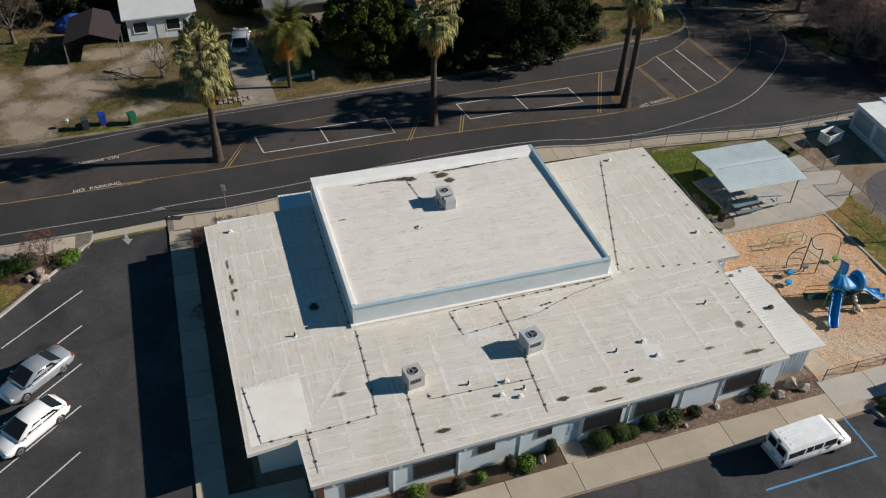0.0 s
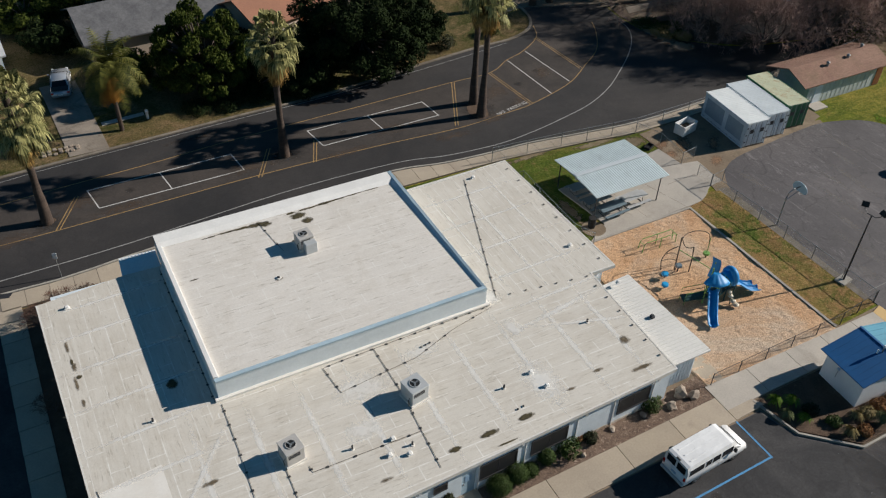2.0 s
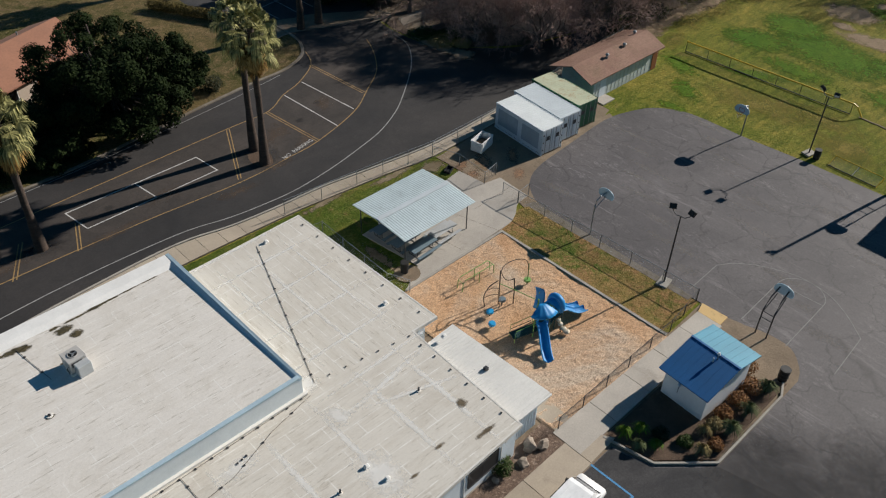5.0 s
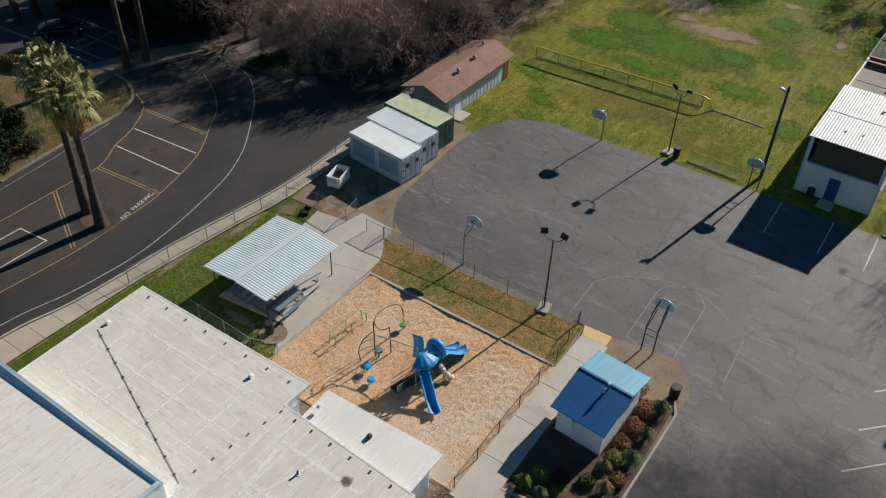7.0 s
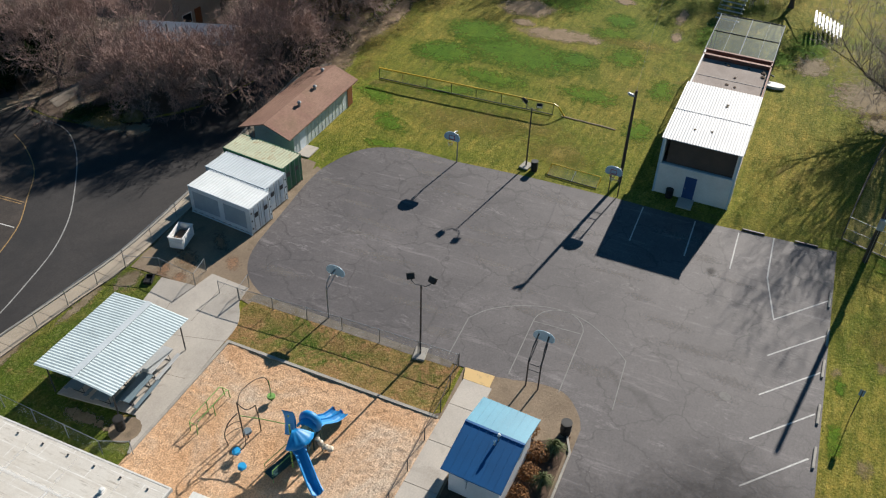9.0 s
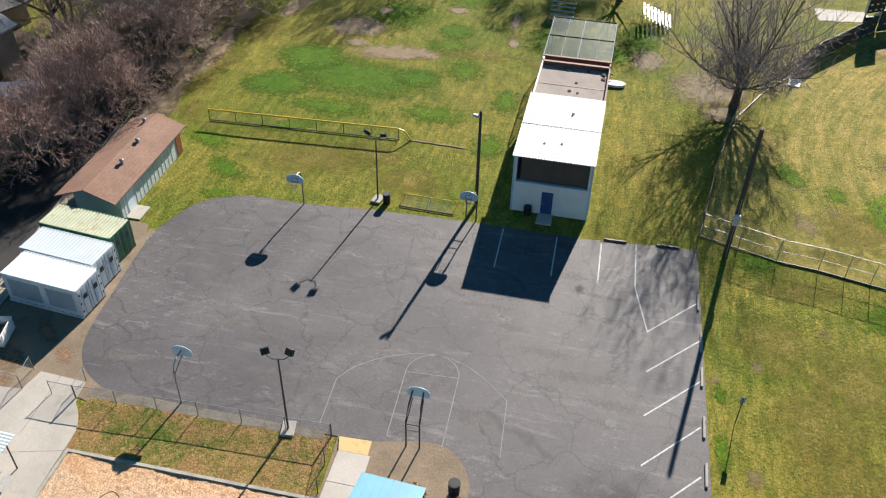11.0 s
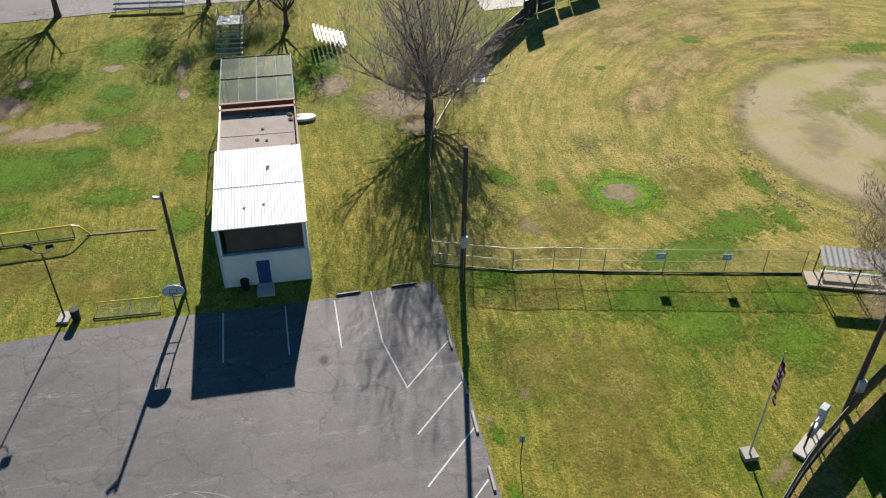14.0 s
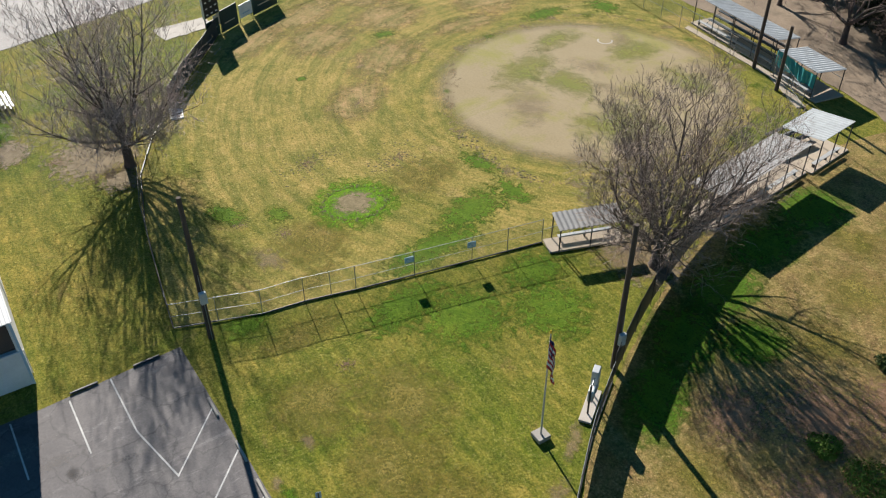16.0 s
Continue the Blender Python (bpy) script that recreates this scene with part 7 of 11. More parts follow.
# ---- playground ----
def play_structure():
    t = thing("play_structure", (28.3, 23.2, 0.08), "blue and green climbing structure with slides", "play structure", "", 0)
    for i, (x, y, h) in enumerate(((-1.5, -0.1, 2.2), (-1.0, -0.9, 2.2), (-0.75, 0.35, 2.6), (0.0, -0.6, 2.0), (0.55, 0.3, 2.2), (0.55, -0.75, 2.2), (-0.2, 0.75, 2.6))):
        part("post", rod(bmesh.new(), (x, y, 0), (x, y, h), 0.05, n=8), PLAYDARK if i % 2 else PLAYGREEN, t)
    part("deck", slab(bmesh.new(), [(-1.5, -0.1), (-1.0, -0.9), (0.0, -0.6), (-0.2, 0.7), (-0.75, 0.35)], 1.05, 1.11), PLAYDARK, t)
    part("deck", box(bmesh.new(), -0.1, 0.75, -0.75, 0.35, 1.2, 1.26), PLAYDARK, t)

    def shell(name, rows, m, lab, thick=0.05):
        """A thin curved shell from rows of points."""
        bm = bmesh.new()
        up = [[bm.verts.new(p) for p in r] for r in rows]
        dn = [[bm.verts.new((p[0], p[1], p[2] - thick)) for p in r] for r in rows]
        R, C = len(rows), len(rows[0])
        for i in range(R - 1):
            for j in range(C - 1):
                bm.faces.new((up[i][j], up[i][j + 1], up[i + 1][j + 1], up[i + 1][j]))
                bm.faces.new((dn[i][j], dn[i + 1][j], dn[i + 1][j + 1], dn[i][j + 1]))
        rim = [(0, j) for j in range(C)] + [(i, C - 1) for i in range(1, R)] + [(R - 1, j) for j in range(C - 2, -1, -1)] + [(i, 0) for i in range(R - 2, 0, -1)]
        for a, c in zip(rim, rim[1:] + rim[:1]):
            bm.faces.new((up[a[0]][a[1]], dn[a[0]][a[1]], dn[c[0]][c[1]], up[c[0]][c[1]]))
        return part(name, bm, m, t, lab)

    # scalloped hood: a fan of ribs from one apex down to a wide rim
    rows = []
    for k in range(6):
        s = k / 5
        row = []
        for j in range(17):
            a = radians(188 + 112 * j / 16)
            r = 0.12 + 1.0 * s
            row.append((-0.88 + r * math.cos(a), 0.02 + r * math.sin(a), 2.62 - 0.42 * s ** 1.6 + (0.05 * s if j % 4 == 0 else 0.0) - 0.1 * s * abs(j - 8) / 8))
        rows.append(row)
    shaded(shell("hood", rows, PLAYBLUE, "scalloped blue plastic hood"))
    # leaning curved panel
    rows = []
    for k in range(7):
        s = k / 6
        rows.append([(-0.75 + 0.62 * s + 0.18 * math.sin(3.14 * s), 0.35 + 0.5 * s - 0.42 * u, 1.75 + 1.15 * math.sin(1.3 * s) + 0.12 * u) for u in (-0.9, -0.6, -0.3, 0.0, 0.3, 0.6, 0.9)])
    shaded(shell("leaf_panel", rows, PLAYBLUE, "leaning curved blue panel", 0.07))
    # round tunnel mouth with a shallow funnel behind it
    bm = bmesh.new()
    n, m2 = 22, 8
    rings = []
    for k in range(n + 1):
        a = radians(-35 + 250 * k / n)
        c = Vector((0.45, -0.22 + 0.52 * math.cos(a), 1.85 + 0.6 * math.sin(a)))
        o = Vector((0, math.cos(a), math.sin(a)))
        rings.append([bm.verts.new(c + o * 0.2 * math.cos(2 * math.pi * j / m2) + Vector((1, 0, 0)) * 0.24 * math.sin(2 * math.pi * j / m2)) for j in range(m2)])
    for a, c in zip(rings, rings[1:]):
        for j in range(m2):
            bm.faces.new((a[j], a[(j + 1) % m2], c[(j + 1) % m2], c[j]))
    bm.faces.new(rings[0])
    bm.faces.new(list(reversed(rings[-1])))
    shaded(part("tunnel_mouth", bm, PLAYBLUE, t, "round blue plastic tunnel mouth"))
    rows = []
    for k in range(4):
        rows.append([(0.5 - 0.18 * k, -0.22 + (0.48 + 0.05 * k) * math.cos(radians(200 - 220 * j / 10)), 1.75 + (0.5 - 0.05 * k) * math.sin(radians(200 - 220 * j / 10))) for j in range(11)])
    shaded(shell("tunnel_skin", rows, PLAYCYAN, "light blue plastic tunnel skin"))

    def slide(path, w, m, nm, lab):
        bm = bmesh.new()
        prof = [(-w / 2 - 0.06, 0.18), (-w / 2, 0.22), (-w / 2 + 0.06, 0.03), (0, 0.0), (w / 2 - 0.06, 0.03), (w / 2, 0.22), (w / 2 + 0.06, 0.18), (0, -0.06)]
        rows = []
        for i, p in enumerate(path):
            p = Vector(p)
            d = Vector(path[min(i + 1, len(path) - 1)]) - Vector(path[max(i - 1, 0)])
            side = Vector((d.y, -d.x, 0)).normalized()
            rows.append([bm.verts.new(p + side * u + Vector((0, 0, v))) for u, v in prof])
        for a, b in zip(rows, rows[1:]):
            for k in range(len(prof)):
                j = (k + 1) % len(prof)
                bm.faces.new((a[k], a[j], b[j], b[k]))
        bm.faces.new(rows[0])
        bm.faces.new(list(reversed(rows[-1])))
        return part(nm, bm, m, t, lab)

    slide([(-1.15, -0.35, 1.25), (-1.3, -0.6, 1.2), (-1.7, -1.15, 0.8), (-2.1, -1.7, 0.38), (-2.4, -2.12, 0.2), (-2.62, -2.42, 0.2)], 0.6, PLAYBLUE, "slide", "long blue plastic slide")
    hood = tube(bmesh.new(), [(-0.85, -0.72, 1.2), (-0.88, -0.7, 1.75), (-1.1, -0.5, 1.95), (-1.4, -0.3, 1.75), (-1.42, -0.28, 1.2)], 0.07, 8)
    part("slide_hood", hood, PLAYBLUE, t)
    for off in (-0.27, 0.27):
        slide([(0.7, -0.2 + off, 1.25), (1.1, -0.25 + off, 1.12), (1.6, -0.38 + off, 0.72), (2.1, -0.5 + off, 0.36), (2.55, -0.6 + off, 0.24), (2.9, -0.68 + off, 0.24)], 0.5, PLAYBLUE, "twin_slide", "short wide blue twin slide")
    for x, y, z, r in ((0.12, -0.85, 1.0, 0.16), (0.16, -0.98, 0.72, 0.18), (0.2, -1.22, 0.46, 0.2), (0.3, -1.45, 0.25, 0.24)):
        bm = bmesh.new()
        bmesh.ops.create_icosphere(bm, subdivisions=2, radius=r)
        for v in bm.verts:
            v.co = Vector((v.co.x, v.co.y, v.co.z * 0.6)) * (1 + 0.3 * noise.noise(v.co * 6 + Vector((x * 9, 0, 0)))) + Vector((x, y, z))
        part("step_rock", bm, PLAYTAN, t, "pale rock-shaped step")
    part("step_pole", rod(bmesh.new(), (0.2, -1.05, 0), (0.14, -0.88, 1.0), 0.045), PLAYDARK, t)
    # low dark bridge with green rails
    part("bridge", slab(bmesh.new(), [(-2.95, 0.25), (-1.15, -0.25), (-0.95, 0.4), (-2.75, 0.9)], 0.42, 0.5), PLAYDARK, t)
    for dx, dy in ((-0.1, -0.32), (0.1, 0.33)):
        part("rail", tube(bmesh.new(), [(-2.8 + dx, 0.57 + dy, 0.1), (-2.75 + dx, 0.56 + dy, 1.1), (-1.2 + dx, 0.12 + dy, 1.25), (-1.05 + dx, 0.08 + dy, 0.5)], 0.028, 6), PLAYGREEN, t)
        part("lower_rail", tube(bmesh.new(), [(-2.78 + dx, 0.56 + dy, 0.75), (-1.2 + dx, 0.12 + dy, 0.85)], 0.022, 6), PLAYDARK, t)
    for a, c in (((-1.5, -0.1), (-1.0, -0.9)), ((0.0, -0.6), (0.55, -0.75)), ((-0.75, 0.35), (-0.2, 0.75))):
        part("guard_rail", tube(bmesh.new(), [(a[0], a[1], 1.75), (c[0], c[1], 1.75)], 0.026, 6), PLAYGREEN, t)
    return t


play_structure()


def arch_climber():
    O = Vector((27.37, 26.74, 0.08))
    t = thing("arch_climber", O, "dark steel curved climber with blue pods", "climber")

    def bent(name, pts, r, m):
        q = []
        for i in range(len(pts) - 1):
            p = [Vector(pts[min(max(i + j, 0), len(pts) - 1)]) for j in (-1, 0, 1, 2)]
            for k in range(4):
                u = k / 4
                q.append(0.5 * (2 * p[1] + (p[2] - p[0]) * u + (2 * p[0] - 5 * p[1] + 4 * p[2] - p[3]) * u * u + (3 * p[1] - p[0] - 3 * p[2] + p[3]) * u ** 3))
        q.append(Vector(pts[-1]))
        return part(name, tube(bmesh.new(), [v - Vector((O.x, O.y, 0)) for v in q], r, 6), m, t)

    bent("bow", [(26.5, 27.2, 0), (26.45, 27.3, 0.9), (26.75, 27.15, 1.7), (27.3, 26.85, 2.15)], 0.035, PLAYBROWN)
    bent("tall_post", [(27.37, 26.74, 0), (27.37, 26.78, 1.6), (27.42, 26.85, 2.95)], 0.045, PLAYBROWN)
    bent("short_post", [(28.15, 26.09, 0), (28.2, 26.15, 1.2), (28.15, 26.2, 2.25)], 0.04, PLAYBROWN)
    bent("swayed_bar", [(27.42, 26.85, 2.9), (27.65, 26.6, 2.25), (27.95, 26.4, 2.1), (28.15, 26.2, 2.25)], 0.03, PLAYBROWN)
    bent("high_arc", [(27.42, 26.85, 2.6), (28.2, 27.2, 2.75), (29.3, 27.1, 2.7), (30.1, 26.85, 2.3), (30.36, 26.8, 1.3), (30.36, 26.8, 0.5)], 0.028, PLAYBROWN)
    bent("rib", [(26.47, 27.28, 0.8), (26.9, 27.0, 1.0), (27.37, 26.76, 0.9)], 0.022, PLAYBROWN)
    bent("rib", [(26.6, 27.22, 1.4), (27.0, 27.0, 1.55), (27.37, 26.78, 1.4)], 0.022, PLAYBROWN)
    bent("low_arc", [(27.37, 26.74, 0.7), (27.0, 26.3, 1.0), (26.4, 25.9, 0.8), (26.11, 26.3, 0.3)], 0.022, PLAYBROWN)
    bent("green_bar", [(27.4, 26.8, 1.85), (27.75, 25.6, 1.8), (28.0, 24.0, 1.9)], 0.03, PLAYGREEN)
    bent("green_bar", [(30.1, 26.6, 2.2), (30.25, 26.7, 1.4), (30.36, 26.8, 0.4)], 0.026, PLAYGREEN)
    for x, y, z, m in ((26.11, 26.35, 0.35, PLAYCYAN), (25.41, 25.49, 0.3, PLAYCYAN), (27.45, 26.5, 0.5, TABLEBLUE), (30.36, 26.8, 0.35, PLAYGREEN)):
        x, y = x - O.x, y - O.y
        p = part("pod", rod(bmesh.new(), (x, y, z), (x, y, z + 0.14), 0.26, 0.24, 12), m, t, "round step pod")
        part("pod_stem", rod(bmesh.new(), (x, y, 0), (x, y, z), 0.05), PLAYBROWN, p)
    return t


arch_climber()


def parallel_bars():
    t = thing("parallel_bars", (27.9, 29.45, 0.08), "pale green parallel bars in the playground", "climber", "", -3)
    for s in (-1, 1):
        part("rail", tube(bmesh.new(), [(-1.5, s * 0.26, 0), (-1.42, s * 0.26, 0.75), (-1.2, s * 0.26, 0.92), (1.3, s * 0.26, 1.0), (1.5, s * 0.22, 0.85), (1.58, s * 0.2, 0.0)], 0.03, 6), PLAYGREEN, t)
        part("post", rod(bmesh.new(), (0.1, s * 0.26, 0), (0.1, s * 0.26, 0.95), 0.03), PLAYGREEN, t)
    part("cross_bar", rod(bmesh.new(), (-1.42, -0.26, 0.7), (-1.42, 0.26, 0.7), 0.022), PLAYGREEN, t)
    part("cross_bar", rod(bmesh.new(), (1.5, -0.22, 0.8), (1.5, 0.22, 0.8), 0.022), PLAYGREEN, t)
    return t


parallel_bars()


# ---- fences ----
def chain_fence(pts, h, lab, wire=None, post_m=None, gap=3.0, mid=False, low=False, cap=None, r=0.03, base=0.0, hang=None):
    """Chain-link fence: posts, rails and wire fabric; hang: height of the lower hem of a wind screen."""
    wire = wire or LINKWIRE
    post_m = post_m or GALV
    o = Vector((pts[0][0], pts[0][1], base))
    t = thing("chain_link_fence", o, lab, "fence", "chain link fences")
    P2 = [Vector((p[0], p[1], 0)) - Vector((o.x, o.y, 0)) for p in pts]
    first = None
    for a, b in zip(P2, P2[1:]):
        n = max(1, round((b - a).length / gap))
        for i in range(n):
            q = a + (b - a) * i / n
            if first is None:
                bm = rod(bmesh.new(), (0, 0, 0), (0, 0, h + 0.05), r, n=6)
                first = part("post", bm, post_m, t)
                first.location = q
            else:
                pc = first.copy()
                scene.collection.objects.link(pc)
                pc.location = q
    pc = first.copy()
    scene.collection.objects.link(pc)
    pc.location = P2[-1]
    part("top_rail", tube(bmesh.new(), [p + Vector((0, 0, h)) for p in P2], 0.075 if cap else 0.02, 6), cap or post_m, t)
    if mid:
        part("middle_rail", tube(bmesh.new(), [p + Vector((0, 0, h * 0.5)) for p in P2], 0.016, 6), post_m, t)
    if low:
        part("bottom_rail", tube(bmesh.new(), [p + Vector((0, 0, 0.06)) for p in P2], 0.05, 6), DARKSTEEL, t)
    bm = bmesh.new()
    lo = [bm.verts.new(p + Vector((0, 0, hang if hang is not None else -0.02 if wire is WINDSCREEN else 0.04))) for p in P2]
    hi = [bm.verts.new(p + Vector((0, 0, h))) for p in P2]
    for i in range(len(P2) - 1):
        bm.faces.new((lo[i], lo[i + 1], hi[i + 1], hi[i]))
    part("wire_fabric", bm, wire, t)
    return t


chain_fence([(22.4, 44.5), (29, 43.9), (36.5, 43.05), (45.6, 43.3), (54, 44.3), (66, 45.6)], 1.5, "galvanised chain link fence beside the pavement")
chain_fence([(21.9, 41.0), (23.2, 40.85), (23.0, 33.3)], 1.2, "galvanised chain link fence beside the lawn")
chain_fence([(23.0, 33.3), (23.7, 31.7)], 1.2, "open chain link gate beside the building", gap=1.4)
chain_fence([(37.85, 17.8), (37.55, 26), (37.0, 33.7)], 1.15, "galvanised chain link fence between grass and court", gap=2.85)
chain_fence([(22.2, 17.0), (34.0, 17.25), (37.9, 17.75)], 1.15, "dark chain link fence along the kiosk walk", LINKDARK, DARKSTEEL, gap=2.4)
chain_fence([(36.35, 42.9), (37.2, 40.5), (36.91, 37.3)], 1.15, "chain link fence at the end of the concrete pad", gap=2.2)
chain_fence([(36.91, 37.3), (38.55, 37.6)], 1.15, "open chain link gate leaf", gap=1.5)
chain_fence([(37.0, 33.75), (37.0, 35.35)], 1.15, "open chain link gate leaf on the pad", gap=1.6)
chain_fence([(37.0, 33.7), (38.45, 33.9)], 1.15, "short chain link fence at the corner of the court", gap=1.6)
t = thing("plastic_crate", (36.0, 40.55, 0.01), "flat black plastic crate lying on the grass", "crate", "", 25)
part("base", box(bmesh.new(), -0.45, 0.45, -0.28, 0.28, 0.0, 0.05), BLACK, t)
for x0, x1, y0, y1 in ((-0.45, 0.45, -0.28, -0.23), (-0.45, 0.45, 0.23, 0.28), (-0.45, -0.4, -0.23, 0.23), (0.4, 0.45, -0.23, 0.23)):
    part("side", box(bmesh.new(), x0, x1, y0, y1, 0.05, 0.22), BLACK, t)
chain_fence([(69.35, 39.8), (70.35, 22.4)], 1.15, "low field fence with a yellow plastic cap", LINKWIRE, DARKSTEEL, 2.5, False, True, YELLOWRAIL)
t = thing("fence_brace", (70.35, 22.4, 0), "sloping yellow end brace of the field fence", "fence brace")
part("rail", tube(bmesh.new(), [(0, 0, 1.15), (0.1, -0.45, 0.95), (0.22, -1.05, 0.05)], 0.07, 6), YELLOWRAIL, t)
setting("field_path_edge", strip(bmesh.new(), ragged([(70.6, 21.6), (70.5, 16.5), (70.45, 16.6)], 0.05, 0.6, 51)[:9], 0.16, -0.01, 0.03), DIRT, "narrow worn dirt line in the grass", "dirt")
chain_fence([(62.76, -3.5), (68, -4.2), (75.0, -5.3), (82.2, -7.1), (87.5, -9.7), (92.1, -12.8)], 2.0, "tall chain link outfield fence under the tree", LINKDARK, BLACKPIPE, 3.0, True, True)
chain_fence([(92.1, -12.8), (96.5, -15.7), (100.7, -19.1), (105, -22.3)], 1.9, "outfield fence covered with dark wind screen", WINDSCREEN, DARKSTEEL, 3.0)
chain_fence([(62.76, -3.5), (60.95, -9.0), (60.6, -11.9), (60.2, -13.7), (59.8, -15.4), (59.0, -19.6), (58.2, -23.9), (57.2, -29.4)], 2.1, "tall galvanised chain link fence across the grass", LINKWIRE, GALV, 3.0, True, True)
chain_fence(smooth_line([(33.0, -11.5), (36.0, -14.9), (38.5, -17.7), (41.2, -20.9), (43.8, -24.6)], 3), 1.8, "pale-railed fence hung with a dark blue screen beside the slope", WINDSCREEN, GALV, 2.4, False, True, None, 0.03, 0.0, 0.37)
chain_fence(smooth_line([(43.8, -24.6), (47.8, -31.4), (51.4, -39.7), (54.0, -48.5)], 3), 2.6, "tall fence covered with dark wind screen", WINDSCREEN, DARKSTEEL, 2.6, False, False, None, 0.03, 0.0, 0.35)
chain_fence([(109.4, -31.2), (110.8, -36), (111.6, -42), (111.4, -52)], 1.3, "low chain link outfield fence beyond the banners", LINKDARK, DARKSTEEL, 3.0)
for (x, y), z in (((59.08, -19.2), 1.3), ((58.2, -23.8), 1.3)):
    t = thing("fence_sign", (x - 0.08, y, z), "small pale blue sign board wired to the fence", "sign", "fence signs", -12)
    part("panel", box(bmesh.new(), -0.02, 0.02, -0.32, 0.32, 0, 0.5), SIGNBLUE, t)
    for k in range(3):
        part("text_bars", box(bmesh.new(), -0.026, -0.021, -0.24, 0.24 - 0.1 * k, 0.1 + 0.13 * k, 0.15 + 0.13 * k), WHITEPAINT, t)


# ---- court things ----
def hoop(x, y, face, lab, twin=False, h=3.9):
    """Basketball goal: bent post, fan-shaped board, ring and net."""
    t = thing("basketball_hoop", (x, y, 0.0), lab, "basketball hoop", "basketball hoops", face)
    if twin:
        for dy in (-0.4, 0.4):
            part("post", tube(bmesh.new(), [(0, dy, 0), (0, dy, 2.2), (0.5, dy * 0.9, 3.0), (1.35, dy * 0.8, 3.35)], 0.05, 8), DARKSTEEL, t)
            part("brace", tube(bmesh.new(), [(0, dy, 1.9), (1.3, dy * 0.8, 2.8)], 0.03, 6), DARKSTEEL, t)
        for z in (1.5, 2.0):
            part("cross_bar", rod(bmesh.new(), (0, -0.4, z), (0, 0.4, z), 0.03), DARKSTEEL, t)
        bx = 1.38
    else:
        part("post", tube(bmesh.new(), [(0, 0, 0), (0, 0, 2.7), (0.15, 0, 3.1), (0.55, 0, 3.3), (1.2, 0, 3.3)], 0.055, 8), GALV, t)
        part("brace", tube(bmesh.new(), [(0, 0, 2.4), (1.2, 0, 2.95)], 0.03, 6), GALV, t)
        bx = 1.22
    bm = bmesh.new()
    o = [(-0.55, 2.85), (0.55, 2.85), (0.69, 3.0)] + [(0.69 * math.cos(radians(a)), 3.15 + 0.5 * math.sin(radians(a))) for a in range(0, 181, 20)] + [(-0.69, 3.0)]
    lo = [bm.verts.new((bx, u, v)) for u, v in o]
    hi = [bm.verts.new((bx + 0.05, u, v)) for u, v in o]
    bm.faces.new(lo)
    bm.faces.new(list(reversed(hi)))
    for i in range(len(o)):
        j = (i + 1) % len(o)
        bm.faces.new((lo[i], hi[i], hi[j], lo[j]))
    bd = part("backboard", bm, BOARDBLUE, t, "pale blue fan-shaped backboard")
    bm = bmesh.new()
    for y0, y1, z0, z1 in ((-0.25, 0.25, 3.3, 3.34), (-0.25, 0.25, 2.95, 2.99), (-0.25, -0.21, 2.99, 3.3), (0.21, 0.25, 2.99, 3.3)):
        box(bm, bx + 0.051, bx + 0.056, y0, y1, z0, z1)
    part("target_square", bm, REDLIGHT, bd)
    bm = bmesh.new()
    pts = [(bx + 0.32 + 0.23 * math.cos(radians(a)), 0.23 * math.sin(radians(a)), 2.95) for a in range(0, 360, 30)]
    for a, b in zip(pts, pts[1:] + pts[:1]):
        rod(bm, a, b, 0.015, n=4)
    ringp = part("ring", bm, REDLIGHT, t)
    bm = bmesh.new()
    for k in range(12):
        a = radians(30 * k)
        rod(bm, (bx + 0.32 + 0.23 * math.cos(a), 0.23 * math.sin(a), 2.95), (bx + 0.32 + 0.12 * math.cos(a + 0.26), 0.12 * math.sin(a + 0.26), 2.5), 0.008, n=3)
    part("net", bm, WHITEPAINT, ringp)
    return t


hoop(38.2, 27.4, 0, "basketball hoop on a bent steel post beside the fence")
hoop(59.3, 27.2, 180, "basketball hoop on a bent steel post beside grass")
hoop(60.5, 13.95, 180, "basketball hoop on a twin-post frame near the tall pole", True)
hoop(38.25, 12.95, 0, "basketball hoop on a dark twin-post frame", True)


def court_lamp(x, y, h, rz, lab):
    t = thing("flood_lamp_pole", (x, y, 0.0), lab, "lamp pole", "court lamps", rz)
    part("footing", box(bmesh.new(), -0.55, 0.55, -0.4, 0.4, 0, 0.14, 0.02), KERB, t, "pale concrete footing")
    part("pole", rod(bmesh.new(), (0, 0, 0.1), (0, 0, h), 0.07, 0.05, 10), DARKSTEEL, t)
    for s in (-1, 1):
        part("arm", tube(bmesh.new(), [(0, 0, h - 0.03), (0, s * 0.3, h - 0.05), (0, s * 0.6, h + 0.2), (0, s * 0.62, h + 0.35)], 0.03, 6), DARKSTEEL, t)
        bm = bmesh.new()
        box(bm, -0.12, 0.14, -0.24, 0.24, -0.2, 0.2, 0.03)
        hd = part("lamp_head", bm, BLACK, t, "black flood lamp head")
        hd.matrix_local = pose(0.06, s * 0.68, h + 0.5, 0, 35, s * 25)
        part("lens", box(bmesh.new(), 0.141, 0.15, -0.2, 0.2, -0.16, 0.16), CLEARLIGHT, hd)
    return t


court_lamp(37.8, 20.4, 6.0, 10, "dark steel court lamp pole with two flood lamps")
court_lamp(61.3, 21.7, 5.6, 170, "dark steel court lamp pole with two flood lamps")


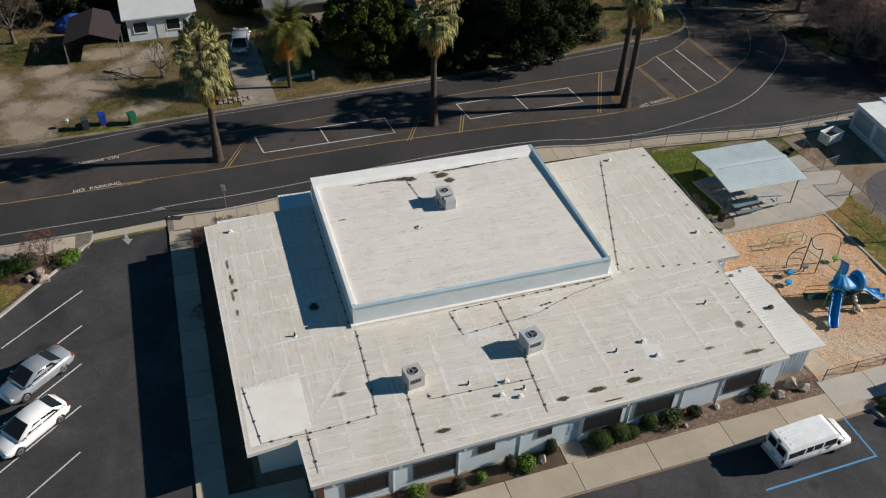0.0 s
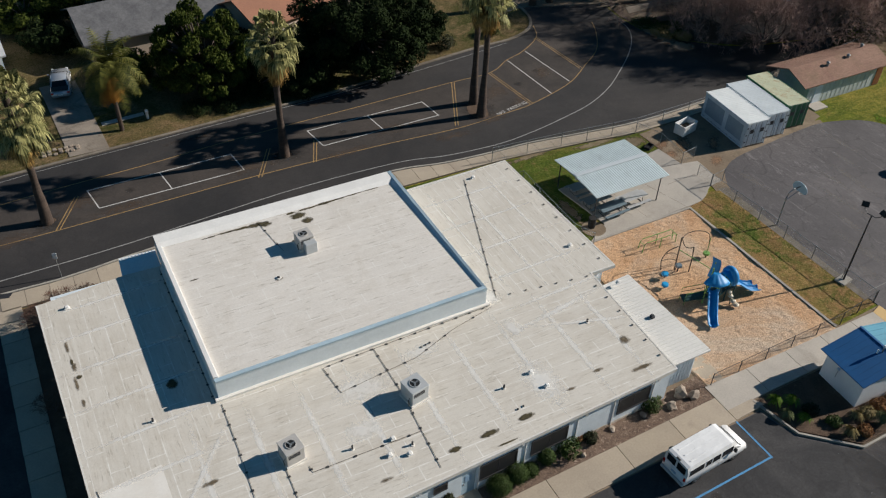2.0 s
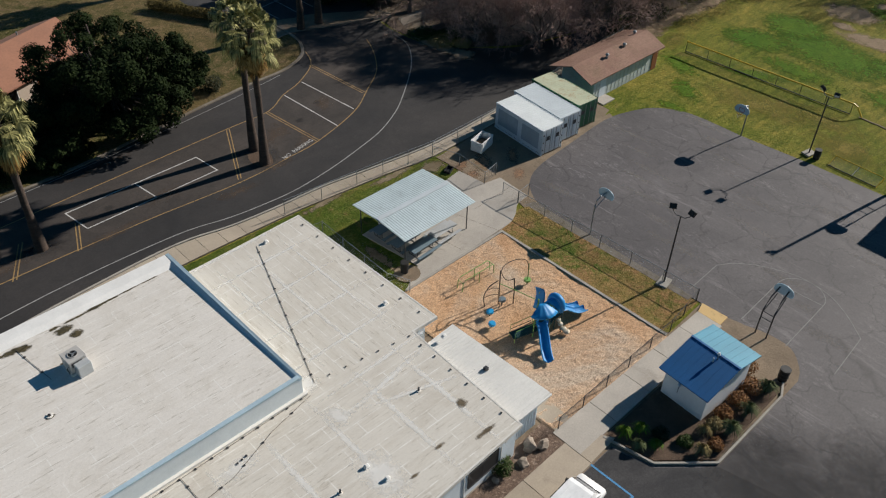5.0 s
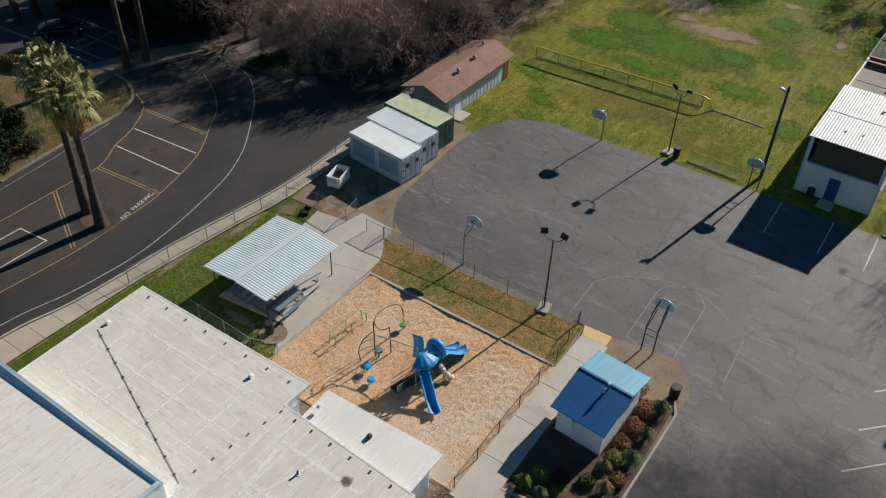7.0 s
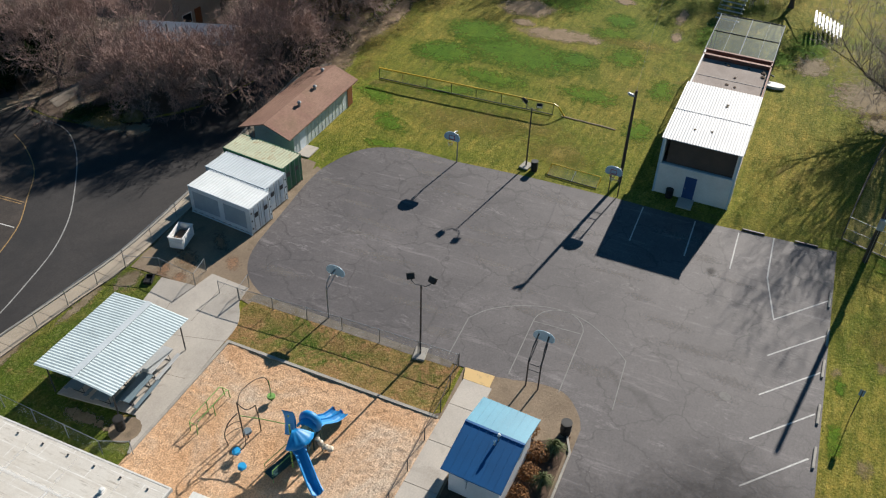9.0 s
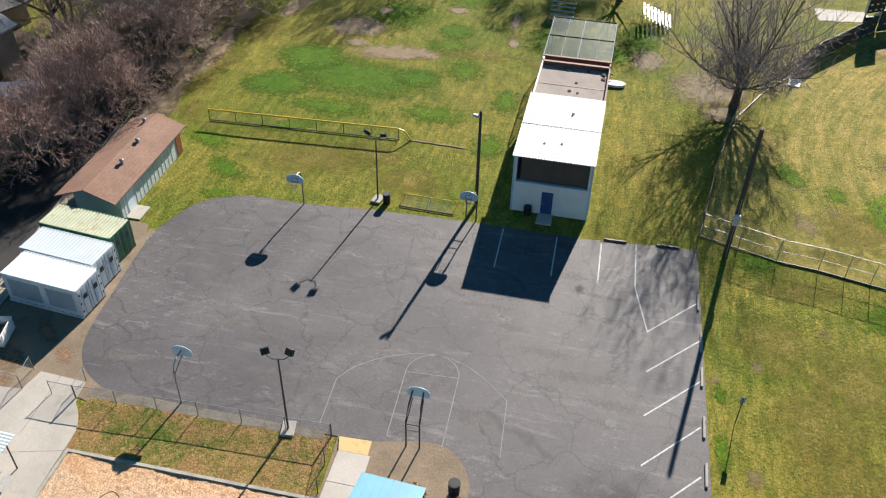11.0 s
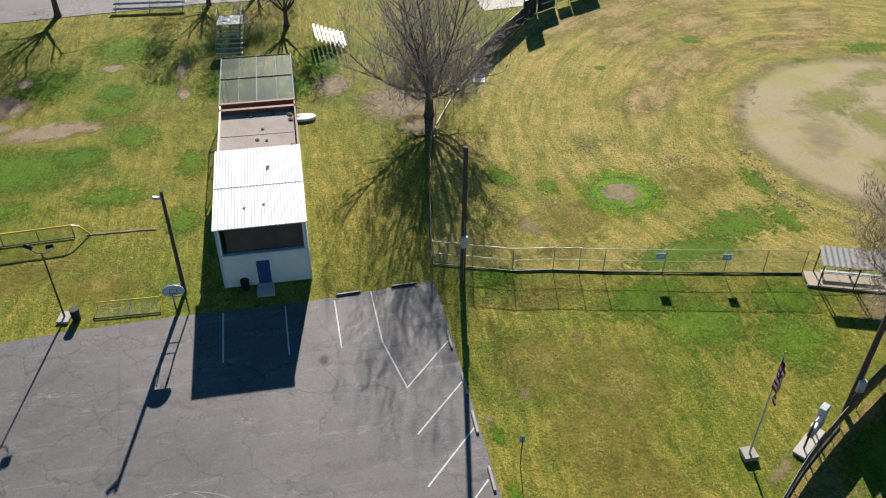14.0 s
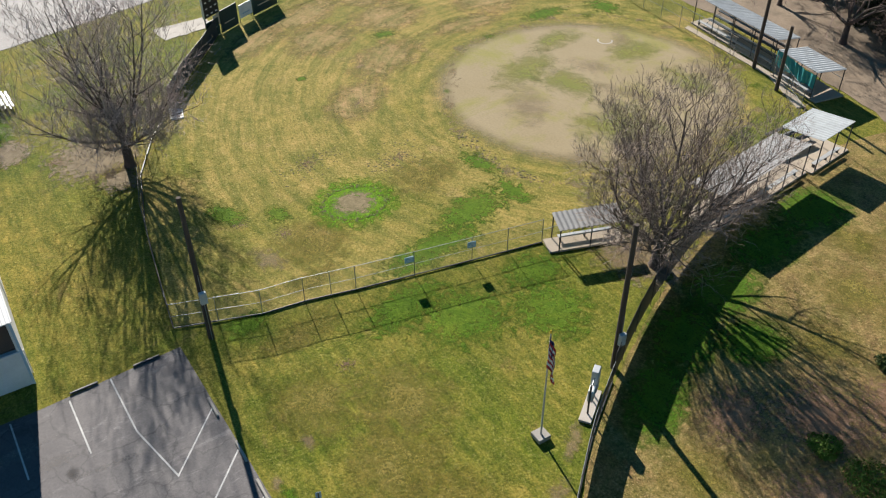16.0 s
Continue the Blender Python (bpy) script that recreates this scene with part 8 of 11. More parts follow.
def barrel(x, y, z, r, h, lab, m=None):
    t = thing("trash_barrel", (x, y, z), lab, "trash bin", "trash barrels")
    part("drum", rod(bmesh.new(), (0, 0, 0), (0, 0, h), r * 0.92, r, 14), m or BLACK, t)
    for k in (0.33, 0.66, 0.98):
        part("hoop_band", rod(bmesh.new(), (0, 0, h * k - 0.02), (0, 0, h * k + 0.02), r * 1.04, r * 1.04, 14), m or BLACK, t)
    part("opening", rod(bmesh.new(), (0, 0, h), (0, 0, h + 0.012), r * 0.85, r * 0.85, 14), BLACK, t)
    return t


barrel(35.7, 9.95, 0.08, 0.33, 0.95, "black trash barrel at the corner of the planting bed")
barrel(61.05, 20.9, 0.0, 0.3, 0.9, "black trash barrel beside the lamp footing")
barrel(24.85, 33.55, 0.06, 0.3, 0.9, "black trash barrel beside the shelter pad")
barrel(62.3, 9.8, 0.0, 0.3, 0.75, "black trash barrel against the white wall")
setting("barrel_dirt_circle", slab(bmesh.new(), [(24.9 + 0.95 * math.cos(radians(a)), 33.3 + 0.95 * math.sin(radians(a))) for a in range(0, 360, 24)], 0.02, 0.068), DIRT, "round patch of bare dirt in the concrete", "dirt")


def low_bench(x0, y0, x1, y1):
    """Low steel frame with a yellow rail lying at the edge of the grass."""
    t = thing("steel_rail_frame", (x0, y0, 0), "low rusty steel frame with a yellow top rail", "frame")
    L = math.hypot(x1 - x0, y1 - y0)
    t.matrix_world = pose(x0, y0, 0, 0, 0, math.degrees(math.atan2(y1 - y0, x1 - x0)))
    part("top_rail", rod(bmesh.new(), (0, 1.1, 0.5), (L, 1.1, 0.5), 0.04), YELLOWRAIL, t)
    part("base_rail", rod(bmesh.new(), (0, -0.0, 0.06), (L, 0, 0.06), 0.04), DARKSTEEL, t)
    for k in (0, 0.5, 1):
        part("strut", tube(bmesh.new(), [(L * k, 0, 0.06), (L * k, 1.1, 0.5), (L * k, 1.1, 0.0)], 0.03, 6), BENCHWHITE if k == 0.5 else YELLOWRAIL, t)
    bm = bmesh.new()
    vs = [bm.verts.new(p) for p in ((0, 0, 0.08), (L, 0, 0.08), (L, 1.1, 0.48), (0, 1.1, 0.48))]
    bm.faces.new(vs)
    part("net_panel", bm, LINKWIRE, t)
    return t


low_bench(60.85, 19.7, 60.75, 15.4)


def utility_pole(x, y, h, lab, lamp=False, box_at=None, r=0.17):
    t = thing("utility_pole", (x, y, 0.0), lab, "utility pole", "utility poles")
    part("pole", rod(bmesh.new(), (0, 0, 0), (0, 0, h), r, r * 0.72, 10), POLEWOOD, t)
    if lamp:
        part("lamp_arm", tube(bmesh.new(), [(0, 0, h - 0.3), (-0.12, 0.12, h - 0.2), (-0.2, 0.22, h - 0.22)], 0.03, 6), GALV, t)
        bm = bmesh.new()
        box(bm, -0.14, 0.14, -0.3, 0.3, -0.1, 0.1, 0.06)
        l = part("lamp_head", bm, BENCHWHITE, t, "pale street lamp head")
        l.matrix_local = pose(-0.28, 0.3, h - 0.3, 25, 0, 25)
    if box_at:
        part("meter_box", box(bmesh.new(), -r - 0.28, -r, -0.22, 0.22, box_at, box_at + 0.9, 0.03), ACGREY, t, "grey electrical box")
        part("conduit", rod(bmesh.new(), (-r - 0.04, 0.0, 0), (-r - 0.04, 0.0, box_at + 2.2), 0.03), GALV, t)
    return t


utility_pole(62.6, 13.95, 8.5, "dark wooden pole with a pale lamp head near the court", True, r=0.15)
utility_pole(60.65, -5.3, 11.0, "tall weathered wooden pole with a grey box beside the fence", False, 3.2, 0.2)
utility_pole(44.75, -25.5, 11.0, "tall weathered wooden pole with grey boxes beside the slope fence", False, 2.2, 0.2)
wt = thing("overhead_wire", (62.6, 14.0, 8.1), "thin overhead wire across the field", "wire")
part("cable", tube(bmesh.new(), [(0, 0, 0), (12, 1.5, -0.5), (26, 3.0, -0.6), (42, 4.6, -0.2), (56, 6, 0.4)], 0.009, 4), DARKSTEEL, wt)


def flagpole(x, y):
    t = thing("flagpole", (x, y, 0), "pale steel flagpole on a concrete block, limp flag", "flagpole")
    part("footing", box(bmesh.new(), -0.42, 0.42, -0.42, 0.42, 0, 0.3, 0.03), KERB, t, "pale concrete block")
    part("pole", rod(bmesh.new(), (0, 0, 0.3), (0, 0, 8.2), 0.06, 0.035, 10), BENCHWHITE, t)
    part("finial", rod(bmesh.new(), (0, 0, 8.2), (0, 0, 8.38), 0.07, 0.04, 8), YELLOWRAIL, t)
    for k in range(9):
        bm = bmesh.new()
        z1 = 7.95 - 0.06 * k
        n = 6
        up, lo = [], []
        for i in range(n + 1):
            s = i / n
            ux = -0.05 - 0.55 * s + 0.06 * math.sin(9 * s + k)
            uy = 0.1 * math.sin(7 * s + 0.3 * k)
            up.append((ux, uy, z1 - 1.1 * s - 0.19 * k * (1 - 0.2 * s)))
        if k % 2 == 0:
            m = FLAGRED
        else:
            m = FLAGWHITE
        vs = [bm.verts.new(p) for p in up]
        vl = [bm.verts.new((p[0], p[1], p[2] - 0.24)) for p in up]
        wl = [bm.verts.new((p[0], p[1] + 0.012, p[2] - 0.24)) for p in up]
        ws = [bm.verts.new((p[0], p[1] + 0.012, p[2])) for p in up]
        for i in range(n):
            bm.faces.new((vs[i], vs[i + 1], vl[i + 1], vl[i]))
            bm.faces.new((ws[i + 1], ws[i], wl[i], wl[i + 1]))
        st = part("stripe", bm, m, t)
    bm = bmesh.new()
    vs = [bm.verts.new((-0.05 - 0.26 * i / 4, -0.02 + 0.1 * math.sin(1.8 * i), 7.97 - 0.55 * i / 4 - dz)) for dz in (0, 0.8) for i in range(5)]
    for i in range(4):
        bm.faces.new((vs[i], vs[i + 1], vs[6 + i], vs[5 + i]))
    o = bmesh.ops.extrude_face_region(bm, geom=list(bm.faces))
    bmesh.ops.translate(bm, verts=[v for v in o["geom"] if isinstance(v, bmesh.types.BMVert)], vec=(0, 0.05, 0))
    part("canton", bm, FLAGBLUE, t, "dark blue flag canton")
    return t


flagpole(42.75, -18.35)


def switch_gear():
    t = thing("electrical_stand", (43.0, -22.2, 0), "grey electrical cabinets on a steel stand and concrete pad", "electrical cabinet", "", -54)
    part("pad", box(bmesh.new(), -1.35, 1.35, -0.38, 0.38, 0, 0.16, 0.02), CONCRETE_GREY, t, "pale concrete pad")
    for x in (-0.7, 0.8):
        part("leg", rod(bmesh.new(), (x, 0, 0.16), (x, 0, 2.5), 0.06), DARKSTEEL, t)
    for z in (1.25, 2.3):
        part("rail", rod(bmesh.new(), (-0.75, 0, z), (0.9, 0, z), 0.04), GALV, t)
    c = part("cabinet", box(bmesh.new(), -0.6, -0.05, -0.16, 0.16, 1.0, 1.9, 0.03), WHITEPAINT, t, "white electrical cabinet")
    part("cabinet_door", box(bmesh.new(), -0.55, -0.1, -0.175, -0.16, 1.06, 1.84), WHITEPAINT, c)
    c = part("cabinet", box(bmesh.new(), 0.1, 0.75, -0.2, 0.2, 1.1, 2.8, 0.03), ACGREY, t, "tall grey electrical cabinet")
    part("cabinet_door", box(bmesh.new(), 0.15, 0.7, -0.215, -0.2, 1.2, 2.7), ACTAN, c)
    part("conduit", rod(bmesh.new(), (0.4, 0.0, 0.16), (0.4, 0.0, 1.1), 0.05), GALV, t)
    return t


switch_gear()
for x, y, h, lab in ((44.4, -5.4, 2.4, "pale blue parking sign on a thin post"), (-12.1, 45.4, 2.2, "white street sign on a thin post")):
    t = thing("sign_post", (x, y, 0), lab, "sign", "sign posts", -100 if x > 0 else 170)
    part("post", rod(bmesh.new(), (0, 0, 0), (0, 0, h), 0.03), DARKSTEEL if x > 0 else GALV, t)
    part("panel", box(bmesh.new(), -0.15, 0.15, 0.03, 0.05, h - 0.5, h, 0.01), SIGNBLUE if x > 0 else WHITEPAINT, t)
for x, y in ((54.89, -3.3), (50.9, -3.5), (47.8, -3.5), (43.7, -3.6), (40.2, -3.7), (60.52, 2.8), (60.77, -1.1)):
    rz = 0 if y < -3 else 92
    t = thing("wheel_stop", (x, y, 0.005), "weathered concrete wheel stop at the edge of the car park", "wheel stop", "wheel stops", rz)
    part("bar", box(bmesh.new(), -0.85, 0.85, -0.08, 0.08, 0, 0.13, 0.03), DARKSTEEL if y > -3 else KERB, t)
setting("manhole", rod(bmesh.new(), (42.75, 1.85, -0.01), (42.75, 1.85, 0.012), 0.36, 0.36, 18), MANHOLE, "round worn manhole cover in the asphalt", "manhole cover")


# ---- storage shed ----
def shed():
    t = thing("storage_shed", (59.2, 41.8, 0), "long pale green shed with a brown shingle roof", "shed")
    X0, X1, Y0, Y1 = -5.2, 4.9, -1.95, 1.9
    for x0, x1, y0, y1 in ((X0, X1, Y0, Y0 + 0.15), (X0, X1, Y1 - 0.15, Y1), (X0, X0 + 0.15, Y0 + 0.15, Y1 - 0.15), (X1 - 0.15, X1, Y0 + 0.15, Y1 - 0.15)):
        part("wall", box(bmesh.new(), x0, x1, y0, y1, 0, 2.25), SHEDWALL, t)
    for x in (X0, X1 - 0.15):
        bm = bmesh.new()
        o = [(Y0, 2.25), (Y1, 2.25), (0.0, 3.0)]
        lo = [bm.verts.new((x, y, z)) for y, z in o]
        hi = [bm.verts.new((x + 0.15, y, z)) for y, z in o]
        bm.faces.new(lo)
        bm.faces.new(list(reversed(hi)))
        for i in range(3):
            j = (i + 1) % 3
            bm.faces.new((lo[i], hi[i], hi[j], lo[j]))
        part("gable", bm, SHEDWALL, t)
    for ya, za, yb, zb in ((-2.4, 2.24, 0.0, 3.15), (0.0, 3.15, 2.6, 2.2)):
        bm = bmesh.new()
        vs = [bm.verts.new((x, y, z + dz)) for dz in (0, 0.1) for (y, z) in ((ya, za), (yb, zb)) for x in (X0 - 1.2, X1 + 0.35)]
        for q in ((0, 1, 3, 2), (4, 6, 7, 5), (0, 4, 5, 1), (2, 3, 7, 6), (0, 2, 6, 4), (1, 5, 7, 3)):
            bm.faces.new([vs[i] for i in q])
        sl = part("roof_slope", bm, SHINGLE, t, "brown shingle roof slope")
        n = 9
        for k in range(n):
            s = k / n
            y, z = ya + (yb - ya) * s, za + (zb - za) * s + 0.1
            bm = bmesh.new()
            box(bm, X0 - 1.2, X1 + 0.35, min(y, y + 0.03), max(y, y + 0.03), z, z + 0.012)
            part("shingle_course", bm, SHINGLE, sl)
    for x, y in ((-2.1, -0.75), (0.9, -0.5), (3.9, 0.5)):
        v = part("turbine_vent", rod(bmesh.new(), (x, y, 2.85), (x, y, 3.3), 0.13, 0.13, 10), GALV, t)
        part("vent_cap", rod(bmesh.new(), (x, y, 3.3), (x, y, 3.42), 0.2, 0.1, 10), GALV, v)
    part("door", box(bmesh.new(), X1 - 0.95, X1 - 0.1, Y0 - 0.05, Y0, 0.05, 2.0), BROWNDOOR, t, "rust-brown door")
    for k in range(14):
        x = X0 + 0.4 + 0.6 * k
        part("batten", box(bmesh.new(), x, x + 0.05, Y0 - 0.02, Y0, 0.05, 2.2), SHEDWALL, t)
    part("side_door", box(bmesh.new(), X0 + 0.9, X0 + 1.8, Y0 - 0.04, Y0, 0.05, 2.05), WALLBLUE, t, "pale blue door")
    part("step", box(bmesh.new(), X0 + 0.2, X0 + 1.9, Y0 - 1.2, Y0 - 0.05, 0, 0.1), CONCRETE_GREY, t)
    return t


shed()


# ---- scorer's building with batting cage ----
def scorers_building():
    t = thing("scorers_building", (67, 8.2, 0), "two-storey white block building with an open upper floor", "building")
    X0, X1, Y0, Y1 = -4.4, 4.6, -3.0, 3.0

    def wall(x0, x1, y0, y1, z0, z1):
        part("wall", box(bmesh.new(), x0, x1, y0, y1, z0, z1), STUCCO, t)

    wall(X0, X0 + 0.2, Y0, -0.25, 0, 2.75)
    wall(X0, X0 + 0.2, 0.65, Y1, 0, 2.75)
    wall(X0, X0 + 0.2, -0.25, 0.65, 2.1, 2.75)
    wall(X0, X0 + 0.2, Y0, Y0 + 0.25, 2.75, 5.15)
    wall(X0, X0 + 0.2, Y1 - 0.25, Y1, 2.75, 5.15)
    wall(X0 + 0.2, X1, Y0, Y0 + 0.2, 0, 5.18)
    wall(X0 + 0.2, X1, Y1 - 0.2, Y1, 0, 5.18)
    wall(X1 - 0.2, X1, Y0 + 0.2, Y1 - 0.2, 0, 5.35)
    part("upper_floor", box(bmesh.new(), X0 + 0.2, X1 - 0.2, Y0 + 0.2, Y1 - 0.2, 2.55, 2.7), PITFLOOR, t)
    part("back_screen", box(bmesh.new(), X0 + 0.3, X0 + 0.36, Y0 + 0.2, Y1 - 0.55, 2.83, 5.1), BROWNMESH, t, "brown screen behind the opening of the upper floor")
    d = part("door", box(bmesh.new(), X0 - 0.02, X0 + 0.06, -0.25, 0.65, 0.02, 2.1), BLUEDOOR, t, "blue steel door")
    part("door_handle", box(bmesh.new(), X0 - 0.07, X0 - 0.02, 0.5, 0.56, 0.95, 1.1), GALV, d)
    part("door_step", box(bmesh.new(), X0 - 1.4, X0 - 0.03, -0.4, 0.8, 0, 0.1), CONCRETE_GREY, t)
    part("sill", box(bmesh.new(), X0 - 0.06, X0 + 0.22, Y0 - 0.02, Y1 + 0.02, 2.75, 2.83), TRIMBLUE, t)
    for y in (Y0 - 0.03, Y1 - 0.12):
        part("trim_post", box(bmesh.new(), X0 - 0.05, X0 + 0.05, y, y + 0.15, 0, 5.18), TRIMBLUE, t)
    n = 56
    bm = bmesh.new()
    row = []
    for k in range(n * 2 + 1):
        y = Y0 - 0.12 + (Y1 - Y0 + 0.24) * k / (n * 2)
        dz = 0.026 if k % 4 < 2 else 0
        row.append([bm.verts.new(p) for p in ((X0 - 0.25, y, 5.2 + dz), (0.0, y, 5.36 + dz), (X1 + 0.15, y, 5.56 + dz), (X1 + 0.15, y, 5.5 + dz), (X0 - 0.25, y, 5.14 + dz))])
    for a, b in zip(row, row[1:]):
        for i in range(5):
            j = (i + 1) % 5
            bm.faces.new((a[i], a[j], b[j], b[i]))
    part("roof", bm, ROOFWHITEMETAL, t, "bright white ribbed metal roof")
    part("roof_overlap", box(bmesh.new(), 0.0, 0.06, Y0 - 0.1, Y1 + 0.1, 5.385, 5.41), ROOFWHITEMETAL, t)
    for x, y in ((-2.3, -0.3), (2.2, -0.7), (1.9, -0.65), (-2.5, 1.0)):
        part("roof_stain", rod(bmesh.new(), (x, y, 5.2 + 0.04 * (x + 4.6)), (x, y, 5.25 + 0.04 * (x + 4.6)), 0.12, 0.1, 6), ROOFSTAIN, t)
    # flat-topped bay with rusty beams, then netted cage frame
    part("bay_floor", box(bmesh.new(), 4.9, 12.8, Y0, Y1, 4.45, 4.55), PITFLOOR, t, "grey-brown debris-strewn flat roof")
    for x0, x1, y0, y1 in ((4.75, 5.0, Y0 - 0.05, Y1 + 0.1), (11.9, 12.2, Y0 - 0.05, Y1 + 0.1), (13.0, 13.25, Y0 - 0.05, Y1 + 0.1)):
        part("rusty_beam", box(bmesh.new(), x0, x1, y0, y1, 4.5, 4.95), RUSTSTEEL, t)
    part("bay_divider", box(bmesh.new(), 8.4, 8.45, Y0, Y1, 4.55, 4.58), DARKSTEEL, t)
    for y in (Y0 - 0.05, Y1 - 0.05):
        part("bay_edge", box(bmesh.new(), 5.0, 12.8, y, y + 0.12, 4.4, 4.95), RUSTSTEEL if y < 0 else PARAPET, t)
        part("bay_wall", box(bmesh.new(), 4.6, 12.8, y, y + 0.1, 0, 4.4), STUCCO, t)
    for x in (13.2, 18.4, 22.6):
        for y in (Y0, Y1 + 0.2):
            part("cage_post", rod(bmesh.new(), (x, y, 0), (x, y, 4.5), 0.05), DARKSTEEL, t)
        part("cage_beam", rod(bmesh.new(), (x, Y0, 4.5), (x, Y1 + 0.2, 4.5), 0.06), DARKSTEEL, t)
    for y in (Y0, 0.1, Y1 + 0.2):
        part("cage_rail", rod(bmesh.new(), (13.2, y, 4.5), (22.6, y, 4.5), 0.05), GALV, t)
    for y in (-1.6, 1.6):
        part("cage_cable", rod(bmesh.new(), (13.2, y, 4.5), (22.6, y, 4.5), 0.02), GALV, t)
    bm = bmesh.new()
    for q in (((13.2, Y0, 4.48), (22.6, Y0, 4.48), (22.6, Y1 + 0.2, 4.48), (13.2, Y1 + 0.2, 4.48)), ((13.2, Y0, 0.1), (22.6, Y0, 0.1), (22.6, Y0, 4.48), (13.2, Y0, 4.48)), ((13.2, Y1 + 0.2, 0.1), (22.6, Y1 + 0.2, 0.1), (22.6, Y1 + 0.2, 4.48), (13.2, Y1 + 0.2, 4.48)), ((22.6, Y0, 0.1), (22.6, Y1 + 0.2, 0.1), (22.6, Y1 + 0.2, 4.48), (22.6, Y0, 4.48))):
        bm.faces.new([bm.verts.new(p) for p in q])
    part("netting", bm, NETWIRE, t, "grey-green cage netting")
    for k, (x, y, r) in enumerate(((11.5, -1.2, 0.16), (11.4, 0.6, 0.2), (11.6, 0.9, 0.12), (9.2, -0.3, 0.14), (7.6, 0.1, 0.2), (7.4, -0.6, 0.15), (11.2, -2.5, 0.3), (10.4, -2.6, 0.25), (6.4, -2.5, 0.2), (12.5, 0.2, 0.18))):
        bm = bmesh.new()
        bmesh.ops.create_icosphere(bm, subdivisions=1, radius=r)
        for v in bm.verts:
            v.co = Vector((v.co.x * 1.2, v.co.y, v.co.z * 0.45)) * (1 + 0.5 * noise.noise(v.co * 5 + Vector((k * 3.1, 0, 0)))) + Vector((x, y, 4.57))
        part("debris", bm, SOIL, t, "dark leaf debris")
    part("cage_mat", box(bmesh.new(), 13.3, 17.4, Y0 + 0.1, Y1, 0, 0.04), CAGEMAT, t, "grey mat on the cage floor")
    part("cage_mat", box(bmesh.new(), 17.5, 22.5, Y0 + 0.1, Y1, 0, 0.04), CAGETURF, t, "grey-green mat on the cage floor")
    part("wall_pipe", rod(bmesh.new(), (X0 + 1.0, Y0 - 0.05, 0), (X0 + 1.0, Y0 - 0.05, 2.0), 0.04), WHITEPAINT, t)
    return t


scorers_building()
t = thing("water_tank_lid", (85.4, 4.6, 0), "pale oblong concrete lid with a bent pipe", "concrete lid")
part("slab", slab(bmesh.new(), [(0.55 * math.cos(radians(a)), 1.1 * math.sin(radians(a))) for a in range(0, 360, 20)], 0, 0.25), PARAPET, t)
part("pipe", tube(bmesh.new(), [(-0.3, 1.2, 0), (0.1, 1.4, 0.9), (0.8, 1.0, 1.0), (0.9, 0.2, 0.6)], 0.07, 6), DARKSTEEL, t)


# ---- spectator stands and dugouts ----
def bleacher(x, y, rz, n, L, lab, rise=0.35, gap=0.65, m=None):
    t = thing("bleacher", (x, y, 0), lab, "bleacher", "bleachers", rz)
    for k in range(n):
        part("seat_plank", box(bmesh.new(), -L / 2, L / 2, gap * k - gap * 0.25, gap * k + gap * 0.25, 0.4 + rise * k, 0.46 + rise * k), m or BENCHWHITE, t)
        if k:
            part("foot_plank", box(bmesh.new(), -L / 2, L / 2, gap * k - gap * 0.65, gap * k - gap * 0.35, 0.02 + rise * k, 0.06 + rise * k), GALV, t)
    for xx in (-L / 2 + 0.3, 0, L / 2 - 0.3):
        part("frame", tube(bmesh.new(), [(xx, -0.2, 0), (xx, 0, 0.4), (xx, gap * (n - 1), 0.4 + rise * (n - 1)), (xx, gap * (n - 1) + 0.1, 0)], 0.03, 6), DARKSTEEL, t)
    return t


bleacher(101.0, -0.4, 2, 8, 3.4, "small white aluminium bleacher on the grass", 0.16, 0.42)
tall = bleacher(98.2, 11.4, -94, 8, 2.6, "narrow tall bleacher with a pale blue top deck", 0.3, 0.5)
part("top_deck", box(bmesh.new(), -1.3, 1.3, 3.3, 5.6, 2.55, 2.62, 0.02), PALEROOF, tall, "pale blue-grey metal deck")
for x in (-1.25, 1.25):
    part("deck_post", rod(bmesh.new(), (x, 5.5, 0), (x, 5.5, 3.6), 0.04), GALV, tall)
    part("hand_rail", tube(bmesh.new(), [(x, 0.0, 1.3), (x, 3.5, 3.5), (x, 5.5, 3.6)], 0.03, 6), GALV, tall)
bleacher(112.5, 20.5, -94, 4, 8.0, "pale aluminium bleacher beside the far road")


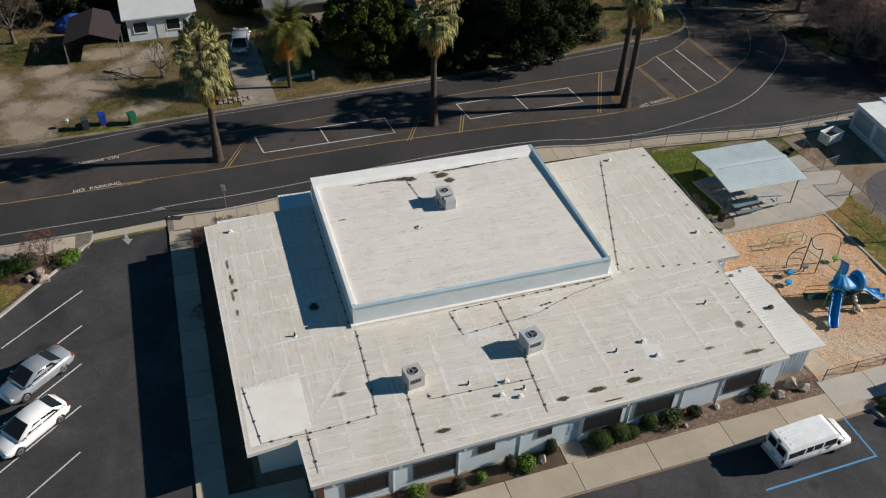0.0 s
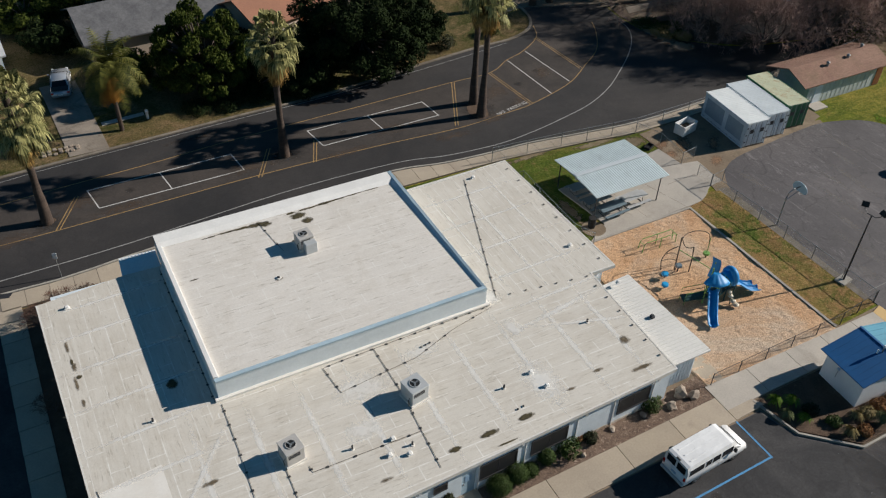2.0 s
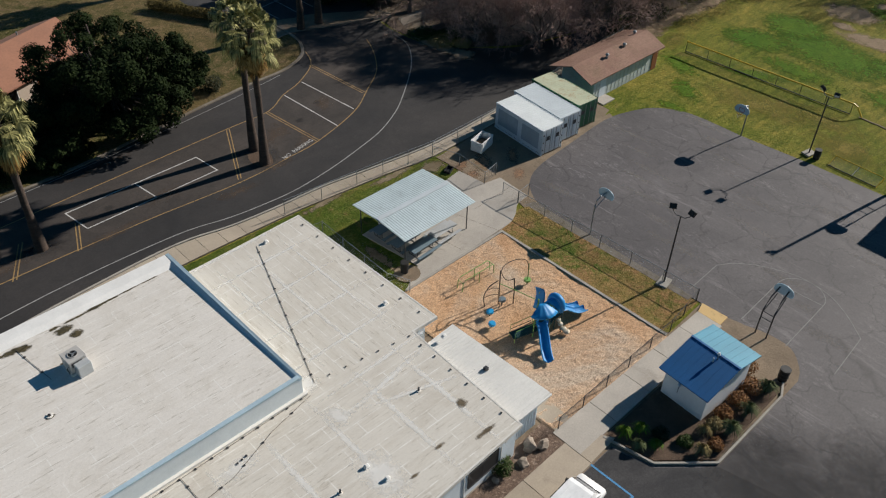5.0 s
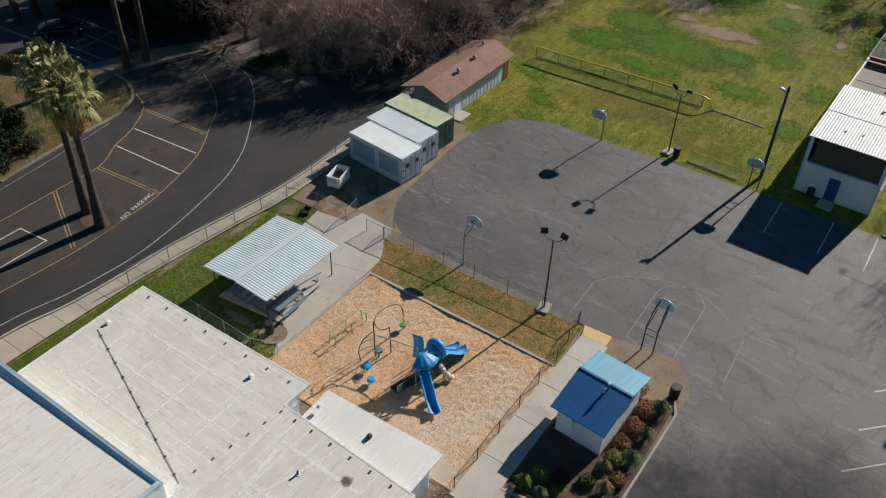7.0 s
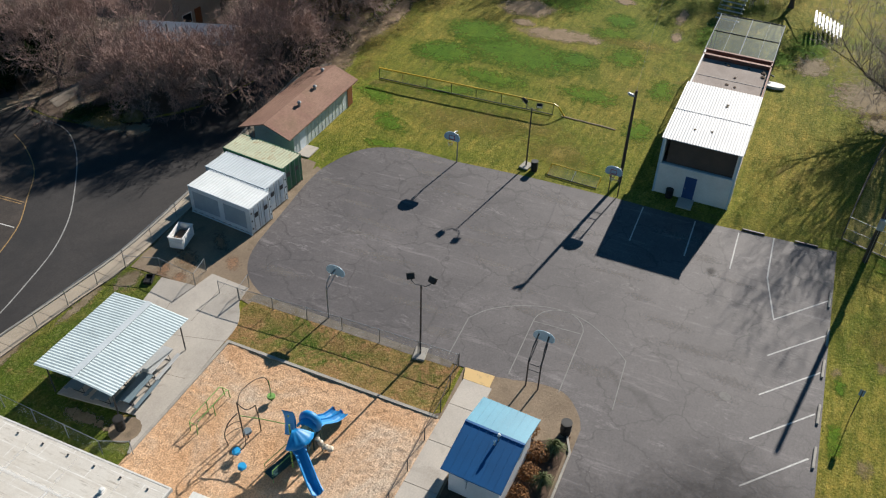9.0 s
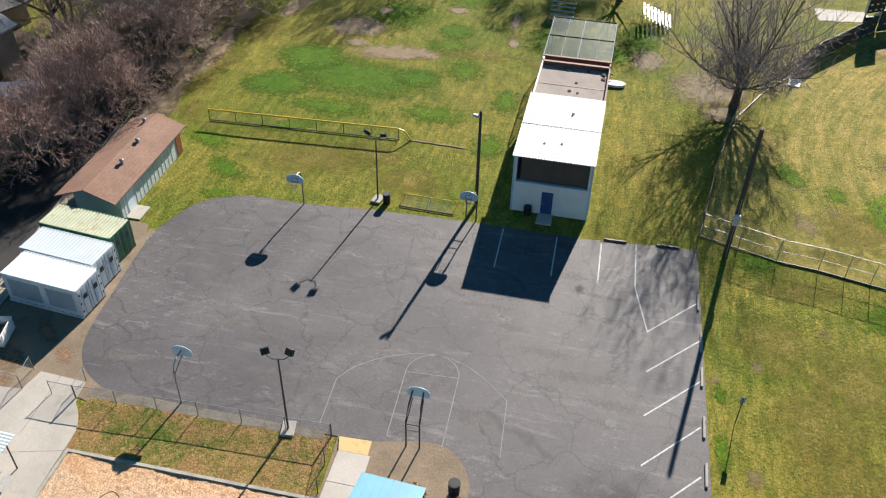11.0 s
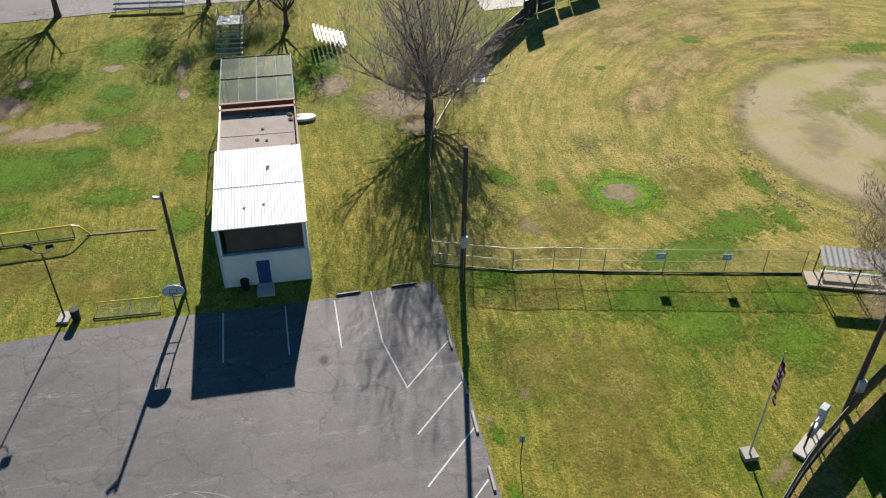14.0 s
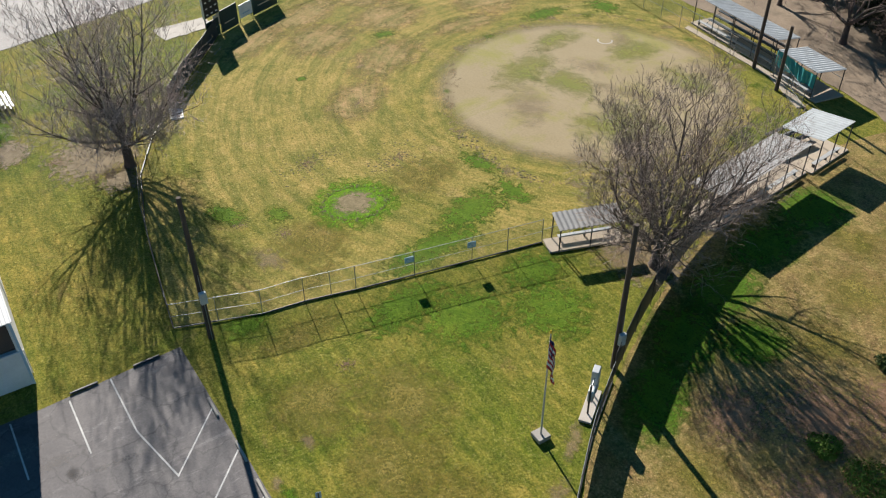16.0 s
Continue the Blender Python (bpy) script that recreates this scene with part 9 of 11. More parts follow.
def dugout(x, y, rz, L, W, h, roof, lab, bench=True, front=True):
    """Open shelter: concrete floor, posts, ribbed sloped roof, bench, wire front."""
    t = thing("dugout_shelter", (x, y, 0), lab, "dugout", "dugouts", rz)
    part("floor", box(bmesh.new(), -L / 2 - 0.6, L / 2 + 0.3, -W / 2 + 0.1, W / 2 - 0.1, 0, 0.14), CONCRETE, t, "pale concrete floor")
    bm = bmesh.new()
    n = max(12, int(L * 5))
    row = []
    for k in range(n + 1):
        xx = -L / 2 + L * k / n
        dz = 0.06 if k % 2 else 0
        row.append([bm.verts.new(p) for p in ((xx, -W / 2, h + dz), (xx, W / 2, h + 0.35 + dz), (xx, W / 2, h + 0.31 + dz), (xx, -W / 2, h - 0.04 + dz))])
    for a, b in zip(row, row[1:]):
        for i in range(4):
            j = (i + 1) % 4
            bm.faces.new((a[i], a[j], b[j], b[i]))
    part("roof", bm, roof, t, "ribbed metal roof")
    k = max(2, round(L / 3) + 1)
    for i in range(k):
        xx = -L / 2 + 0.1 + (L - 0.2) * i / (k - 1)
        for yy, zz in ((-W / 2 + 0.1, h - 0.05), (W / 2 - 0.1, h + 0.28)):
            part("post", rod(bmesh.new(), (xx, yy, 0.1), (xx, yy, zz), 0.05), DARKSTEEL, t)
    if bench:
        part("bench", box(bmesh.new(), -L / 2 + 0.4, L / 2 - 0.4, W / 2 - 0.7, W / 2 - 0.35, 0.5, 0.56), BENCHWHITE, t)
        for i in range(3):
            xx = -L / 2 + 0.6 + (L - 1.2) * i / 2
            part("bench_leg", box(bmesh.new(), xx - 0.04, xx + 0.04, W / 2 - 0.65, W / 2 - 0.4, 0.1, 0.5), DARKSTEEL, t)
    if front:
        bm = bmesh.new()
        bm.faces.new([bm.verts.new(p) for p in ((-L / 2, -W / 2, 0.14), (L / 2, -W / 2, 0.14), (L / 2, -W / 2, 1.5), (-L / 2, -W / 2, 1.5))])
        part("wire_front", bm, LINKWIRE, t)
        part("front_rail", rod(bmesh.new(), (-L / 2, -W / 2, 1.5), (L / 2, -W / 2, 1.5), 0.03), GALV, t)
    return t


dugout(55.65, -32.3, 252, 5.0, 1.8, 2.0, DUGOUTROOF, "small dugout with a corrugated roof and wire front")
dugout(53.6, -46.8, 98, 11.5, 3.2, 2.7, DUGOUTROOF, "long dugout with a pale ribbed metal roof beside the infield")
dugout(54.8, -55.9, 98, 4.8, 3.8, 2.75, PALEROOF, "square shelter with a bright metal roof over bleachers", True, False)
bleacher(55.5, -55.2, 270, 4, 4.2, "dark-framed bleacher under the metal roof", m=BINGREY)
dugout(73.2, -67.5, -7, 12.4, 3.0, 2.9, PALEROOF, "long spectator shelter with a grey metal roof")
bleacher(73.2, -66.7, 173, 4, 10.5, "dark weathered bleacher under the grey metal roof", m=BINGREY)
dugout(63.4, -65.7, -9, 5.3, 3.6, 2.5, PALEROOF, "small shelter with a pale roof and teal shade cloth")
t = thing("shade_cloth", (63.7, -63.9, 1.3), "teal shade cloth hung along the shelter front", "shade cloth", "", -12)
bm = bmesh.new()
row = [(bm.verts.new((-2.8 + 0.4 * k, 0.08 * math.sin(k * 1.7), 0.1 * math.sin(k))), bm.verts.new((-2.8 + 0.4 * k, 0.06 * math.sin(k * 2.1), 1.4 - 0.12 * math.sin(0.45 * k)))) for k in range(15)]
for a, b in zip(row, row[1:]):
    bm.faces.new((a[0], b[0], b[1], a[1]))
part("cloth", bm, TEALCLOTH, t)
sheet("stands_walk", [(60.4, -62.2), (66.5, -64.9), (79.4, -66.2), (79.2, -65.4), (66.6, -64.2), (60.8, -61.4)], 0.06, CONCRETE, "concrete walk in front of the stands", "pavement", 0.07)
chain_fence([(59.8, -60.5), (66.0, -64.2), (79.6, -65.0), (92, -66)], 2.4, "chain link backstop fence in front of the stands", LINKWIRE, GALV, 3.0, True)
chain_fence([(57.2, -29.4), (56.3, -36.5)], 1.2, "low chain link fence in front of the dugout", LINKWIRE, GALV, 2.4)
utility_pole(68.6, -64.4, 11.5, "tall wooden lamp pole at the backstop", False, None, 0.2)
utility_pole(64.2, -62.6, 6.4, "tall wooden lamp pole at the backstop", False, None, 0.2)


def scoreboard():
    t = thing("scoreboard", (104.9, -21.9, 0), "black scoreboard over a pale lower panel beside the outfield", "scoreboard", "", -58)
    for x in (-1.0, 1.0):
        part("post", rod(bmesh.new(), (x, 0.15, 0), (x, 0.15, 4.3), 0.09), DARKSTEEL, t)
    p = part("panel", box(bmesh.new(), -1.25, 1.15, -0.1, 0.1, 2.3, 4.5, 0.02), BLACK, t)
    fr = bmesh.new()
    box(fr, -1.3, 1.2, -0.12, 0.12, 4.5, 4.58)
    box(fr, -1.32, -1.25, -0.12, 0.12, 2.3, 4.5)
    part("panel_frame", fr, WHITEPAINT, p)
    for i in range(3):
        for j in range(3):
            part("number_bar", box(bmesh.new(), -0.95 + 0.75 * i, -0.65 + 0.75 * i, -0.12, -0.101, 2.55 + 0.65 * j, 2.68 + 0.65 * j), WHITEPAINT, p)
    part("lower_panel", box(bmesh.new(), -0.1, 1.0, -0.16, -0.11, 1.0, 2.25, 0.02), PLAYTAN, t, "pale cream lower panel")
    return t


scoreboard()
for x, y, rz, m, L, z0, z1 in ((105.7, -23.95, -60, GREENBOARD, 2.7, 0.1, 2.5), (107.0, -26.35, -62, WHITEPAINT, 2.0, 0.5, 2.0), (108.5, -29.2, -64, GREENBOARD, 4.0, 0.1, 2.2), (104.6, -21.7, -58, GREENBOARD, 2.0, 0.05, 1.9)):
    t = thing("outfield_banner", (x, y, 0), "dark green banner board on the outfield fence" if m is GREENBOARD else "white banner board on the outfield fence", "banner", "outfield banners", rz)
    p = part("board", box(bmesh.new(), -L / 2, L / 2, -0.05, 0.05, z0, z1), m, t)
    part("writing_bars", box(bmesh.new(), -L * 0.3, L * 0.3, -0.065, -0.051, 0.9, 1.0), PLAYTAN if m is GREENBOARD else SIGNBLUE, p)
    for xx in (-L / 2 + 0.06, L / 2 - 0.06):
        part("post", rod(bmesh.new(), (xx, 0.1, 0), (xx, 0.1, z1), 0.04), DARKSTEEL, t)
sheet("pale_concrete_pad", ragged([(106.6, -17.0), (110.0, -16.6), (110.4, -22.4), (107.4, -22.6)], 0.2, 0.8, 61), 0.02, CONCRETE_GREY, "pale concrete pad behind the scoreboard", "pavement", 0.03)
sheet("far_road", [(114, 15), (113.5, -2), (119, -22), (124, -38), (160, -90), (200, -90), (140, -10), (128, 20), (124, 60), (112, 110), (104, 110), (111.5, 40)], 0.012, COURT, "pale grey far road beyond the field", "road", 0.02)
sheet("white_base", [(91.7, -12.5), (91.0, -13.6), (89.4, -13.2), (89.7, -12.1)], 0.12, PARAPET, "pale slab at the foot of the fence", "slab", 0.12)
setting("home_plate_chalk", strip(bmesh.new(), arc(81.4, -56.1, 0.75, 20, 250, 12), 0.14, 0.0, 0.02), CONCRETE_GREY, "pale curved chalk mark in the infield", "chalk mark")


# ---- plants ----
def seg(V, F, a, b, ra, rb, n):
    d = (b - a)
    if d.length < 1e-5:
        return
    d.normalize()
    u = d.orthogonal().normalized()
    w = d.cross(u)
    i0 = len(V)
    for p, r in ((a, ra), (b, rb)):
        for k in range(n):
            t = 2 * math.pi * k / n
            V.append(p + (u * math.cos(t) + w * math.sin(t)) * r)
    for k in range(n):
        j = (k + 1) % n
        F.append((i0 + k, i0 + j, i0 + n + j, i0 + n + k))


def bare_tree_meshes(seed, height, reach, trunk_r, trunk_h, main, twig_mat, depth=7, thin=0.014, lean=(0, 0)):
    """Trunk with limbs, and a haze of fine twigs, grown by forking; reach widens the crown."""
    rnd = random.Random(seed)
    TV, TF, WV, WF = [], [], [], []

    def ribbon(a, b, r):
        d = b - a
        u = d.cross(Vector((rnd.uniform(-0.6, 0.6), rnd.uniform(-0.6, 0.6), 1.0)))
        if u.length < 1e-6:
            return
        u = u.normalized() * r
        i0 = len(WV)
        WV.extend([a - u, a + u, b + u * 0.5, b - u * 0.5])
        WF.append((i0, i0 + 1, i0 + 2, i0 + 3))

    def grow(p, d, length, r, level):
        steps = 3 if level < 4 else 2
        for s in range(steps):
            q = p + d * (length / steps)
            if level < 5:
                seg(TV, TF, p, q, r, r * 0.88, 6 if level < 3 else 4)
            else:
                ribbon(p, q, max(r, thin))
            p, r = q, r * 0.88
            d = (d + Vector((rnd.uniform(-1, 1), rnd.uniform(-1, 1), rnd.uniform(-0.6, 0.75))) * (0.18 if level < 4 else 0.09)).normalized()
            if level > 3 and rnd.random() < 0.75:
                side = d.orthogonal().normalized()
                side.rotate(Matrix.Rotation(rnd.uniform(0, 6.28), 3, d))
                ribbon(p, p + (d * 0.85 + side * 0.45) * length * rnd.uniform(0.5, 1.0), thin)
        if level >= depth:
            return
        n = 3 if level < 2 else rnd.choice((2, 3, 3, 4))
        for k in range(n):
            az = 2 * math.pi * (k + rnd.random() * 0.8) / n
            side = d.orthogonal().normalized()
            side.rotate(Matrix.Rotation(az, 3, d))
            ang = radians(rnd.uniform(18, 50))
            nd = (d * math.cos(ang) + side * math.sin(ang)).normalized()
            nd = (nd + Vector((0, 0, 0.10))).normalized()
            grow(p, nd, length * rnd.uniform(0.64, 0.86), max(r * rnd.uniform(0.5, 0.68), 0.008), level + 1)

    top = Vector((lean[0], lean[1], trunk_h))
    seg(TV, TF, Vector((0, 0, -0.1)), Vector((0, 0, 0.5)), trunk_r * 1.5, trunk_r * 1.05, 9)
    seg(TV, TF, Vector((0, 0, 0.5)), top, trunk_r * 1.05, trunk_r * 0.85, 9)
    for k in range(main):
        az = 2 * math.pi * (k + rnd.uniform(-0.25, 0.25)) / main
        ang = radians(rnd.uniform(18, 52)) * reach if k else radians(8)
        d = Vector((math.cos(az) * math.sin(ang), math.sin(az) * math.sin(ang), math.cos(ang))).normalized()
        grow(top, d, (height - trunk_h) * rnd.uniform(0.27, 0.36), trunk_r * rnd.uniform(0.42, 0.6), 1)
    return mesh_from("tree_limbs", TV, TF, BARK, True), mesh_from("tree_twigs", WV, WF, twig_mat)


def spreading_tree_meshes(seed, trunk_r, trunk_h, limbs, twig_mat, thin=0.014, side=(6, 6, 5)):
    """Bare tree of long curved limbs that carry side branches all along; limbs: (heading, lean, length) of each."""
    rnd = random.Random(seed)
    TV, TF, WV, WF = [], [], [], []
    rise = (0.0, 0.13, 0.07, 0.05, 0.03)
    wander = (0.0, 0.10, 0.16, 0.16, 0.12)

    def ribbon(a, b, r0, r1):
        u = (b - a).cross(Vector((rnd.uniform(-0.7, 0.7), rnd.uniform(-0.7, 0.7), 1.0)))
        if u.length < 1e-6:
            return
        u.normalize()
        i0 = len(WV)
        WV.extend([a - u * r0, a + u * r0, b + u * r1, b - u * r1])
        WF.append((i0, i0 + 1, i0 + 2, i0 + 3))

    def branch(p, d, length, r, level):
        steps = (0, 9, 7, 5, 3)[level]
        r_end = max(r * 0.22, 0.006)
        turn = rnd.uniform(0, 6.28)
        for k in range(steps):
            f = (k + 1) / steps
            q = p + d * (length / steps)
            ra, rb = r + (r_end - r) * k / steps, r + (r_end - r) * f
            if level < 3:
                seg(TV, TF, p, q, ra, rb, 7 if level == 1 else 5)
            else:
                ribbon(p, q, max(ra, thin), max(rb, thin * 0.7))
            p = q
            w = wander[level]
            d = (d + Vector((rnd.uniform(-w, w), rnd.uniform(-w, w), rnd.uniform(-w, w) * 0.7 + rise[level]))).normalized()
            if level < 4 and f > 0.12:
                for c in range(1 if rnd.random() < (0.55, 0.65, 0.9, 0.9)[level] else 2):
                    turn += 2.4 + rnd.uniform(-0.5, 0.5)
                    o = d.orthogonal().normalized()
                    o.rotate(Matrix.Rotation(turn, 3, d))
                    ang = radians(rnd.uniform(28, 58))
                    nd = (d * math.cos(ang) + o * math.sin(ang) + Vector((0, 0, 0.12))).normalized()
                    branch(p, nd, length * (0.62 - 0.30 * f) * rnd.uniform(0.75, 1.25), max(rb * 0.62, 0.008), level + 1)
            elif level == 4:
                for c in range(1):
                    o = d.orthogonal().normalized()
                    o.rotate(Matrix.Rotation(rnd.uniform(0, 6.28), 3, d))
                    ribbon(p, p + (d * 0.8 + o * 0.55) * rnd.uniform(0.25, 0.6), thin * 0.8, thin * 0.5)

    top = Vector((0.1, -0.05, trunk_h))
    seg(TV, TF, Vector((0, 0, -0.1)), Vector((0, 0, 0.5)), trunk_r * 1.5, trunk_r * 1.08, 10)
    seg(TV, TF, Vector((0, 0, 0.5)), top, trunk_r * 1.08, trunk_r * 0.9, 10)
    for az, lean, length in limbs:
        az, lean = radians(az), radians(lean)
        d = Vector((math.cos(az) * math.sin(lean), math.sin(az) * math.sin(lean), math.cos(lean)))
        branch(top - Vector((0, 0, rnd.uniform(0.0, 0.3) * trunk_h)), d, length, trunk_r * (0.16 + 0.018 * length), 1)
    return mesh_from("tree_limbs", TV, TF, BARK, True), mesh_from("tree_twigs", WV, WF, twig_mat)


def bare_tree(meshes, x, y, rz, lab, group="bare trees"):
    t = thing("bare_tree", (x, y, 0), lab, "tree", group, rz)
    for nm, me in (("trunk", meshes[0]), ("crown", meshes[1])):
        o = new(nm, me)
        o.parent = t
    return t


TREE_SLOPE = spreading_tree_meshes(3, 0.5, 2.4, ((0, 6, 10.0), (60, 28, 9.5), (130, 45, 8.5), (185, 32, 8.5), (235, 60, 8.5), (290, 38, 9.5), (335, 55, 9.0), (265, 72, 9.5), (20, 50, 8.0), (95, 62, 7.0), (118, 74, 8.0), (72, 58, 8.5), (158, 68, 7.0)), TWIGGREY, 0.014)
TREE_FENCE = spreading_tree_meshes(8, 0.38, 2.3, ((10, 5, 12.5), (70, 22, 12.0), (215, 26, 12.0), (290, 34, 11.5), (150, 30, 11.5), (340, 48, 9.0), (96, 74, 9.0), (255, 66, 8.5), (30, 60, 6.0), (185, 78, 5.0), (320, 84, 4.5), (45, 80, 4.5), (130, 82, 5.0), (225, 86, 5.0), (275, 80, 5.5), (165, 66, 5.5), (355, 72, 5.0)), TWIGPALE, 0.014)
TREE_A = bare_tree_meshes(5, 11.5, 1.1, 0.34, 2.0, 6, TWIG, 7, 0.014)
TREE_C = bare_tree_meshes(14, 8.5, 1.25, 0.24, 1.2, 7, TWIG, 7, 0.014)
TREE_E = bare_tree_meshes(17, 6.8, 1.35, 0.22, 0.9, 7, TWIG, 7, 0.014)
TREE_D = bare_tree_meshes(21, 9.5, 1.1, 0.26, 1.6, 6, TWIGPALE, 7, 0.014)
bare_tree(TREE_SLOPE, 50.7, -34.8, 0, "large leafless tree with a dense grey-brown crown beside the dugout")
bare_tree(TREE_FENCE, 84.1, -6.8, 0, "tall leafless tree with pale twigs beside the outfield fence")
wood = [(54.2, 65.5, "C"), (58.2, 64.2, "C"), (56.4, 53.9, "E"), (58.6, 50.4, "E"), (65.2, 48.4, "E"), (60.2, 71.5, "C"), (78.5, 58.5, "A"), (77.8, 50.6, "D"),
        (80.5, 55.5, "C"), (84.0, 50.5, "A"), (88.5, 53.0, "C"), (93.0, 50.0, "D"), (97.0, 47.5, "C"), (90.5, 58.0, "A"), (66.0, 48.8, "C"), (54.6, 55.8, "E"), (100.5, 52.0, "A"), (82.0, 63.0, "A"), (79.5, 49.0, "C"), (86.5, 48.0, "C"), (73.0, 48.8, "C")]
for i, (x, y, k) in enumerate(wood):
    bare_tree({"A": TREE_A, "C": TREE_C, "D": TREE_D, "E": TREE_E}[k], x, y, 47 * i, "leafless grey-brown tree in the dense row beyond the street", "woodland trees")
TREE_Y = bare_tree_meshes(44, 6.5, 1.1, 0.2, 1.4, 6, TWIGDARK, 6, 0.02)
for x, y, k, rz in ((106.2, 5.4, TREE_D, 10), (118, 8, TREE_C, 80), (113.5, 14.0, TREE_C, 150), (113.0, 30.5, TREE_A, 200), (112.0, 40.5, TREE_A, 250), (67.5, -76.5, TREE_A, 30), (78, -79, TREE_C, 60), (38, -62, TREE_A, 110), (24.5, -33.5, TREE_C, 0), (-29.5, 78.5, TREE_Y, 0), (-34, 74, TREE_Y, 100), (60.5, -77, TREE_Y, 20)):
    bare_tree(k, x, y, rz, "leafless tree beyond the field")
YARDTREE = bare_tree_meshes(33, 3.6, 1.5, 0.16, 0.9, 5, TWIGPALE, 4, 0.03)
bt = thing("fallen_branch", (-21.0, 70.2, 0.05), "bare fallen branch lying across the dirt drive", "branch", "", -38)
part("limb", tube(bmesh.new(), [(0, 0, 0.05), (1.6, 0.15, 0.12), (3.2, 0.0, 0.1), (5.0, -0.1, 0.05)], 0.09, 6, 0.03), BARK, bt)
for x, y in ((1.2, 0.9), (2.4, -0.8), (3.4, 0.7), (4.0, -0.5)):
    part("twig", tube(bmesh.new(), [(x - 0.6, 0.05, 0.08), (x, y * 0.6, 0.25), (x + 0.5, y, 0.3)], 0.035, 5, 0.012), BARK, bt)
LOWBUSH = bare_tree_meshes(35, 1.5, 1.6, 0.035, 0.12, 7, TWIGRED, 5, 0.007)
SMALL = bare_tree_meshes(31, 2.9, 1.5, 0.06, 1.2, 7, TWIGRED, 6, 0.008)
bare_tree(SMALL, -25.0, 41.9, 0, "small leafless reddish tree in the planting island", "small bare trees")
bare_tree(YARDTREE, -15.6, 67.7, 40, "small leafless pale tree in the yard", "small bare trees")
for i, (x, y) in enumerate(((-14.3, 41.2), (-14.4, 33.2), (-12.9, 41.6), (-11.9, 42.0), (-10.6, 41.9), (-9.6, 41.6))):
    bare_tree(LOWBUSH, x, y, 60 * i, "low leafless red-brown shrub in the soil strip beside the wall", "small bare shrubs")


def fan_palm_meshes(seed, h, crown=1.0, shag=0.3, leaves=44, dead=44):
    """Washingtonia-like palm: ringed trunk, hanging dead skirt, fan leaves."""
    rnd = random.Random(seed)
    TV, TF = [], []
    rings = 16
    px, py = 0.0, 0.0
    prev = Vector((0, 0, -0.1))
    for k in range(1, rings + 1):
        z = h * k / rings
        px += rnd.uniform(-0.03, 0.03)
        py += rnd.uniform(-0.03, 0.03)
        q = Vector((px, py, z))
        r0 = 0.48 - 0.2 * min(1, (k - 1) / 5) if k < 6 else 0.265
        r1 = 0.48 - 0.2 * min(1, k / 5) if k < 6 else 0.265
        seg(TV, TF, prev, q, r0, r1 * 0.96, 9)
        prev = q
    top = prev

    def fan(V, F, base, d, pet, rad, droop, fold):
        d = d.normalized()
        tip = base + d * pet
        i0 = len(V)
        side = d.cross(Vector((0, 0, 1)))
        side = side.normalized() if side.length > 1e-3 else Vector((1, 0, 0))
        up = side.cross(d).normalized()
        V.extend([base - side * 0.02, base + side * 0.02, tip + side * 0.02, tip - side * 0.02])
        F.append((i0, i0 + 1, i0 + 2, i0 + 3))
        n = 19
        for k in range(n):
            a = radians(-95 + 190 * k / (n - 1))
            w = (d * math.cos(a) + side * math.sin(a)).normalized()
            w = (w + up * fold * abs(math.sin(a))).normalized()
            wd = w.cross(up).normalized() * (rad * 0.042)
            q = rad * rnd.uniform(0.85, 1.1) * (1 - 0.25 * abs(math.sin(a)))
            mid = tip + w * q * 0.55 + Vector((0, 0, -droop * q * 0.12))
            end = tip + w * q * (0.98 - 0.3 * droop) + Vector((0, 0, -droop * q * rnd.uniform(0.5, 0.9)))
            i1 = len(V)
            V.extend([tip - wd * 0.3, tip + wd * 0.3, mid + wd, mid - wd, end])
            F.append((i1, i1 + 1, i1 + 2, i1 + 3))
            F.append((i1 + 3, i1 + 2, i1 + 4))

    GV, GF, DV, DF = [], [], [], []
    for k in range(leaves):
        az = k * 2.399 + rnd.uniform(-0.25, 0.25)
        el = radians(82 - 112 * (k / leaves) ** 0.8 + rnd.uniform(-10, 10))
        d = Vector((math.cos(az) * math.cos(el), math.sin(az) * math.cos(el), math.sin(el)))
        fan(GV, GF, top + Vector((0, 0, -shag * k / leaves)), d, rnd.uniform(0.9, 1.4) * crown, rnd.uniform(0.8, 1.2) * crown, rnd.uniform(0.55, 1.15), rnd.uniform(-0.45, 0.25))
    for k in range(dead):
        az = k * 2.399 + rnd.uniform(-0.3, 0.3)
        s = k / dead
        el = radians(-35 - 48 * min(1, s * 1.6) + rnd.uniform(-12, 10))
        d = Vector((math.cos(az) * math.cos(el), math.sin(az) * math.cos(el), math.sin(el)))
        fan(DV, DF, top + Vector((0, 0, -0.35 - shag - 0.7 * s * crown)), d, rnd.uniform(0.5, 1.1) * crown, rnd.uniform(0.5, 0.95) * crown, 0.8, rnd.uniform(-0.7, 0.0))
    return mesh_from("palm_trunk", TV, TF, PALMTRUNK, True), mesh_from("palm_fans", GV, GF, FAN), mesh_from("palm_skirt", DV, DF, FANDEAD)


def palm(meshes, x, y, rz, lab):
    t = thing("fan_palm", (x, y, 0), lab, "palm tree", "fan palms", rz)
    for nm, me in zip(("trunk", "crown", "dead_skirt"), meshes):
        o = new(nm, me)
        o.parent = t
    return t


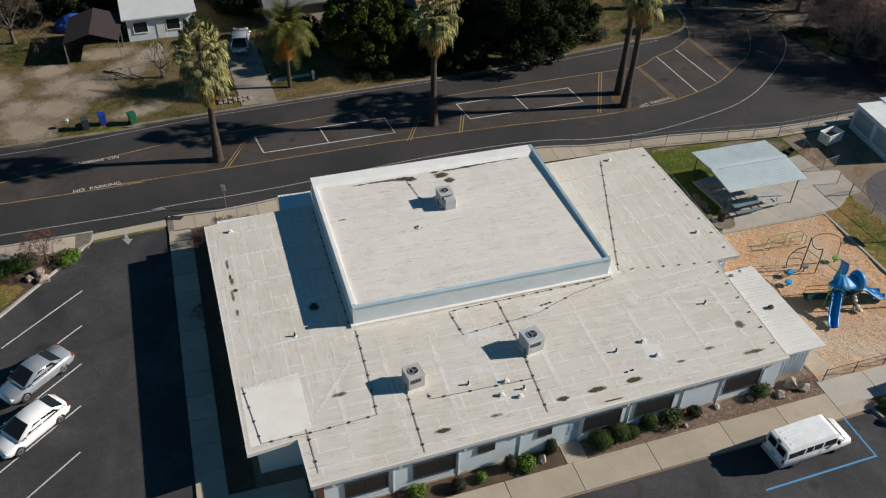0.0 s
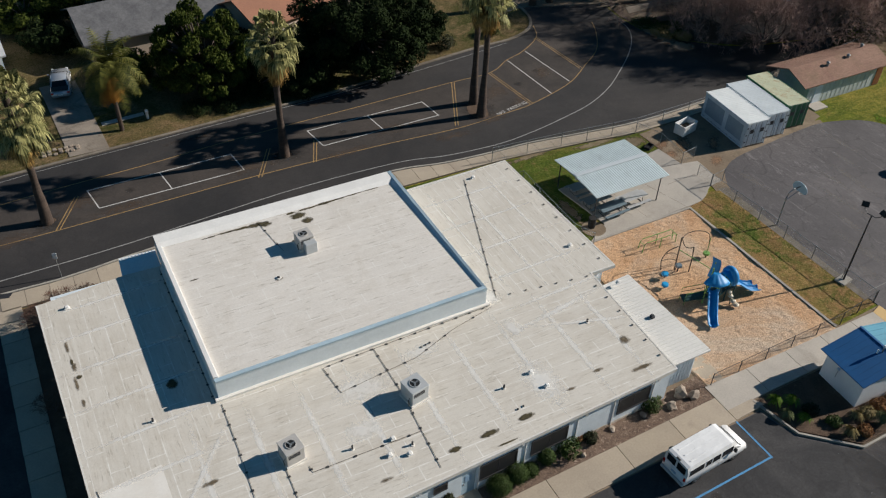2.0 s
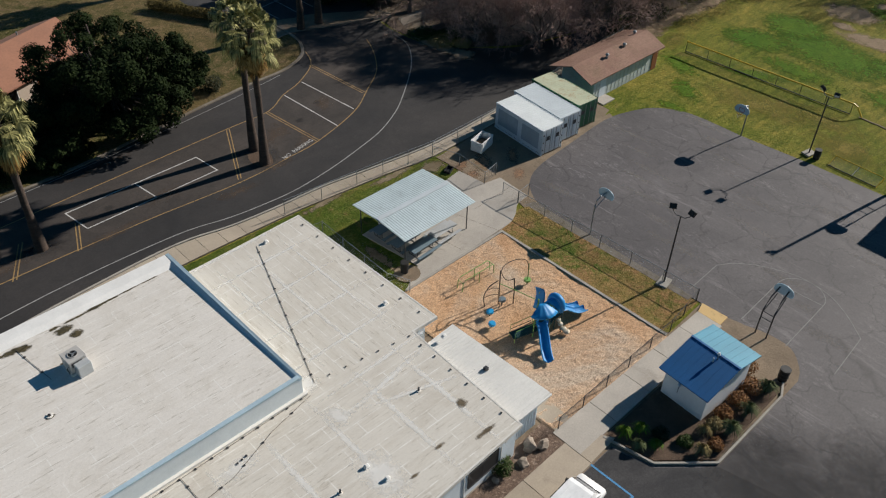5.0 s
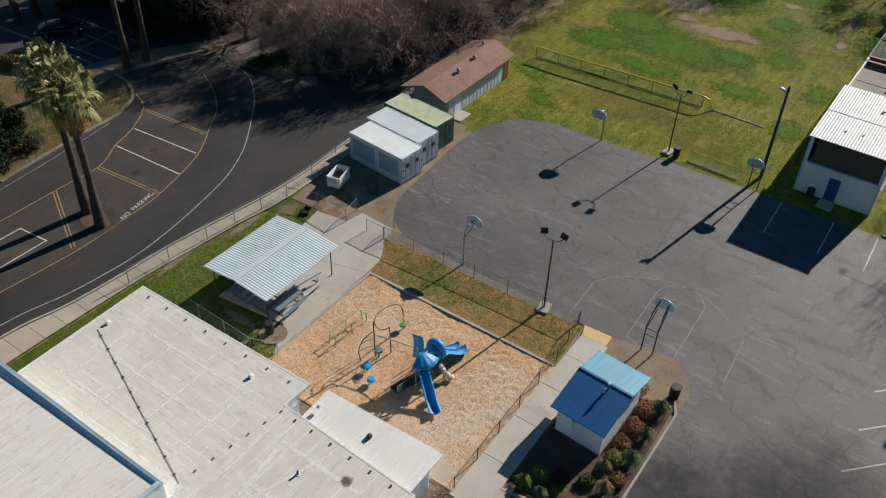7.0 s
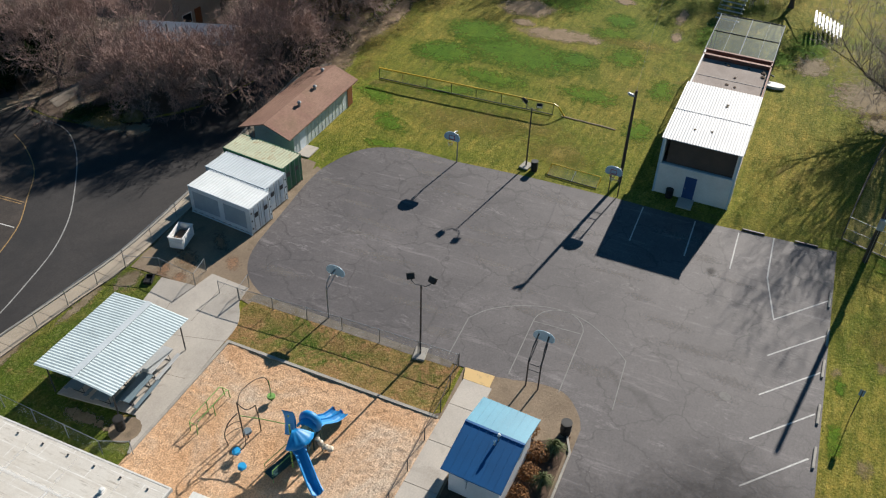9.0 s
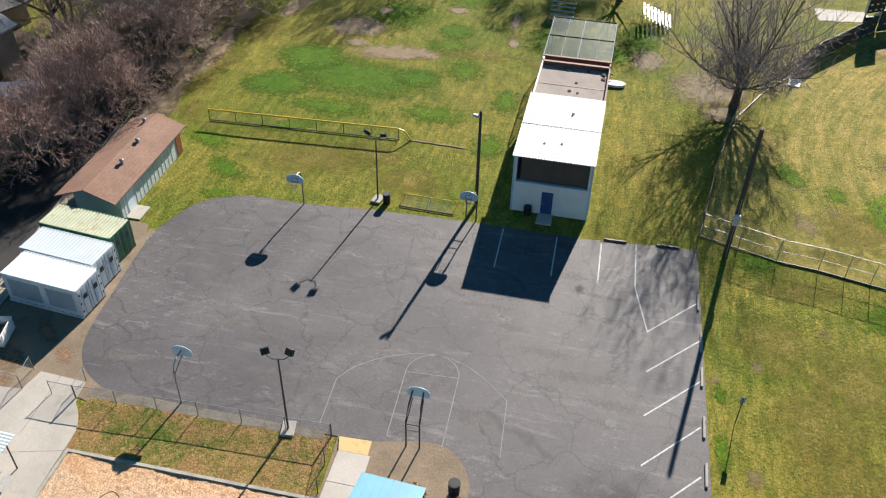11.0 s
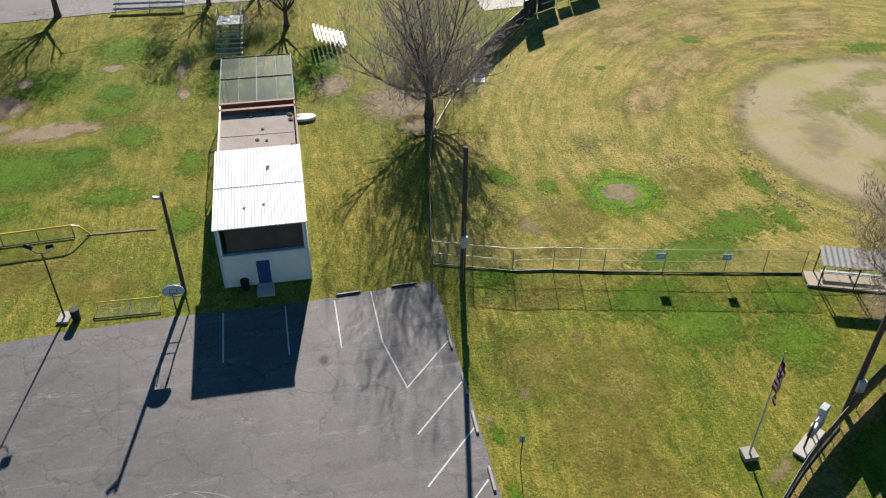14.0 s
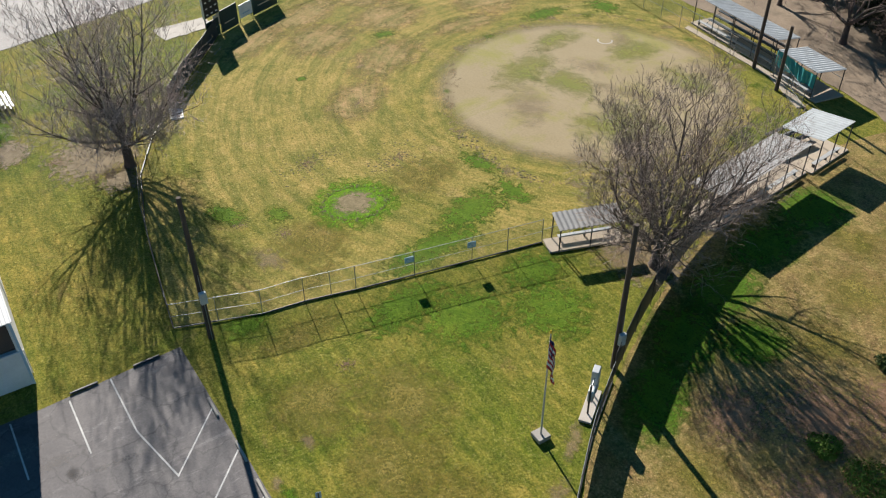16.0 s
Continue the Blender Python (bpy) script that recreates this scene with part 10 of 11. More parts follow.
PALM1 = fan_palm_meshes(5, 11.2, 1.15, 3.0, 96, 80)
PALM2 = fan_palm_meshes(6, 10.9, 1.25, 0.9, 50, 84)
PALM3 = fan_palm_meshes(7, 12.0, 1.25, 0.9, 48, 96)
palm(PALM1, -12.0, 52.2, 0, "tall fan palm with a full shaggy crown in the street strip")
palm(PALM2, 7.1, 53.0, 50, "slender fan palm with a small crown in the street strip")
palm(PALM3, 25.4, 51.5, 100, "tall fan palm with a golden dead skirt, one of a pair")
palm(PALM3, 25.9, 53.75, 220, "tall fan palm with a golden dead skirt, one of a pair")
for i, (x, y) in enumerate(((42.5, 69.6), (44.8, 69.6), (42.1, 86.8), (44.2, 86.6))):
    palm(PALM3, x, y, 70 * i, "tall fan palm beside the far car park")
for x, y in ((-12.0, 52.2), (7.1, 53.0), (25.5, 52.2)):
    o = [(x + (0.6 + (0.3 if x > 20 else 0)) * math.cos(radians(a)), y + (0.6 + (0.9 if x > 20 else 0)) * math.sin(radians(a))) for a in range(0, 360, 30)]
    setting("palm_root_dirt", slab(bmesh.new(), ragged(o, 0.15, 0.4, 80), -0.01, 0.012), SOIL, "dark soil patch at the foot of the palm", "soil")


def feather_palm(x, y, h):
    rnd = random.Random(9)
    t = thing("feather_palm", (x, y, 0), "arching feather palm with an orange dead frond bundle", "palm tree")
    part("trunk", rod(bmesh.new(), (0, 0, 0), (0, 0, h), 0.2, 0.15, 9), PALMTRUNK, t)

    def frond(V, F, base, az, el, L, droop):
        p = base.copy()
        d = Vector((math.cos(az) * math.cos(el), math.sin(az) * math.cos(el), math.sin(el)))
        n = 12
        for k in range(n):
            q = p + d * (L / n)
            d = (d + Vector((0, 0, -droop))).normalized()
            side = d.cross(Vector((0, 0, 1)))
            side = side.normalized() if side.length > 1e-3 else Vector((1, 0, 0))
            wl = 0.72 * math.sin(math.pi * (0.12 + 0.85 * k / n)) + 0.1
            for s in (-1, 1):
                for j in (0.0, 0.5):
                    a = p + (q - p) * j
                    e = a + side * s * wl + d * 0.2 + Vector((0, 0, -0.28 * wl + rnd.uniform(-0.06, 0.06)))
                    i0 = len(V)
                    V.extend([a - d * 0.05, a + d * 0.06, e])
                    F.append((i0, i0 + 1, i0 + 2))
            p = q

    V, F = [], []
    top = Vector((0, 0, h))
    for k in range(46):
        frond(V, F, top, k * 2.399 + rnd.uniform(-0.4, 0.4), radians(86 - 72 * k / 46), rnd.uniform(3.3, 4.4), 0.17 + 0.1 * k / 46)
    o = new("crown", mesh_from("feather_crown", V, F, FEATHER))
    o.parent = t
    V, F = [], []
    for k in range(16):
        frond(V, F, top + Vector((0, 0, -0.2)), k * 2.399, radians(-48 - 25 * rnd.random()), rnd.uniform(2.2, 3.0), 0.1)
    o = new("dead_fronds", mesh_from("feather_dead", V, F, ORANGEDEAD))
    o.parent = t
    return t


feather_palm(-4.2, 62.8, 5.7)


def leaf_cloud(seed, blobs, count, size, flat=0.5, hang=0.0):
    """Leaf clumps spread over the skin of several lobes."""
    rnd = random.Random(seed)
    V, F = [], []
    vols = [b[3] * b[4] * b[5] for b in blobs]
    tot = sum(v ** 0.67 for v in vols)
    for b, v in zip(blobs, vols):
        cx, cy, cz, rx, ry, rz = b
        for _ in range(int(count * v ** 0.67 / tot)):
            d = Vector((rnd.gauss(0, 1), rnd.gauss(0, 1), rnd.gauss(0, 1))).normalized()
            rr = rnd.uniform(0.6, 1.03) ** 0.7 * (1 + 0.22 * noise.noise(Vector((cx, cy, cz)) + d * 2.3))
            p = Vector((cx + d.x * rx * rr, cy + d.y * ry * rr, cz + d.z * rz * rr))
            if p.z < 0.05:
                continue
            s = size * rnd.uniform(0.6, 1.35)
            nrm = (d + Vector((rnd.uniform(-1, 1), rnd.uniform(-1, 1), rnd.uniform(-0.6, 1.0))) * flat * 1.5).normalized()
            u = nrm.orthogonal().normalized()
            u.rotate(Matrix.Rotation(rnd.uniform(0, 6.28), 3, nrm))
            w = nrm.cross(u)
            if hang:
                u = (u * (1 - hang) + Vector((0, 0, -1)) * hang).normalized()
                w = u.cross(nrm).normalized()
            i0 = len(V)
            V.extend([p - u * s, p - w * s * 0.42, p + u * s, p + w * s * 0.42])
            F.append((i0, i0 + 1, i0 + 2, i0 + 3))
    return V, F


def leafy_tree(x, y, name, blobs, count, size, m, lab, trunk_h, trunk_r, seed, hang=0.0, inner=None):
    t = thing(name, (x, y, 0), lab, "tree", "", 0)
    bm = rod(bmesh.new(), (0, 0, -0.1), (0, 0, trunk_h), trunk_r, trunk_r * 0.6, 9)
    for k, b in enumerate(blobs):
        rod(bm, (0, 0, trunk_h * 0.6), (b[0] * 0.8, b[1] * 0.8, b[2]), trunk_r * 0.4, 0.05, 5)
    part("trunk", bm, BARK, t)
    V, F = leaf_cloud(seed, blobs, count, size, 0.5, hang)
    o = new("crown", mesh_from(name + "_leaves", V, F, m))
    o.parent = t
    return t


def lobes(seed, n, r, h0, h1, lobe):
    rnd = random.Random(seed)
    out = []
    for k in range(n):
        a = k * 2.399
        s = math.sqrt((k + 0.5) / n)
        z = h0 + (h1 - h0) * rnd.random() * (1 - 0.5 * s)
        q = lobe * rnd.uniform(0.7, 1.25)
        out.append((r * s * math.cos(a), r * s * math.sin(a), z, q, q, q * rnd.uniform(0.65, 0.95)))
    return out


leafy_tree(19.4, 65.2, "conifer_tree", lobes(1, 150, 6.0, 0.6, 11.5, 0.95), 74000, 0.15, PINELEAF, "large dense dark evergreen tree beside the street", 5, 0.4, 11)
leafy_tree(11.8, 64.6, "conifer_tree", lobes(2, 60, 3.6, 0.5, 4.6, 0.85), 30000, 0.15, PINELEAF, "low dense dark evergreen tree beside the street", 2.5, 0.3, 12)
leafy_tree(25.6, 66.2, "conifer_tree", lobes(12, 40, 2.9, 0.9, 6.4, 0.85), 20000, 0.16, PINELEAF, "smaller dark evergreen tree beside the street", 3, 0.25, 18)
leafy_tree(4.6, 67.2, "pepper_tree", lobes(3, 170, 4.5, 0.9, 9.0, 0.62), 60000, 0.13, PEPPERLEAF, "drooping green pepper tree in the yard", 4, 0.35, 13, 0.6)
leafy_tree(52.6, 77.5, "conifer_tree", lobes(71, 60, 4.2, 0.6, 8.0, 1.0), 26000, 0.18, PINELEAF, "tall dark evergreen tree beside the far car park", 3, 0.3, 71)
leafy_tree(54.6, 70.9, "conifer_tree", lobes(74, 50, 3.2, 0.6, 6.6, 1.0), 20000, 0.18, PINELEAF, "dark evergreen tree beside the far car park", 3, 0.3, 74)
leafy_tree(50.2, 73.2, "conifer_tree", lobes(73, 50, 3.2, 0.6, 7.0, 1.0), 20000, 0.18, PINELEAF, "dark evergreen tree beside the far car park", 3, 0.3, 73)
leafy_tree(50.6, 85.0, "conifer_tree", lobes(72, 60, 4.4, 0.6, 9.0, 1.0), 24000, 0.19, PINELEAF, "tall dark evergreen tree beside the far car park", 3, 0.3, 72)
leafy_tree(-1.0, 88.0, "broadleaf_tree", lobes(6, 14, 4.6, 2.0, 8.0, 2.0), 16000, 0.24, PEPPERLEAF, "dark green tree behind the houses", 4, 0.35, 16)
leafy_tree(-36.0, 66.0, "brown_leaf_tree", lobes(8, 10, 3.5, 1.5, 5.0, 1.6), 9000, 0.18, SHRUBDARK, "broad dull brown-green tree in the yard", 2, 0.25, 19)


for i, (x, y, r, h, m) in enumerate(((-24.5, 85.0, 3.6, 5.0, PINELEAF), (-30.5, 85.5, 4.0, 5.5, SHRUBDARK), (-19.5, 84.5, 2.4, 4.0, PINELEAF), (-7.2, 79.6, 2.0, 4.5, PINELEAF), (-36.5, 80, 3.6, 5.0, SHRUBDARK), (-8.6, 86, 3.0, 6.0, PEPPERLEAF), (8.0, 73.0, 2.0, 3.4, PINELEAF), (72, -86, 4.5, 7.0, PINELEAF), (66, -82.5, 4.0, 6.0, SHRUBDARK), (59.5, -80, 4.0, 6.5, PINELEAF), (79, -88, 4.5, 7.0, PINELEAF), (53, -74, 3.0, 5.0, SHRUBDARK), (-1.5, 71.5, 1.6, 2.6, PEPPERLEAF))):
    leafy_tree(x, y, "yard_tree", lobes(40 + i, 26, r, 0.6, h, 0.9), 9000, 0.17, m, "dense dark leafy tree beyond the stands" if y < 0 else "dense dark leafy tree among the houses", h * 0.4, 0.18, 60 + i)


def shrub(x, y, z, r, h, m, lab, name="shrub", n=900, size=0.07, seed=0, cat="shrub", clip=False):
    rnd = random.Random(seed)
    t = thing(name, (x, y, z), lab, cat, "shrubs" if name == "shrub" else name + "s")
    b = [(0, 0, h * 0.5, r, r, h * 0.52)] + [(r * 0.5 * math.cos(a), r * 0.5 * math.sin(a), h * rnd.uniform(0.4, 0.6), r * 0.6, r * 0.6, h * 0.42) for a in (0.4, 2.3, 4.4)]
    if clip:
        b = [(0, 0, h * 0.5, r, r, h * 0.52), (0, 0, h * 0.5, r * 0.85, r * 0.85, h * 0.45)]
    V, F = leaf_cloud(seed + 100, b, n, size, 0.5)
    o = new("foliage", mesh_from("shrub_leaves", V, F, m))
    o.parent = t
    bm = bmesh.new()
    for k in range(4):
        a = 1.57 * k
        rod(bm, (0, 0, 0), (r * 0.4 * math.cos(a), r * 0.4 * math.sin(a), h * 0.55), 0.025, 0.012, 5)
    part("stem", bm, BARK, t)
    return t


def tuft(x, y, z, r, h, m, lab, seed=0, n=170, name="grass_tuft"):
    rnd = random.Random(seed + 500)
    V, F = [], []
    for k in range(n):
        az = rnd.uniform(0, 6.283)
        lean = rnd.uniform(0.1, 1.0)
        d = Vector((math.cos(az), math.sin(az), 0))
        sd = Vector((-d.y, d.x, 0)) * 0.022
        p0 = d * 0.08 * rnd.random()
        p1 = p0 + d * r * lean * 0.5 + Vector((0, 0, h * (1 - 0.3 * lean)))
        p2 = p0 + d * r * lean + Vector((0, 0, h * (0.95 - 0.75 * lean)))
        i0 = len(V)
        V.extend([p0 - sd, p0 + sd, p1 + sd, p1 - sd, p2])
        F.append((i0, i0 + 1, i0 + 2, i0 + 3))
        F.append((i0 + 3, i0 + 2, i0 + 4))
    t = thing(name, (x, y, z), lab, "ornamental grass", name + "s")
    o = new("foliage", mesh_from("tuft_blades", V, F, m))
    o.parent = t
    return t


# front bed
for i, (x, y, r, h, m, n, lab) in enumerate((
        (-4.9, 16.1, 0.55, 0.7, SHRUBBRIGHT, 700, "bright green loose shrub in the front bed"), (-2.6, 15.9, 0.5, 0.75, SHRUBDARK, 900, "clipped dark round shrub in the front bed"),
        (-1.2, 16.1, 0.33, 0.5, SHRUBBRIGHT, 500, "small bright green shrub in the front bed"), (0.6, 16.35, 0.4, 1.15, SHRUBDARK, 900, "upright clipped brown-green shrub"),
        (1.6, 16.25, 0.6, 0.65, SHRUBBRIGHT, 800, "bright green leafy plant in the front bed"), (3.3, 16.75, 0.4, 1.15, SHRUBDARK, 900, "upright clipped brown-green shrub"),
        (6.3, 16.4, 0.85, 1.05, SHRUBLEAF, 1500, "large clipped green shrub in the front bed"), (7.55, 16.6, 0.78, 1.15, SHRUBLEAF, 1300, "clipped round green shrub in the front bed"),
        (8.5, 16.6, 0.55, 0.6, SHRUBLEAF, 1000, "low clipped green shrub in the front bed"), (9.7, 16.85, 0.6, 1.0, SHRUBLEAF, 1000, "clipped dark green shrub in the front bed"),
        (11.2, 16.85, 0.8, 0.9, SHRUBLEAF, 1100, "spreading green shrub in the front bed"), (12.9, 16.95, 0.48, 0.5, SHRUBDARK, 700, "low dark shrub in the mulch"),
        (12.3, 17.35, 0.35, 0.4, SHRUBRED, 300, "small rust-coloured plant in the mulch"), (17.6, 17.25, 0.7, 0.9, SHRUBLEAF, 1100, "loose green shrub in the mulch"), (18.4, 17.85, 0.45, 0.6, GREYGREEN, 500, "small grey-green shrub in the mulch"))):
    clip = "clipped" in lab
    shrub(x, y, 0.08, r * (0.92 if clip else 1), h, m, lab, "shrub", n * (4 if clip else 1), 0.042 if clip else 0.08, i, clip=clip)
# kiosk bed
for i, (x, y, r, h, m, lab) in enumerate((
        (34.9, 12.0, 0.7, 0.75, SHRUBRED, "rust-red spreading shrub beside the kiosk"), (33.4, 10.9, 0.75, 0.8, SHRUBRED, "rust-red spreading shrub beside the kiosk"), (31.9, 10.85, 0.65, 0.7, SHRUBRED, "rust-red spreading shrub beside the kiosk"),
        (30.4, 10.9, 0.6, 0.6, SHRUBRED, "rust-red spreading shrub beside the kiosk"), (29.2, 10.8, 0.55, 0.6, SHRUBTAN, "straw-coloured low shrub beside the kiosk"), (26.3, 12.6, 0.55, 0.5, SHRUBDARK, "low dark shrub in the kiosk bed"),
        (28.0, 9.95, 0.5, 0.5, SHRUBRED, "rust-red low shrub at the bed kerb"), (26.9, 11.3, 0.5, 0.45, SHRUBLEAF, "low green shrub in the kiosk bed"))):
    shrub(x, y, 0.07, r, h, m, lab, "shrub", 900, 0.07, 40 + i)
for i, (x, y, r, h, m) in enumerate(((34.0, 10.15, 1.0, 0.9, GREYGREEN), (31.6, 10.0, 0.95, 0.85, GREYGREEN), (29.6, 9.95, 0.9, 0.85, GREYGREEN), (24.7, 14.1, 0.7, 0.75, SHRUBBRIGHT), (25.6, 13.6, 0.75, 0.8, SHRUBBRIGHT), (27.0, 10.3, 0.7, 0.7, SHRUBTAN), (25.4, 12.3, 0.6, 0.6, SHRUBBRIGHT), (28.4, 11.0, 0.6, 0.6, SHRUBTAN), (24.6, 13.0, 0.6, 0.65, GREYGREEN))):
    tuft(x, y, 0.07, r, h, m, "arching grey-green grass tuft in the kiosk bed" if m is GREYGREEN else "spiky bright green tuft in the kiosk bed" if m is SHRUBBRIGHT else "straw-coloured grass tuft in the kiosk bed", i)
# island and verge plants
for i, (x, y, r, h, m) in enumerate(((-23.6, 41.9, 0.9, 0.7, SHRUBBRIGHT), (-26.6, 42.2, 1.0, 0.7, SHRUBLEAF), (-28.2, 41.6, 1.1, 0.9, SHRUBLEAF), (-29.6, 40.0, 1.0, 0.8, SHRUBLEAF), (-31.0, 41.5, 1.2, 0.9, SHRUBLEAF))):
    shrub(x, y, 0.1, r, h, m, "low rounded green shrub in the planting island", "shrub", 1600, 0.085, 70 + i)
for i, (x, y, r, h, m, lab) in enumerate(((51.5, 57.5, 1.5, 0.7, SHRUBTAN, "low straw-coloured bush on the verge"), (52.6, 55.6, 0.9, 0.9, SHRUBTAN, "low straw-coloured bush on the verge"), (51.2, 60.2, 1.6, 0.6, SHRUBLEAF, "low green bush on the verge"), (53.2, 58.2, 1.5, 0.5, SHRUBLEAF, "low green bush on the verge"),
        (28.6, 64.6, 1.1, 1.4, SHRUBDARK, "dull bush beside the street"), (34.6, 65.2, 0.9, 1.2, SHRUBLEAF, "green bush beside the far car park"), (70.5, 48.2, 2.0, 1.6, SHRUBDARK, "dark thicket behind the shed"), (67.0, 46.5, 1.6, 1.4, SHRUBDARK, "dark thicket behind the shed"), (74.0, 47.0, 1.8, 1.3, SHRUBDARK, "dark thicket at the edge of the field"),
        (2.6, 63.2, 1.5, 0.8, PINELEAF, "low dark spreading bush under the street trees"), (5.2, 62.9, 1.7, 0.9, PINELEAF, "low dark spreading bush under the street trees"), (8.2, 63.0, 1.6, 0.9, PINELEAF, "low dark spreading bush under the street trees"), (14.6, 62.6, 1.5, 0.8, PINELEAF, "low dark spreading bush under the street trees"),
        (30.8, -31.6, 1.5, 0.35, SHRUBBRIGHT, "low green bush on the dry slope"), (33.6, -31.4, 1.0, 0.35, SHRUBBRIGHT, "low green bush on the dry slope"), (35.6, -40.0, 0.9, 0.5, SHRUBLEAF, "low green bush on the dry slope"), (-13.3, 42.0, 0.6, 0.4, SHRUBDARK, "brown-red twiggy shrub by the north wall"), (-10.9, 42.0, 0.5, 0.35, SHRUBDARK, "brown-red twiggy shrub by the north wall"))):
    shrub(x, y, 0.0, r, h, m, lab, "bush", 1500, 0.09, 90 + i)


V, F = leaf_cloud(77, [(1.25 * (k / 12 - 0.5) * 3.2, -(k / 12 - 0.5) * 7.4, 0.6, 0.75, 0.75, 0.55) for k in range(13)], 7000, 0.1, 0.5)
o = solid("clipped_hedge", bmesh.new(), HEDGELEAF, "clipped brown-green hedge beside the far car park", "hedge", "", "", (35.3, 80.0, 0))
o.data = mesh_from("hedge_leaves", V, F, HEDGELEAF)


def boulder(x, y, z, s, seed, lab):
    bm = bmesh.new()
    bmesh.ops.create_icosphere(bm, subdivisions=3, radius=s * 0.95)
    rnd = random.Random(seed + 70)
    cuts = [(Vector((rnd.uniform(-1, 1), rnd.uniform(-1, 1), rnd.uniform(-0.2, 1))).normalized(), s * rnd.uniform(0.5, 0.75)) for _ in range(9)]
    for v in bm.verts:
        for n, d in cuts:
            over = v.co.dot(n) - d
            if over > 0:
                v.co -= n * over
        v.co *= 1.0 + 0.22 * noise.noise(v.co * (2.2 / s) + Vector((seed, 0, 0)))
        v.co.z *= 0.8
    return solid("boulder", bm, ROCK, lab, "boulder", "boulders", "", (x, y, z + s * 0.35), seed * 40)


for i, (x, y, s) in enumerate(((20.0, 17.2, 0.55), (20.6, 16.8, 0.45), (18.9, 16.75, 0.4), (12.9, 17.3, 0.3), (14.5, 17.0, 0.25), (2.6, 16.4, 0.35), (6.0, 16.9, 0.22), (11.9, 16.25, 0.2), (16.8, 17.0, 0.25), (-25.6, 41.0, 0.5), (-25.3, 40.1, 0.5), (-26.2, 40.5, 0.35))):
    boulder(x, y, 0.08, s, i, "pale weathered boulder in the planting bed")


# ---- vehicles ----
def loft(bm, sections):
    """A closed skin through cross-sections of equal point count."""
    rows = [[bm.verts.new(p) for p in s] for s in sections]
    n = len(rows[0])
    for a, b in zip(rows, rows[1:]):
        for i in range(n):
            j = (i + 1) % n
            bm.faces.new((a[i], a[j], b[j], b[i]))
    bm.faces.new(list(reversed(rows[0])))
    bm.faces.new(rows[-1])
    return bm


def hull(w, z0, z1, x, tuck=0.06, top=0.1):
    """One cross-section of a car body, across y."""
    return [(x, -w + tuck, z0), (x, -w, z0 + 0.12), (x, -w, z0 + (z1 - z0) * 0.6), (x, -w + top, z1), (x, w - top, z1), (x, w, z0 + (z1 - z0) * 0.6), (x, w, z0 + 0.12), (x, w - tuck, z0)]


def wheels(t, axles, w, r):
    for ax in axles:
        for s in (-1, 1):
            wh = part("wheel", rod(bmesh.new(), (ax, s * (w - 0.2), r), (ax, s * w, r), r, r, 18), RUBBER, t)
            part("rim", rod(bmesh.new(), (ax, s * w, r), (ax, s * (w + 0.015), r), r * 0.64, r * 0.6, 14), RIM, wh)
            part("hub", rod(bmesh.new(), (ax, s * (w + 0.014), r), (ax, s * (w + 0.03), r), r * 0.2, r * 0.16, 8), DARKSTEEL, wh)


def quad_panel(pts, off):
    bm = bmesh.new()
    vs = [bm.verts.new(Vector(p)) for p in pts]
    f = bm.faces.new(vs)
    n = f.normal if f.normal.length else Vector((0, 0, 1))
    bm.normal_update()
    n = f.normal.copy()
    n = -n if n.z < 0 else n
    lo = [bm.verts.new(v.co + n * off) for v in vs]
    bm.faces.new(list(reversed(lo)))
    for i in range(len(vs)):
        j = (i + 1) % len(vs)
        bm.faces.new((vs[i], lo[i], lo[j], vs[j]))
    return bm


